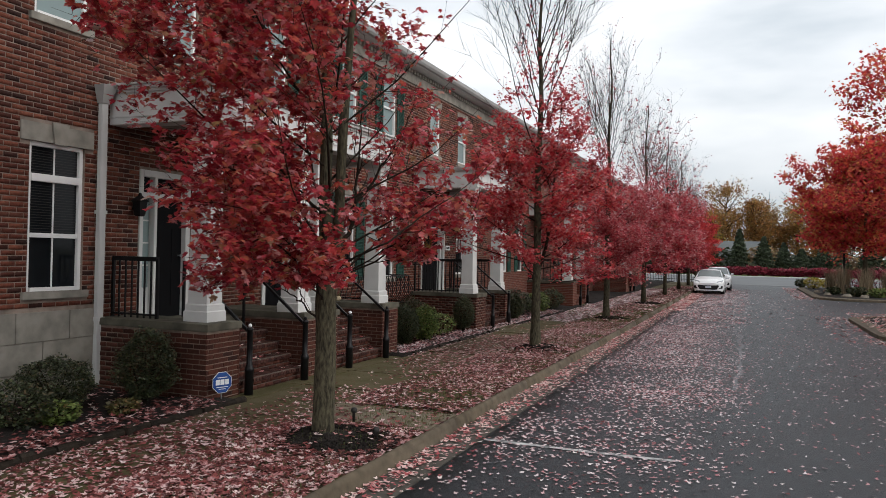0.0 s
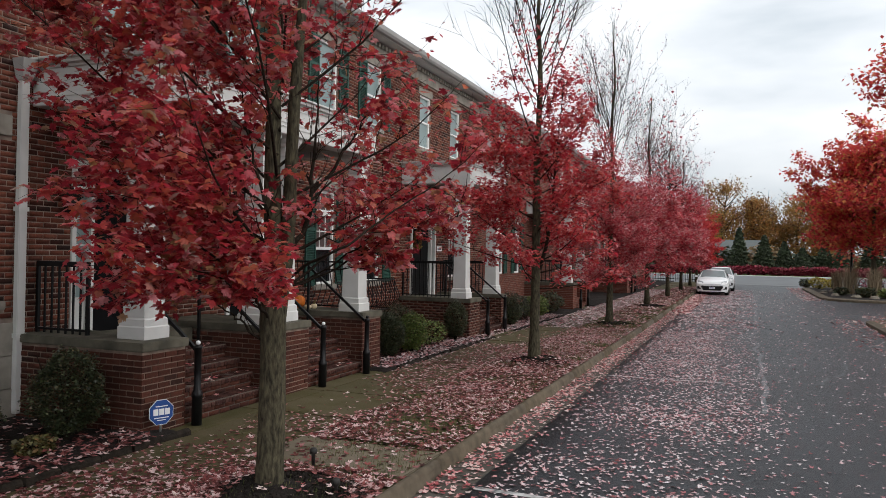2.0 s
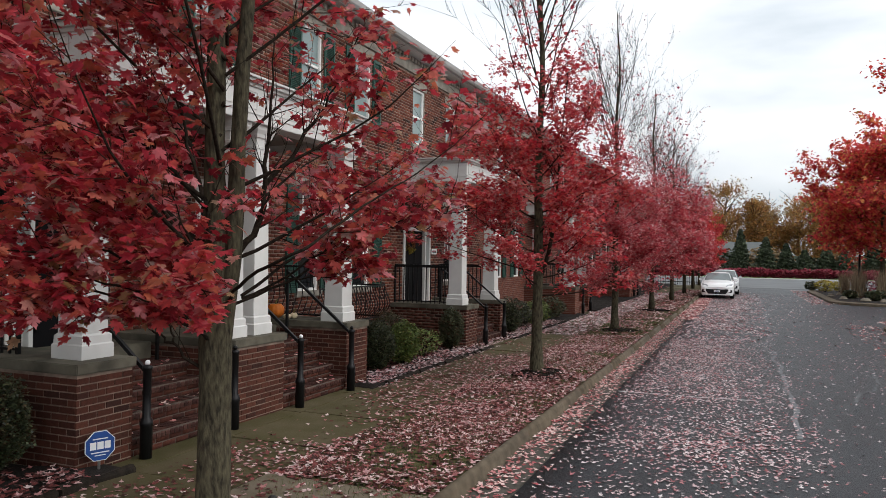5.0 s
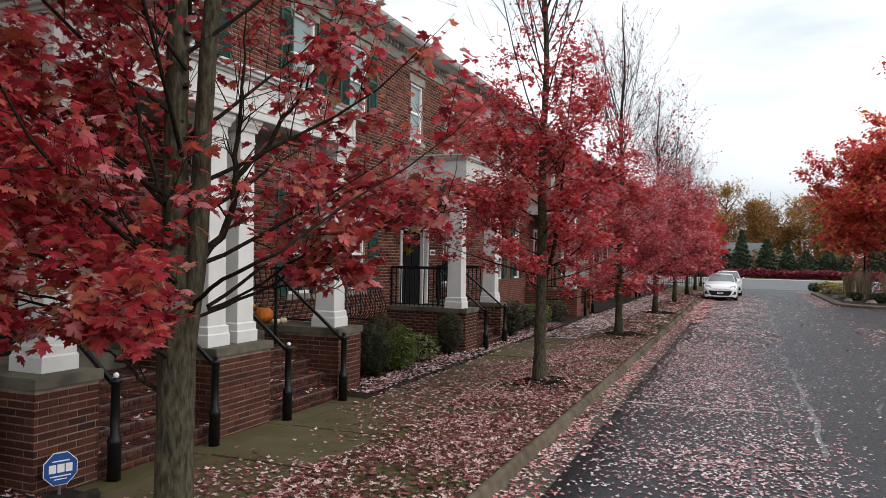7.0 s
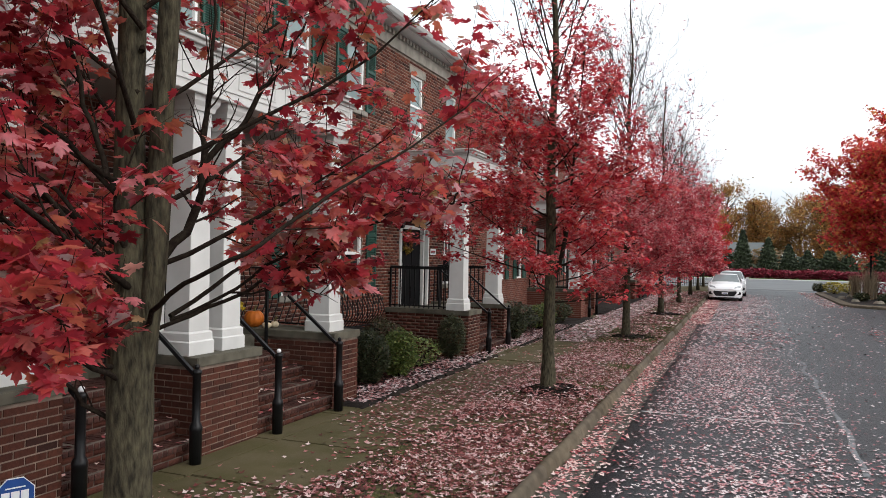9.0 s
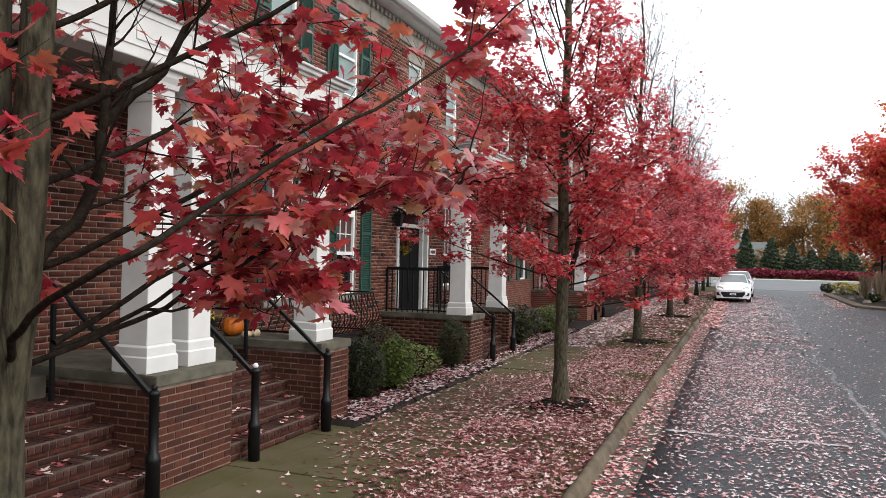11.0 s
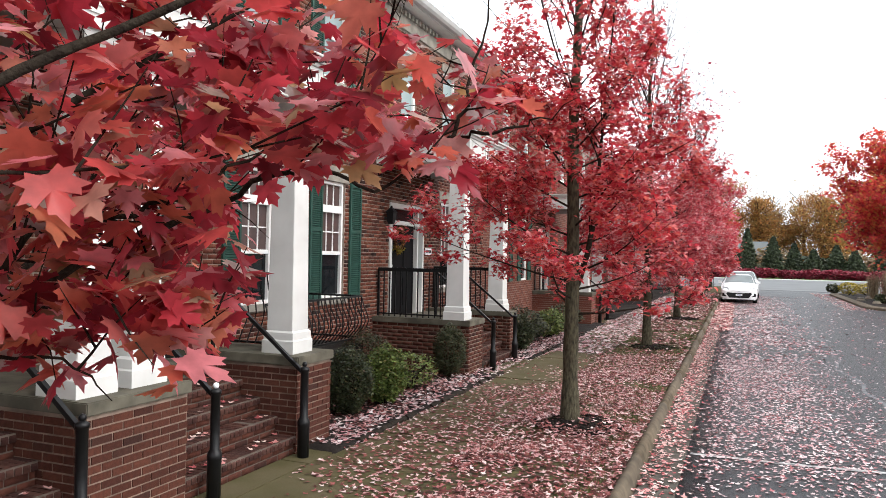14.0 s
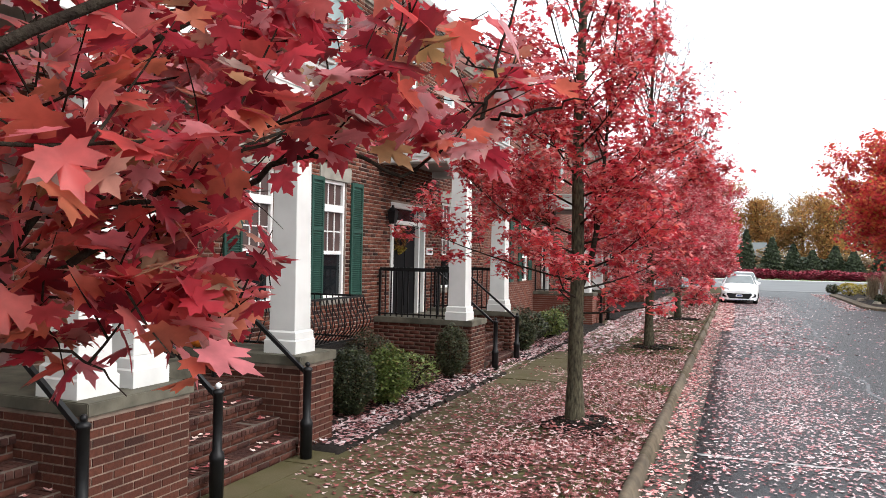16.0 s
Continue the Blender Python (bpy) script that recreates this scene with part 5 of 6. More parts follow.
# ================= fallen leaves =================
def scatter(n, x0, x1, y0, y1, density, height, rg, lift=0.006):
    x, y = rg.uniform(x0, x1, n), rg.uniform(y0, y1, n)
    d = np.array([density(a, b) for a, b in zip(x, y)])
    k = rg.uniform(0, 1, n) < d
    x, y = x[k], y[k]
    z = np.array([height(a, b) for a, b in zip(x, y)])
    return np.stack([x, y, z + lift], -1)


def patch(x, y, s=0.8, seed=0.0):
    return 0.5 + 0.9 * noise.noise(Vector((x * s, y * s, seed)))


rg = np.random.default_rng(101)


def leaf_litter(name, n, box, density, height, size, mat, label, detail, lift=0.006):
    p = scatter(n, *box, density, height, rg, lift)
    me = leaves_mesh(name, p, size * rg.uniform(0.55, 1.15, len(p)), mat, rg, detail, 1.0)
    return tagged(new(name, me), label, "leaves", kind="stuff")


def fade(y, a, b):
    return max(0.0, min(1.0, (b - y) / (b - a)))


def leaf_ground(x, y):
    near = min(math.hypot(x - TREE_X - 0.15, y - t) for t in TREES_Y[:4])
    return lawn_height(x, y) + 0.005 + 0.03 * max(0.0, min(1.0, (0.78 - near) / 0.25))


def verge_density(x, y):
    if 0.7 < y < 1.68:
        return 0.10
    if math.hypot(x + 0.73, y + 0.2) < 0.54:
        return 0.06
    return max(0.10, min(1, patch(x, y, 0.9, 2.0) + 0.05 + 0.45 * fade(y, -0.5, 2.5))) * (0.35 if any(math.hypot(x - TREE_X - 0.1, y - t) < 0.4 for t in TREES_Y[:3]) else 1)


VERGE_LEAVES = "red, brown and pale pink fallen maple leaves lying on the verge"
leaf_litter("verge_leaves", 15000, (-1.75, -0.06, -4, 3), verge_density, leaf_ground, 0.070, "fallen_bed", VERGE_LEAVES, 1, 0.012)
leaf_litter("verge_leaves", 13500, (-1.75, -0.06, 3, 7), verge_density, leaf_ground, 0.072, "fallen_bed", VERGE_LEAVES, 0, 0.012)
leaf_litter("verge_leaves", 30500, (-1.75, -0.06, 7, 16), verge_density, leaf_ground, 0.072, "fallen_verge", VERGE_LEAVES, 0, 0.012)
leaf_litter("verge_leaves", 14000, (-1.75, -0.10, 16, 50), verge_density, lawn_height, 0.10, "fallen_verge", VERGE_LEAVES, -1, 0.012)
leaf_litter("sidewalk_leaves", 19000, (-3.02, -1.75, -4, 16), lambda x, y: max(0.03, min(1, patch(x, y, 0.7, 5.0) + 0.02 + (0.5 * (x + 2.75) if y > 5.2 else 0.9 * (x + 2.25)) + 0.9 * fade(y, -0.2, 1.6) - 0.5 * fade(-y, -11.5, -9.0))) * (0.5 + 0.45 * fade(y, -0.2, 1.6) + 0.35 * fade(-y, -8, -5)), lambda x, y: WALK + 0.004, 0.070, "fallen_verge", "fallen leaves on the sidewalk", 0)
leaf_litter("sidewalk_leaves", 9000, (-3.1, -1.75, 16, 45), lambda x, y: 0.75, lambda x, y: WALK + 0.004, 0.10, "fallen_road", "fallen leaves on the sidewalk", -1)
leaf_litter("bed_leaves", 19000, (-5.2, -3.1, -4, 20), lambda x, y: (0.75 if y > 1 else 0.30) if not (0.9 < y < 6.7 or 11.6 < y < 15) else 0, bed_height, 0.082, "fallen_bed", "pale fallen leaves on dark mulch", 0, 0.012)
leaf_litter("bed_leaves", 3600, (-3.55, -2.93, 6.35, 20), lambda x, y: 0.55, lambda x, y: -0.028 if x < -2.99 else WALK, 0.082, "fallen_road", "pale fallen leaves drifted along the bed edging", 0, 0.012)
leaf_litter("bed_leaves", 1000, (-3.55, -2.93, -4, 0.85), lambda x, y: 0.85, lambda x, y: -0.015 if x < -2.97 else WALK, 0.072, "fallen_bed", "pale fallen leaves drifted along the bed edging", 1, 0.012)
leaf_litter("gutter_leaves", 9500, (0.10, 0.62, -5, 24), lambda x, y: max(0.12, min(1, 1.15 - 2.6 * (x - 0.12))) * (0.75 + 0.35 * patch(x, y, 0.7, 8)), lambda x, y: ROAD + 0.012, 0.070, "fallen", "drift of pink leaves along the kerb", 0, 0.012)
leaf_litter("gutter_leaves", 8000, (0.10, 0.8, 24, 60), lambda x, y: 0.8, lambda x, y: ROAD + 0.012, 0.10, "fallen", "drift of pink leaves along the kerb", -1, 0.012)


leaf_litter("verge_leaves", 5000, (-1.75, -0.06, -14, -4), lambda x, y: 0.8, leaf_ground, 0.085, "fallen_bed", VERGE_LEAVES, -1, 0.012)
leaf_litter("sidewalk_leaves", 3500, (-3.02, -1.75, -14, -4), lambda x, y: 0.7, lambda x, y: WALK + 0.004, 0.085, "fallen_bed", "fallen leaves on the sidewalk", -1)
leaf_litter("bed_leaves", 4000, (-5.2, -3.1, -14, -4), lambda x, y: 0.7, bed_height, 0.085, "fallen_bed", "pale fallen leaves on dark mulch", -1, 0.012)
leaf_litter("gutter_leaves", 2200, (0.10, 0.62, -14, -5), lambda x, y: 0.7, lambda x, y: ROAD + 0.012, 0.085, "fallen", "drift of pink leaves along the kerb", -1, 0.012)


def road_density(x, y):
    if x < 0.75:
        d = 0.7
    else:
        d = max(0.0, min(1.0, (3.5 - x) / 1.7))
    d *= (0.30 + 0.9 * patch(x, y, 0.5, 11)) * (0.40 + 0.60 * min(1, max(0, (y - 0.5) / 5)))
    return max(0.05 if x < 7 else 0.02, min(1, d))


leaf_litter("road_leaves", 72000, (0.6, 6.5, -4, 17), road_density, road_height, 0.060, "fallen_road", "pale pink leaves scattered over the asphalt", 0, 0.008)
leaf_litter("road_leaves", 34000, (0.6, 6.5, 17, 50), road_density, road_height, 0.085, "fallen_road", "pale pink leaves scattered over the asphalt", -1, 0.008)
leaf_litter("road_leaves", 12000, (0.6, 6.5, -14, -4), road_density, road_height, 0.07, "fallen_road", "pale pink leaves scattered over the asphalt", -1, 0.008)
leaf_litter("road_leaves", 2200, (6.5, 16, -14, 40), lambda x, y: 0.6 if not (14 < y < 26 or y > 37) else 0, road_height, 0.08, "fallen_road", "few pale leaves scattered over the asphalt", -1, 0.008)
for (y0, y1) in ((1.66, 3.25), (4.37, 6.02)):
    pts = []
    for k in range(60):
        s = int(rg.integers(0, 4))
        pts.append((-3.36 - 0.23 * s - rg.uniform(0.0, 0.2), rg.uniform(y0, y1), (0.11, 0.30, 0.48, 0.66)[s] + 0.008))
    me = leaves_mesh("step_leaves", np.array(pts), 0.08 * rg.uniform(0.6, 1.1, len(pts)), "fallen", rg, 1, 1.0)
    tagged(new("step_leaves", me), "few fallen leaves on the brick steps", "leaves", kind="stuff")

# thin grass on the verge
pts = scatter(38000, -1.7, -0.14, -3, 22, lambda x, y: min(1, max(0, patch(x, y, 0.6, 21) - 0.25) + (0.55 if x > -0.5 else 0)), lawn_height, rg, 0.0)
n = len(pts)
h, a, w = rg.uniform(0.03, 0.075, n), rg.uniform(0, 6.28, n), 0.0035
V = np.zeros((n, 3, 3))
V[:, 0] = pts + np.stack([-np.cos(a) * w, -np.sin(a) * w, np.zeros(n)], -1)
V[:, 1] = pts + np.stack([np.cos(a) * w, np.sin(a) * w, np.zeros(n)], -1)
V[:, 2] = pts + np.stack([rg.normal(0, 0.02, n), rg.normal(0, 0.02, n), h], -1)
tagged(new("grass", array_mesh("grass", V.reshape(-1, 3), np.arange(3 * n), np.full(n, 3), "grass")), "thin green and straw grass among the leaves", "grass", kind="stuff")


# ================= shrubs =================
def shrub(x, y, z, rx, ry, h, n, mat, seed, label, size=0.04, category="shrub", pointed=0.0, group=""):
    rg2 = np.random.default_rng(seed)
    e = thing("shrub", x, y, z, label, category, group)
    r = random.Random(seed)
    q = Geo()
    for k in range(9):
        a = r.uniform(0, 6.28)
        q.tube([(x, y, z - 0.05), (x + rx * 0.35 * math.cos(a), y + ry * 0.35 * math.sin(a), z + h * 0.45), (x + rx * 0.7 * math.cos(a), y + ry * 0.7 * math.sin(a), z + h * r.uniform(0.6, 0.9))], [0.014, 0.009, 0.004], 5, False)
    tagged(piece(q, "stem_growth", "twig", e), kind="stuff")
    u = rg2.normal(0, 1, (n, 3))
    u /= np.linalg.norm(u, axis=1)[:, None]
    rad = rg2.uniform(0.55, 1.0, n) ** 0.5
    lump = np.array([0.88 + 0.28 * noise.noise(Vector((float(a) * 2.2, float(b) * 2.2, float(c) * 2.2 + seed))) for a, b, c in u])
    zz = 0.5 + 0.5 * u[:, 2] * rad * lump
    taper = 1 - pointed * np.clip(zz, 0, 1)
    P = np.stack([x + rx * u[:, 0] * rad * lump * taper, y + ry * u[:, 1] * rad * lump * taper, z + h * zz], -1)
    me = leaves_mesh("foliage", P, size * rg2.uniform(0.6, 1.3, n), mat, rg2, -1, 0.0, 0.1)
    c = new("foliage", me)
    c.parent = e
    c.matrix_parent_inverse = Matrix.Translation(e.location).inverted()
    tagged(c, "small leaves", kind="stuff")
    return e


shrub(-3.93, 0.47, -0.08, 0.44, 0.40, 1.06, 9000, "bush", 3, "rounded dark green boxwood beside the brick porch", 0.03)
shrub(-4.55, -0.35, -0.08, 0.5, 0.5, 0.72, 7000, "bush", 5, "low dark green clipped shrub in the bed", 0.032)
shrub(-4.2, -1.2, -0.08, 0.5, 0.5, 0.55, 2400, "bush", 6, "low dark green clipped shrub in the bed")
shrub(-3.75, -0.05, -0.08, 0.2, 0.22, 0.20, 500, "bush_dull", 7, "small yellowing plant in the bed", 0.05)
shrub(-3.95, -0.8, -0.08, 0.24, 0.26, 0.3, 700, "bush_light", 7, "small green plant in the bed", 0.05)
shrub(-4.22, 7.45, -0.08, 0.42, 0.40, 0.92, 7000, "bush_brown", 8, "rounded shrub with reddish brown tips by the porch", 0.032)
shrub(-3.74, 7.90, -0.08, 0.36, 0.38, 0.97, 11000, "bush", 19, "dark green rounded shrub by the porch", 0.028)
shrub(-3.62, 8.70, -0.08, 0.36, 0.42, 0.90, 7000, "bush_light", 9, "bright green leafy shrub by the sidewalk", 0.042)
shrub(-4.22, 9.25, -0.08, 0.46, 0.5, 1.04, 10000, "bush_brown", 10, "rounded olive shrub before the brick wall", 0.03)
shrub(-3.85, 10.15, -0.08, 0.45, 0.5, 0.62, 1100, "bush_light", 12, "low green shrub with thin twigs", 0.045)
shrub(-3.62, 11.25, -0.08, 0.31, 0.33, 1.00, 9000, "bush", 14, "upright clipped boxwood at the porch corner", 0.026)
shrub(-3.55, 15.5, -0.08, 0.36, 0.36, 0.90, 5000, "bush", 15, "rounded boxwood beside the porch steps", 0.04)
shrub(-4.0, 17.3, -0.08, 0.7, 0.8, 0.95, 2200, "bush", 16, "dark shrub in the bed further along", 0.06)
shrub(-3.7, 18.9, -0.08, 0.5, 0.7, 0.8, 1600, "bush_light", 17, "yellow green shrub in the bed further along", 0.07)
shrub(-3.8, 21.2, -0.08, 0.6, 0.8, 0.8, 1600, "bush", 18, "dark shrub in the bed further along", 0.07)

# bare stems of a shrub beyond the porch
e = thing("bare_shrub", -3.75, 16.4, -0.08, "bare twiggy shrub in the bed", "shrub")
r = random.Random(77)
q = Geo()
for k in range(26):
    a = r.uniform(0, 6.28)
    q.tube(branch_path((-3.75, 16.4, -0.08), (0.5 * math.cos(a), 0.5 * math.sin(a), 1), r.uniform(0.6, 1.0), 4, 0, 0.12, r), [0.008, 0.007, 0.005, 0.004, 0.002], 4, False)
tagged(piece(q, "stem_growth", "twig", e), kind="stuff")

# edging of half logs along the bed
edge = thing("bed_edging", -3.0, 5, -0.08, "low dark log edging between bed and sidewalk", "edging", kind="structure")
cuts = [-5.0 + 0.42 * k for k in range(15)] + [6.80 + 0.43 * k for k in range(13)] + [15.0 + 0.45 * k for k in range(12)]
for a, b in [(c, c + 0.40) for c in cuts]:
    pr = [(-3.09, -0.2), (-3.085, -0.05), (-3.06, -0.015), (-3.02, -0.01), (-2.985, -0.04), (-2.98, -0.2)]
    w = 0.025 * math.sin(a * 5.7)
    pr = [(x, z - (0.035 + 0.02 * math.sin(a * 3.1) if a > 6 and z > -0.15 else 0)) for x, z in pr]
    piece(Geo().prism([(x + w, a, z + w) for x, z in pr], [(x - w, b, z) for x, z in pr]), "log", "wood_rot", edge, smooth=False)

# yard sign: a blue octagon with a pale rim and plain bars
sg = thing("yard_sign", -3.22, 1.09, -0.1, "small blue octagonal sign with white rim on a stake", "sign")
cx, cy, cz = -3.22, 1.09, 0.18
tilt = Vector((0.93, -0.36, 0)).normalized()
across = Vector((0.36, 0.93, 0)).normalized()


def octa(rad, off):
    return [Vector((cx, cy, cz)) + tilt * off + across * rad * math.cos(math.pi / 8 + k * math.pi / 4) + Vector((0, 0, rad * math.sin(math.pi / 8 + k * math.pi / 4))) for k in range(8)]


piece(Geo().prism(octa(0.150, 0.0), octa(0.150, 0.006)), "rim", "sign_white", sg)
piece(Geo().prism(octa(0.143, 0.0065), octa(0.143, 0.009)), "board", "sign_blue", sg)
piece(Geo().box(cx - 0.012, cx - 0.002, cy - 0.012, cy + 0.012, -0.15, 0.05), "stake", "rim", sg)


def sign_bar(u0, u1, z0, z1, name="mark"):
    o = Vector((cx, cy, cz)) + tilt * 0.0095
    A = [o + across * u + Vector((0, 0, z)) for u, z in ((u0, z0), (u1, z0), (u1, z1), (u0, z1))]
    piece(Geo().prism(A, [p + tilt * 0.002 for p in A]), name, "sign_white", sg)


sign_bar(-0.095, -0.038, -0.03, 0.04)
sign_bar(-0.028, 0.030, -0.03, 0.04)
sign_bar(0.040, 0.095, -0.03, 0.04)
sign_bar(-0.07, 0.07, 0.062, 0.072)
sign_bar(-0.085, 0.085, -0.065, -0.055)
sign_bar(-0.05, 0.05, -0.09, -0.082)

# small posts by the first tree
for x, y, h in ((-0.98, 0.62, 0.14), (-0.35, -0.05, 0.12)):
    e = thing("ground_light", x, y, 0, "short dark ground spike in the leaves", "garden light")
    piece(Geo().lathe(x, y, [(0.016, -0.05), (0.018, h - 0.05), (0.035, h - 0.04), (0.035, h), (0.02, h + 0.012)], 10), "post", "pot", e, smooth=True)


# pumpkin, gourds and potted flowers on the porch
def pumpkin(x, y, z, r, h, mat, name, label, ribs=12):
    e = thing(name, x, y, z, label, "pumpkin")
    q = Geo()
    nz, na = 12, ribs * 4
    for i in range(nz + 1):
        a = math.pi * i / nz
        for j in range(na):
            t = 2 * math.pi * j / na
            rr = r * (math.sin(a) ** 0.8 if 0 < i < nz else 0.05) * (1 - 0.07 * abs(math.cos(t * ribs / 2)) ** 6)
            q.v.append((x + rr * math.cos(t), y + rr * math.sin(t), z + h / 2 - h / 2 * math.cos(a) * (1 - 0.12 * (i > nz - 2))))
    q.f = [(i * na + j, i * na + (j + 1) % na, (i + 1) * na + (j + 1) % na, (i + 1) * na + j) for i in range(nz) for j in range(na)]
    q.f += [tuple(reversed(range(na))), tuple(nz * na + j for j in range(na))]
    piece(q, "body", mat, e, smooth=True)
    piece(Geo().tube([(x, y, z + h * 0.92), (x + 0.01, y, z + h + 0.03), (x + 0.03, y + 0.01, z + h + 0.06)], [0.018, 0.013, 0.015], 7), "stalk", "stem", e)


pumpkin(-4.78, 6.20, SLAB, 0.145, 0.25, "pumpkin", "pumpkin", "large orange pumpkin on the porch slab")
pumpkin(-4.54, 6.17, SLAB, 0.07, 0.085, "gourd", "small_gourd", "small cream gourd beside the pumpkin", 8)
pumpkin(-4.48, 6.28, SLAB, 0.06, 0.10, "gourd", "small_gourd", "small cream gourd beside the pumpkin", 8)
fp = thing("flower_pot", -4.92, 5.82, 0.86, "dark pot of yellow chrysanthemums on the porch", "potted plant")
piece(Geo().lathe(-4.92, 5.82, [(0.09, 0.86), (0.15, 0.86 + 0.32), (0.17, 0.86 + 0.33), (0.17, 0.86 + 0.36), (0.14, 0.86 + 0.36)], 18), "pot", "pot", fp, smooth=True)
u = rg.normal(0, 1, (420, 3))
u /= np.linalg.norm(u, axis=1)[:, None]
u[:, 2] = np.abs(u[:, 2])
c = new("flowers", leaves_mesh("flowers", np.array([-4.92, 5.82, 0.86 + 0.35]) + u * np.array([0.19, 0.19, 0.17]), rg.uniform(0.03, 0.05, 420), "mum", rg, 0, 0.0, 0.0))
c.parent = fp
c.matrix_parent_inverse = Matrix.Translation(fp.location).inverted()

# wreath on the black door
wr = thing("wreath", FX - 0.03, 12.78, 2.35, "autumn wreath of brown and orange leaves on the door", "wreath")
t = rg.uniform(0, 2 * np.pi, 700)
rr = 0.19 + rg.normal(0, 0.03, 700)
P = np.stack([np.full(700, FX - 0.035) + rg.uniform(0, 0.05, 700), 12.78 + rr * np.cos(t), 2.36 + 1.15 * rr * np.sin(t)], -1)
c = new("leaves", leaves_mesh("leaves", P, rg.uniform(0.03, 0.07, 700), "wreath", rg, 0, 0.0, 0.1))
c.parent = wr
c.matrix_parent_inverse = Matrix.Translation(wr.location).inverted()
P = np.stack([np.full(120, FX - 0.0) + rg.uniform(0, 0.03, 120), 12.78 + rg.normal(0, 0.09, 120), 2.14 + rg.normal(0, 0.04, 120)], -1)
c = new("bow", leaves_mesh("bow", P, rg.uniform(0.04, 0.07, 120), "yellow", rg, 0, 0.0, 0.1))
c.parent = wr
c.matrix_parent_inverse = Matrix.Translation(wr.location).inverted()

# house number plate with plain bars, wall lamps
pl = thing("number_plate", FX + 0.02, 14.22, 2.05, "small white plate with dark bars beside the door", "sign")
piece(Geo().box(FX + 0.008, FX + 0.024, 14.06, 14.40, 2.05, 2.19), "board", "sign_white", pl, bevel=0.004)
for k in range(4):
    piece(Geo().box(FX + 0.0245, FX + 0.027, 14.10 + 0.068 * k, 14.15 + 0.068 * k, 2.085, 2.155), "mark", "pot", pl)
for y, z in ((12.08, 2.62), (1.58, 2.4)):
    e = thing("wall_lantern", FX + 0.12, y, z, "black wall lantern beside the door", "wall lamp")
    piece(Geo().square_stack(FX + 0.14, y, [(z, 0.04), (z + 0.03, 0.055), (z + 0.22, 0.075), (z + 0.23, 0.09), (z + 0.31, 0.02), (z + 0.35, 0.012)]), "lantern", "iron", e)
    piece(Geo().tube([(FX + 0.0, y, z + 0.12), (FX + 0.05, y, z + 0.12), (FX + 0.08, y, z + 0.28), (FX + 0.14, y, z + 0.33)], [0.03, 0.012, 0.012, 0.01], 8), "bracket", "iron", e)

# ================= houses further along =================
M["brick_far"] = material("brick_far", (0.24, 0.075, 0.055), 0.9, var=0.3, scale=12, bump=0.2)
n, l = M["brick_far"].node_tree.nodes, M["brick_far"].node_tree.links
tex = n.new("ShaderNodeTexBrick")
sep, comb, geo_n = n.new("ShaderNodeSeparateXYZ"), n.new("ShaderNodeCombineXYZ"), n.new("ShaderNodeNewGeometry")
l.new(geo_n.outputs["Position"], sep.inputs[0])
l.new(sep.outputs["Y"], comb.inputs["X"])
l.new(sep.outputs["Z"], comb.inputs["Y"])
l.new(comb.outputs[0], tex.inputs["Vector"])
tex.inputs["Scale"].default_value, tex.inputs["Brick Width"].default_value, tex.inputs["Row Height"].default_value, tex.inputs["Mortar Size"].default_value = 1.0, BW, BH, 0.005
tex.inputs["Color1"].default_value, tex.inputs["Color2"].default_value, tex.inputs["Mortar"].default_value = (0.085, 0.023, 0.015, 1), (0.15, 0.045, 0.028, 1), (0.20, 0.155, 0.13, 1)
l.new(tex.outputs["Color"], n["Principled BSDF"].inputs["Base Color"])
far_low, far_up, far_holes = [], [], []
for y0 in (19.6, 21.7, 29.0, 31.2, 36.5, 41.0, 48.0, 53.0):
    far_low.append((y0, y0 + 0.76, 1.31, 3.24))
for y0 in (19.6, 21.7, 24.6, 27.0, 29.0, 31.2, 34.0, 36.5, 41.0, 44.5, 48.0, 53.0):
    far_up.append((y0, y0 + 0.76, 4.9, 6.3))
far_holes = far_low + far_up + [(24.3, 25.4, SLAB - 0.12, 3.12), (38.6, 39.7, SLAB - 0.12, 3.12)]
wall_solid("wall_front_far", 18.0, 62.0, -0.3, 6.95, far_holes, "red brick house fronts further along the row", "brick_far")
tagged(Geo().box(FX - 0.01, FX + 0.05, 18, 62, 6.52, 6.90).make("frieze", "stone"), "pale stone band under the eaves", "frieze", kind="structure")
for w in far_low:
    window(w, "transom")
    shutter(w[0] - 0.40, w[0] - 0.03, w[2], w[3])
    shutter(w[1] + 0.03, w[1] + 0.40, w[2], w[3])
for w in far_up:
    window(w, "sash")
for w in far_low + far_up:
    tagged(Geo().box(FX - 0.02, FX + 0.02, w[0] - 0.12, w[1] + 0.12, w[3], w[3] + 0.22).make("lintel", "stone"), "pale cut stone lintel over a window", "lintel", kind="structure")
house_door(24.3, 25.4, 3.12, 1, "black panelled front door with white casing and sidelight")
house_door(38.6, 39.7, 3.12, 1, "black panelled front door with white casing and sidelight")
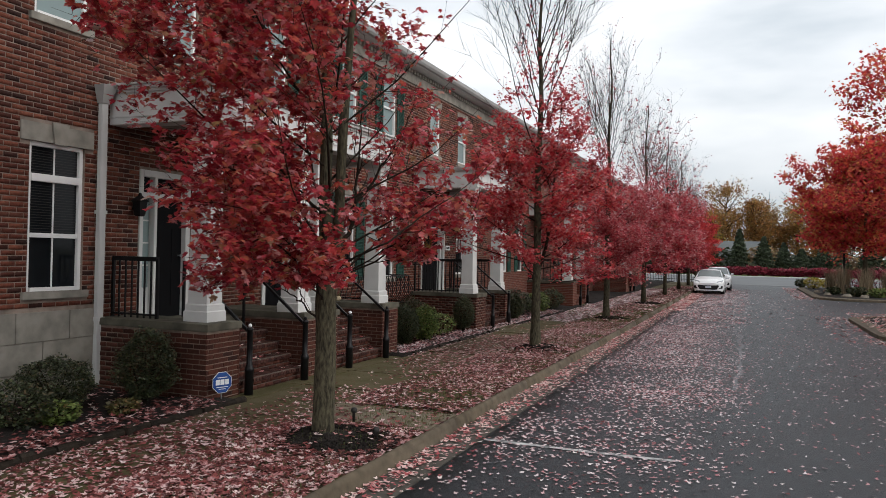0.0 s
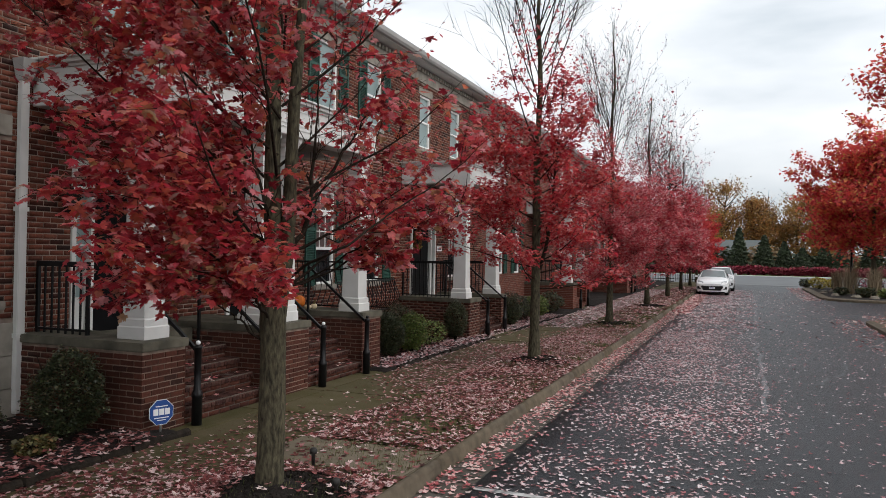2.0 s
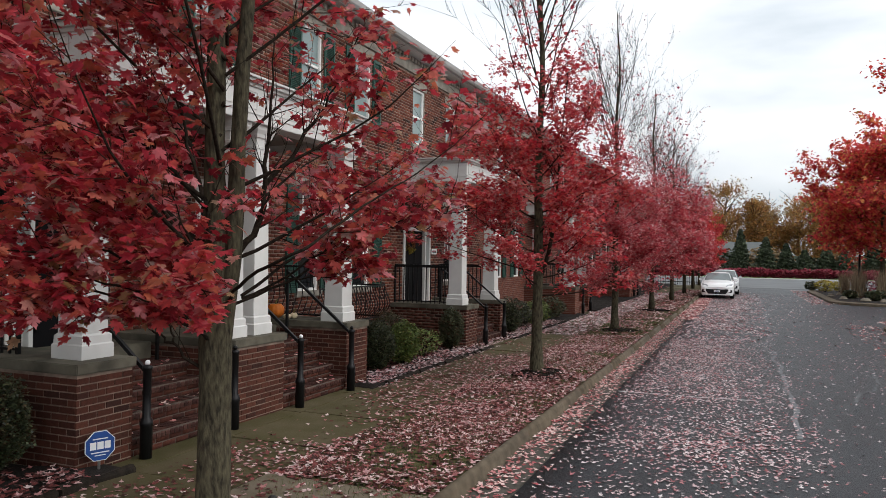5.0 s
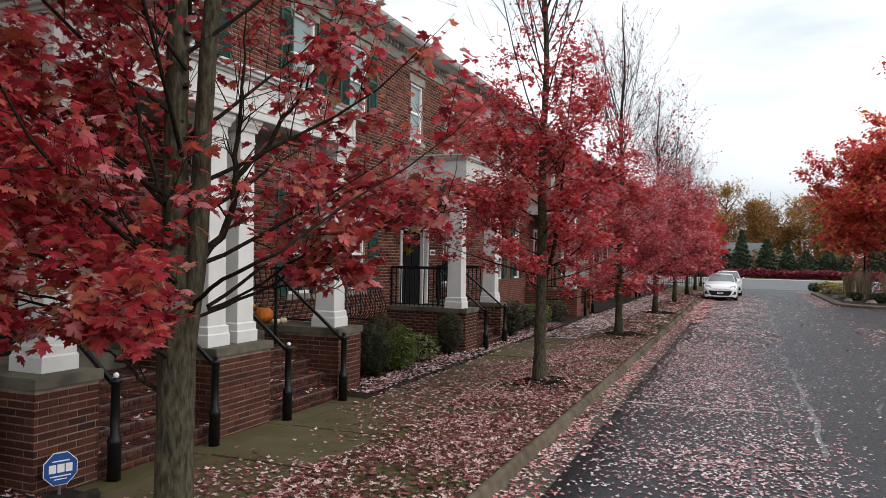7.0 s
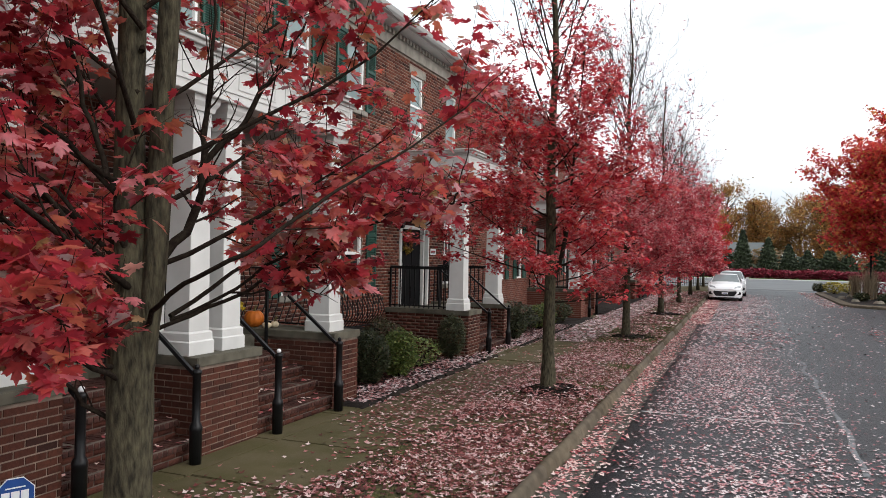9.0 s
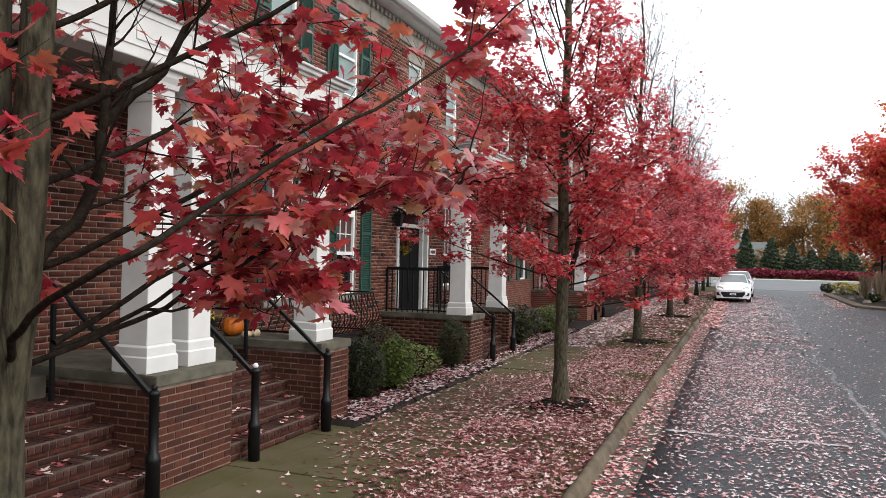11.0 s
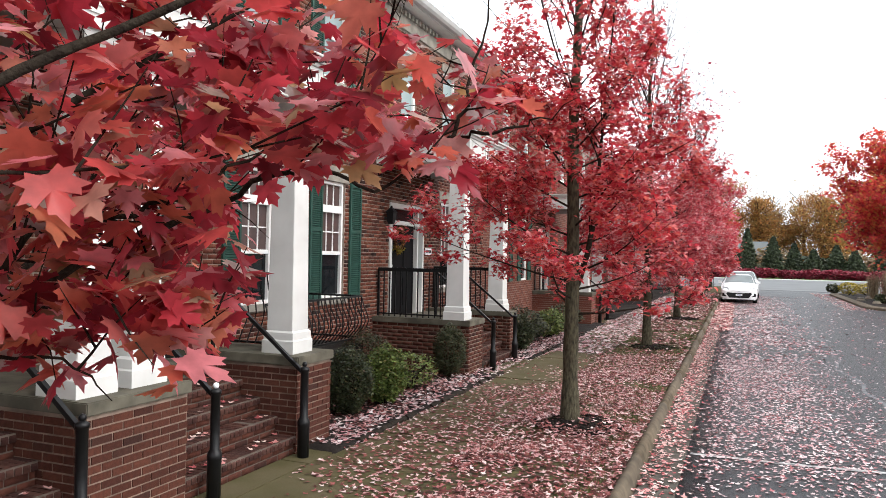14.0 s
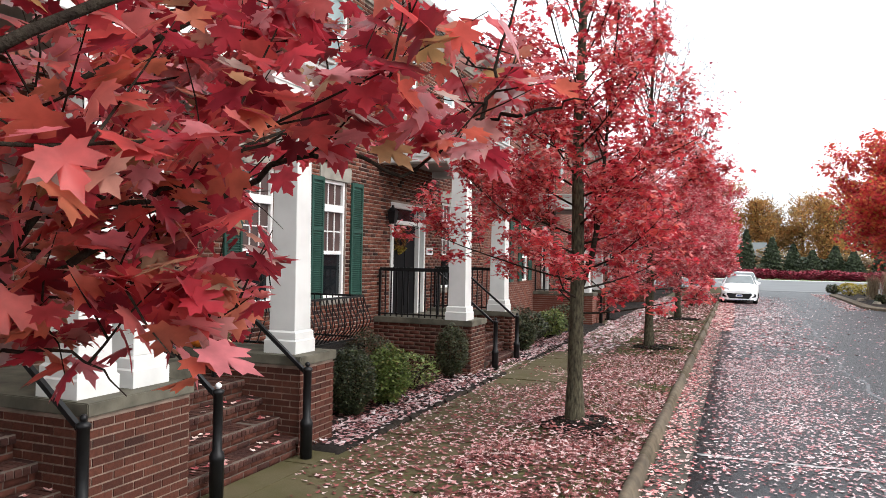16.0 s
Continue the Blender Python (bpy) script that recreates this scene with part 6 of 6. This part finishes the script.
for oy in (23.2, 37.5):
    for a, b in ((0, 0.8), (2.5, 3.3)):
        e = thing("porch_pier", -4.3, oy + a + 0.4, -0.2, "red brick porch pier under a stone slab", "porch wall")
        piece(Geo().box(FX + 0.004, -3.37, oy + a + 0.03, oy + b - 0.03, -0.2, TOPZ), "core", "brick_far", e)
        slab(oy + a, oy + b, SLAB)
    e = thing("porch_steps", -3.8, oy + 1.65, WALK, "flight of brick steps to a house further along", "steps")
    for k, z in enumerate((0.11, 0.30, 0.48, 0.66, 0.83)):
        piece(Geo().box(FX + 0.006, -3.36 - 0.23 * k, oy + 0.805, oy + 2.495, z - 0.19 if k else -0.2, z), "step", "brick_far", e)
    for cy in (oy + 0.4, oy + 2.9):
        column(-3.70, cy, SLAB, 3.63)
    entablature(oy + 0.1, oy + 3.2, 3.63, 4.1)
    for ny in (oy + 0.9, oy + 2.4):
        newel(-3.24, ny, WALK, 0.9, "black")
        handrail(-3.24, ny, 0.80, -4.42, 1.74, 0.66)
    guard((FX + 0.05, oy + 0.15), (-3.88, oy + 0.15), SLAB, 1.78, 0, "black iron porch guard with straight balusters", 0.14)


# ================= cars =================
def car(x, y, label):
    """A hatchback facing -y: a lofted body, glass, lamps, grille and wheels."""
    e = thing("parked_car", x, y, ROAD, label, "car", "parked cars")
    z = ROAD
    L = 4.45
    # sections along the length: (distance from the nose, half width low, half width belt, belt height, roof height, half width roof)
    secs = [(0.0, 0.58, 0.62, 0.62, 0.67, 0.52), (0.10, 0.80, 0.82, 0.70, 0.78, 0.66), (0.42, 0.87, 0.88, 0.80, 0.90, 0.72), (1.05, 0.88, 0.88, 0.90, 1.00, 0.74),
            (1.35, 0.875, 0.875, 0.92, 1.04, 0.72), (2.0, 0.875, 0.875, 0.95, 1.40, 0.60), (2.5, 0.875, 0.875, 0.96, 1.455, 0.585), (3.3, 0.875, 0.875, 0.98, 1.43, 0.57), (3.95, 0.86, 0.86, 0.98, 1.25, 0.56), (4.3, 0.82, 0.83, 0.95, 1.02, 0.60), (L, 0.72, 0.72, 0.80, 0.84, 0.60)]
    q = Geo()
    for d, a, b, zb, zr, c in secs:
        ring = [(-a * 0.94, 0.20), (-a, 0.34), (-b, zb * 0.72), (-b * 0.985, zb), (-c, zr - 0.02), (-c * 0.6, zr + 0.012), (c * 0.6, zr + 0.012), (c, zr - 0.02), (b * 0.985, zb), (b, zb * 0.72), (a, 0.34), (a * 0.94, 0.20)]
        q.v += [(x + u, y + d, z + h) for u, h in ring]
    m = 12
    q.f = [(i * m + j, i * m + (j + 1) % m, (i + 1) * m + (j + 1) % m, (i + 1) * m + j) for i in range(len(secs) - 1) for j in range(m)]
    q.f += [tuple(range(m)), tuple(reversed([(len(secs) - 1) * m + j for j in range(m)]))]
    piece(q, "body", "car", e, smooth=False)
    ws = Geo()
    a, b = [(-0.71, 1.32, 1.00), (0.71, 1.32, 1.00), (0.58, 1.99, 1.395), (-0.58, 1.99, 1.395)], 0.014
    A = [(x + u, y + d - 0.012, z + h + 0.012) for u, d, h in a]
    ws.prism(A, [(p[0], p[1] - 0.012, p[2] + 0.016) for p in A])
    piece(ws, "windscreen", "car_glass", e)
    for s in (-1, 1):
        A = [(x + s * 0.80, y + 1.55, z + 1.0), (x + s * 0.82, y + 3.5, z + 1.03), (x + s * 0.615, y + 3.2, z + 1.38), (x + s * 0.63, y + 2.1, z + 1.37)]
        piece(Geo().prism(A, [(p[0] + s * 0.03, p[1], p[2] + 0.006) for p in A]), "side_glass", "car_glass", e)
        hl = [(x + s * 0.46, y + 0.07, z + 0.69), (x + s * 0.78, y + 0.20, z + 0.73), (x + s * 0.81, y + 0.28, z + 0.86), (x + s * 0.52, y + 0.12, z + 0.80)]
        piece(Geo().prism(hl, [(p[0], p[1] - 0.05, p[2] + 0.01) for p in hl]), "headlight", "lamp_glass", e)
        fl = [(x + s * 0.60, y + 0.02, z + 0.36), (x + s * 0.80, y + 0.10, z + 0.38), (x + s * 0.80, y + 0.10, z + 0.52), (x + s * 0.62, y + 0.03, z + 0.56)]
        piece(Geo().prism(fl, [(p[0], p[1] - 0.02, p[2]) for p in fl]), "fog_lamp_recess", "car_dark", e)
        piece(Geo().prism([(x + s * 0.86, y + 1.5, z + 1.0), (x + s * 1.02, y + 1.52, z + 1.0), (x + s * 1.03, y + 1.52, z + 1.12), (x + s * 0.87, y + 1.5, z + 1.1)],
                          [(x + s * 0.86, y + 1.62, z + 1.0), (x + s * 1.0, y + 1.60, z + 1.02), (x + s * 1.0, y + 1.60, z + 1.1), (x + s * 0.87, y + 1.62, z + 1.1)]), "wing_mirror", "car", e)
        for d in (0.88, 3.55):
            w = piece(Geo().tube([(x + s * 0.66, y + d, z + 0.31), (x + s * 0.69, y + d, z + 0.31), (x + s * 0.86, y + d, z + 0.31), (x + s * 0.885, y + d, z + 0.31)], [0.29, 0.315, 0.315, 0.29], 22), "wheel", "tyre", e, smooth=True)
            r0 = Geo().tube([(x + s * 0.884, y + d, z + 0.31), (x + s * 0.893, y + d, z + 0.31)], [0.2, 0.19], 18)
            ob = r0.make("rim", "rim")
            ob.parent = w
            ob.matrix_parent_inverse = Matrix.Identity(4)
    gr = [(-0.46, 0.30), (0.46, 0.30), (0.60, 0.50), (0.56, 0.57), (0.25, 0.55), (-0.25, 0.55), (-0.56, 0.57), (-0.60, 0.50)]
    piece(Geo().prism([(x + u, y + 0.02, z + h) for u, h in gr], [(x + u, y - 0.015, z + h) for u, h in gr]), "grille", "car_dark", e)
    piece(Geo().box(x - 0.70, x + 0.70, y + 0.0, y + 0.3, z + 0.18, z + 0.235), "lower_lip", "car_dark", e)
    piece(Geo().box(x - 0.155, x + 0.155, y - 0.03, y - 0.016, z + 0.40, z + 0.50), "number_plate", "sign_white", e, "white number plate with a dark bar")
    piece(Geo().box(x - 0.11, x + 0.11, y - 0.033, y - 0.0305, z + 0.43, z + 0.47), "plate_bar", "sign_blue", e)
    piece(Geo().lathe(x, y, [(0.05, z + 0.62), (0.05, z + 0.63)], 14), "badge", "rim", e)
    return e


car(1.02, 40.2, "white hatchback parked at the kerb")
taller = car(1.24, 46.8, "white taller car parked behind the hatchback")
taller.scale = (1.0, 1.0, 1.06)


# ================= the far side of the street and the distance =================
def island(name, pts, label):
    e = thing(name, pts[0][0] + 2, pts[0][1] + 2, ROAD, label, "planted island", kind="structure")
    n = len(pts)
    cx, cy = sum(p[0] for p in pts) / n, sum(p[1] for p in pts) / n

    def inset(k):
        return [(cx + (p[0] - cx) * k, cy + (p[1] - cy) * k) for p in pts]

    o, i1, i2 = pts, inset(0.985), inset(0.955)
    q = Geo()
    k = 0
    for ring, z in ((o, -0.3), (o, -0.02), (i1, 0.01), (i2, 0.01), (i2, -0.3)):
        q.v += [(p[0], p[1], z) for p in ring]
    q.f = [(r * n + j, r * n + (j + 1) % n, (r + 1) * n + (j + 1) % n, (r + 1) * n + j) for r in range(4) for j in range(n)]
    piece(q, "kerb_ring", "kerb", e)
    b = Geo()
    b.v = [(p[0], p[1], -0.02) for p in i2] + [(cx, cy, 0.12)]
    b.f = [(j, (j + 1) % n, n) for j in range(n)]
    piece(b, "bed", "mulch", e)
    return e


def rounded(x0, y0, x1, y1, r):
    out = []
    for cx, cy, a0 in ((x0 + r, y0 + r, 180), (x1 - r, y0 + r, 270), (x1 - r, y1 - r, 0), (x0 + r, y1 - r, 90)):
        for k in range(7):
            a = radians(a0 + 15 * k)
            out.append((cx + r * math.cos(a), cy + r * math.sin(a)))
    return out


island("planted_island", rounded(6.6, 38.2, 26, 57, 2.2), "kerbed island with mulch, shrubs and grasses")
island("planted_island", rounded(6.5, 15.0, 26, 24.5, 1.6), "kerbed island with mulch and fallen leaves")
leaf_litter("island_leaves", 2600, (5.4, 9.5, 14.5, 25), lambda x, y: 0.8 if x > 6.3 else 0.35, lambda x, y: 0.05 if x > 6.6 else ROAD + 0.01, 0.12, "fallen", "red leaves drifted at the island kerb", 0)
leaf_litter("island_leaves", 1500, (5.6, 7.0, 38, 57), lambda x, y: 0.7 if x < 6.6 else 0.2, lambda x, y: ROAD + 0.01, 0.13, "fallen", "red leaves drifted at the island kerb", 0)
for k, (x, y, r, h, mat, lab) in enumerate(((7.6, 53.5, 0.7, 0.9, "yellow", "golden yellow shrub on the island"), (8.6, 54.5, 0.7, 0.8, "yellow", "golden yellow shrub on the island"), (6.9, 55.5, 0.5, 0.7, "bush", "dark low shrub on the island"),
                                   (8.0, 44.0, 0.45, 0.5, "bush", "dark low shrub on the island"), (9.0, 42.0, 0.6, 0.6, "bush", "dark low shrub on the island"), (10.0, 41.3, 0.6, 0.6, "bush_light", "green low shrub on the island"),
                                   (9.6, 50.0, 1.1, 1.5, "redhedge", "dark red barberry on the island"), (11.5, 52.0, 1.3, 1.8, "redhedge", "dark red barberry on the island"))):
    shrub(x, y, 0.0, r, r, h, 900, mat, 200 + k, lab, 0.11)
for k, (x, y, s) in enumerate(((7.6, 43.2, 0.22), (8.4, 41.0, 0.28), (7.3, 46.5, 0.24), (9.2, 40.4, 0.26), (8.0, 48.8, 0.22))):
    q = Geo()
    r = random.Random(k)
    prof = [(s * (0.55 + 0.45 * math.sin(a)) * r.uniform(0.9, 1.1), 0.0 + s * 0.6 * (k2 / 5)) for k2, a in enumerate(np.linspace(1.2, 0.1, 6))]
    q.lathe(x, y, prof, 9)
    tagged(q.make("boulder", "rock"), "tan field boulder on the island", "rock")


def tuft(x, y, h, n, seed):
    r2 = np.random.default_rng(seed)
    e = thing("ornamental_grass", x, y, 0, "tall dry straw coloured ornamental grass clump", "grass clump", "dry grasses")
    a, lean = r2.uniform(0, 6.28, n), r2.uniform(0.05, 0.45, n)
    hh = h * r2.uniform(0.6, 1.1, n)
    base = np.stack([x + r2.normal(0, 0.12, n), y + r2.normal(0, 0.12, n), np.zeros(n)], -1)
    mid = base + np.stack([np.cos(a) * lean * hh * 0.35, np.sin(a) * lean * hh * 0.35, hh * 0.6], -1)
    tip = base + np.stack([np.cos(a) * lean * hh, np.sin(a) * lean * hh, hh], -1)
    w = np.stack([-np.sin(a), np.cos(a), np.zeros(n)], -1) * 0.012
    V = np.stack([base - w, base + w, mid + w, mid - w, tip], 1)
    F = []
    for i in range(n):
        F += [5 * i, 5 * i + 1, 5 * i + 2, 5 * i + 3, 5 * i + 3, 5 * i + 2, 5 * i + 4]
    c = new("blades", array_mesh("blades", V.reshape(-1, 3), F, np.tile([4, 3], n), "straw"))
    c.parent = e
    c.matrix_parent_inverse = Matrix.Translation(e.location).inverted()
    tagged(c, kind="stuff")


for k, (x, y, h) in enumerate(((8.6, 46.0, 1.7), (9.0, 47.5, 1.8), (9.7, 44.5, 1.6), (8.3, 49.0, 1.5), (10.2, 46.8, 1.9), (11.0, 45.0, 1.6))):
    tuft(x, y, h, 260, 300 + k)

# street lamp on the island
sl = thing("street_lamp", 8.85, 47.0, 0, "black street lamp post with a lantern head", "street lamp")
piece(Geo().lathe(8.85, 47.0, [(0.16, -0.05), (0.15, 0.5), (0.09, 0.6), (0.065, 0.8), (0.055, 4.2), (0.09, 4.22), (0.05, 4.3)], 12), "post", "iron", sl, smooth=True)
piece(Geo().lathe(8.85, 47.0, [(0.10, 4.3), (0.19, 4.75), (0.23, 4.78), (0.12, 4.98), (0.03, 5.05), (0.02, 5.15)], 8), "lantern", "iron", sl)

# hedge, conifers, roof, woods
for k in range(18):
    x = -14 + 2.6 * k
    shrub(x, 102.5 + 0.3 * math.sin(k), -0.12, 2.1, 1.0, 1.30 + 0.10 * math.sin(k * 2.1), 1100, "redhedge", 400 + k, "crimson burning bush hedge beyond the cross street", 0.26, "hedge", 0.0, "crimson hedge")


def conifer(x, y, h, r, seed):
    r2 = np.random.default_rng(seed)
    e = thing("conifer", x, y, -0.12, "dark green conical spruce beyond the cross street", "tree", "conifers")
    piece(Geo().tube([(x, y, -0.15), (x, y, h)], [0.16, 0.03], 7), "trunk", "bark", e)
    n = 7500
    t = r2.uniform(0, 1, n) ** 0.75
    a = r2.uniform(0, 6.28, n)
    tier = 0.82 + 0.25 * np.sin(t * 60 + a * 3)
    rad = r * (1 - t) ** 0.85 * np.sqrt(r2.uniform(0.25, 1, n)) * tier + 0.05
    P = np.stack([x + rad * np.cos(a), y + rad * np.sin(a), 0.1 + (h - 0.1) * t], -1)
    c = new("needles", leaves_mesh("needles", P, r2.uniform(0.15, 0.32, n), "conifer", r2, -1, 0.0, 0.7))
    c.parent = e
    c.matrix_parent_inverse = Matrix.Translation(e.location).inverted()
    tagged(c, kind="stuff")


for k, (x, h) in enumerate(((2.0, 6.3), (5.15, 5.3), (7.7, 4.5), (-1.6, 4.4), (9.9, 3.7), (12.6, 4.3), (-5.2, 5.0), (14.6, 3.6), (18, 4.8), (21.5, 4.0), (-9, 5.2))):
    conifer(x, 105 + (k % 3), h, 1.75 + 0.2 * (k % 2), 500 + k)
fb = thing("far_building", -2, 120, -0.2, "long low building with a grey metal roof behind the conifers", "building")
piece(Geo().box(-8.0, 4.4, 116, 126, -0.25, 2.5), "wall", "metal_far", fb)
piece(Geo().prism([(-8.6, 115, 2.5), (5.0, 115, 2.5), (5.0, 127, 2.5), (-8.6, 127, 2.5)], [(-8.6, 120, 4.95), (5.0, 120, 4.95), (5.0, 122, 4.95), (-8.6, 122, 4.95)]), "roof", "metal_far", fb)


def wood_tree(x, y, h, r, mat, n, seed, bare):
    r2 = np.random.default_rng(seed)
    rr = random.Random(seed)
    e = thing("woodland_tree", x, y, -0.2, "tall autumn tree in ochre and brown in the distance", "tree", "distant woods")
    q = Geo()
    q.tube([(x, y, -0.3), (x + rr.uniform(-0.4, 0.4), y, h * 0.5), (x + rr.uniform(-0.8, 0.8), y, h * 0.95)], [0.32, 0.2, 0.04], 6, False)
    for k in range(22):
        z = h * rr.uniform(0.25, 0.9)
        a = rr.uniform(0, 6.28)
        q.tube(branch_path((x, y, z), (math.cos(a), math.sin(a), 0.8), r * rr.uniform(0.7, 1.2), 4, 0.3, 0.12, rr), [0.09, 0.07, 0.05, 0.035, 0.015], 4, False)
    piece(q, "trunk", "twig", e)
    cl = [(rr.gauss(0, 0.45) * r, rr.gauss(0, 0.45) * r, h * rr.uniform(0.16, 0.95), rr.uniform(0.25, 0.5) * r) for _ in range(26)]
    P = []
    for cx2, cy2, cz2, cr2 in cl:
        m = int(n / 26)
        P.append(np.array([x + cx2, y + cy2, cz2]) + r2.normal(0, 0.5, (m, 3)) * cr2)
    P = np.concatenate(P)
    c = new("crown", leaves_mesh("crown", P, r2.uniform(0.2, 0.38, len(P)), mat, r2, -1, 0.0, 0.5))
    c.parent = e
    c.matrix_parent_inverse = Matrix.Translation(e.location).inverted()
    tagged(c, kind="stuff")


rr = random.Random(9)
for k in range(22):
    x = -34 + 4.2 * k + rr.uniform(-1, 1)
    h = rr.uniform(13.5, 17.5) - (2.5 if x < -4 else 0)
    wood_tree(0.9 * x, 136 + rr.uniform(-4, 9), 0.93 * h, rr.uniform(3.2, 4.5), ("wood_far", "wood_brown", "wood_far")[k % 3], 10000, 600 + k, 0)
wood_tree(-2.4, 128, 9.0, 2.4, "yellow", 1500, 700, 0)
for k in range(16):
    shrub(-30 + 5 * k, 110 + (k % 3), -0.25, 3.2, 1.6, 3.3 + (k % 4) * 0.4, 700, "wood_brown" if k % 2 else "conifer", 720 + k, "dark undergrowth before the woods", 0.55, "shrub", 0.0, "undergrowth")
# iron fence at the end of the row
fe = thing("iron_fence", -3, 62.5, 0, "black iron picket fence at the end of the row", "fence")
for k in range(32):
    piece(Geo().box(-5.2 + 0.14 * k, -5.17 + 0.14 * k, 62.4, 62.43, -0.05, 1.15), "picket", "iron", fe)
for z in (0.15, 1.0):
    piece(Geo().box(-5.3, -0.7, 62.435, 62.46, z, z + 0.05), "rail", "iron", fe)

# ================= single bricks of the nearest porch and its treads =================
unit = {}


def unit_brick(w, mat):
    key = (round(w, 3), mat)
    if key not in unit:
        q = Geo()
        h, d, b = (BH - J) / 2, 0.008, 0.0025
        q.v = [(-0.01, -w / 2, -h), (-0.01, w / 2, -h), (-0.01, w / 2, h), (-0.01, -w / 2, h), (d, -w / 2 + b, -h + b), (d, w / 2 - b, -h + b), (d, w / 2 - b, h - b), (d, -w / 2 + b, h - b)]
        q.f = [(4, 5, 6, 7), (0, 1, 5, 4), (1, 2, 6, 5), (2, 3, 7, 6), (3, 0, 4, 7)]
        me = bpy.data.meshes.new("brick")
        me.from_pydata(q.v, [], q.f)
        me.materials.append(M[mat])
        unit[key] = me
    return unit[key]


br = random.Random(31)
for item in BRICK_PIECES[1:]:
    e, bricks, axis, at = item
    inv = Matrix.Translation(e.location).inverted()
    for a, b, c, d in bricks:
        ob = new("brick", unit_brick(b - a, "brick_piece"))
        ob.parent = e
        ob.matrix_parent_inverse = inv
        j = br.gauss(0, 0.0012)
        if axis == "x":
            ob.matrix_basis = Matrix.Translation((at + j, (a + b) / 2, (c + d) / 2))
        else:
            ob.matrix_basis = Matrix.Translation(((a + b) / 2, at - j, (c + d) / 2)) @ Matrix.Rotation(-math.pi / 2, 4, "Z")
nose_mesh = {}
for e, x, y0, y1, z, back in NOSE:
    depth = x - back
    n = int((y1 - y0) / BH)
    w = (y1 - y0) / n
    key = (round(depth, 3), round(w, 4))
    if key not in nose_mesh:
        pr = [(-depth, -0.072), (-0.004, -0.072), (0.0, -0.055), (0.0, -0.03), (-0.012, -0.008), (-0.035, 0.0), (-depth, 0.0)]
        q = Geo().prism([(px, -w / 2 + 0.006, pz) for px, pz in pr], [(px, w / 2 - 0.006, pz) for px, pz in pr])
        me = bpy.data.meshes.new("tread_brick")
        me.from_pydata(q.v, [], q.f)
        me.materials.append(M["nosing"])
        nose_mesh[key] = me
    inv = Matrix.Translation(e.location).inverted()
    bed = Geo().box(back, x - 0.008, y0, y1, z - 0.071, z - 0.004)
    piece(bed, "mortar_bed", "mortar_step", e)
    for k in range(n):
        ob = new("tread_brick", nose_mesh[key])
        ob.parent = e
        ob.matrix_parent_inverse = inv
        ob.matrix_basis = Matrix.Translation((x, y0 + w * (k + 0.5), z + br.gauss(0, 0.0015)))
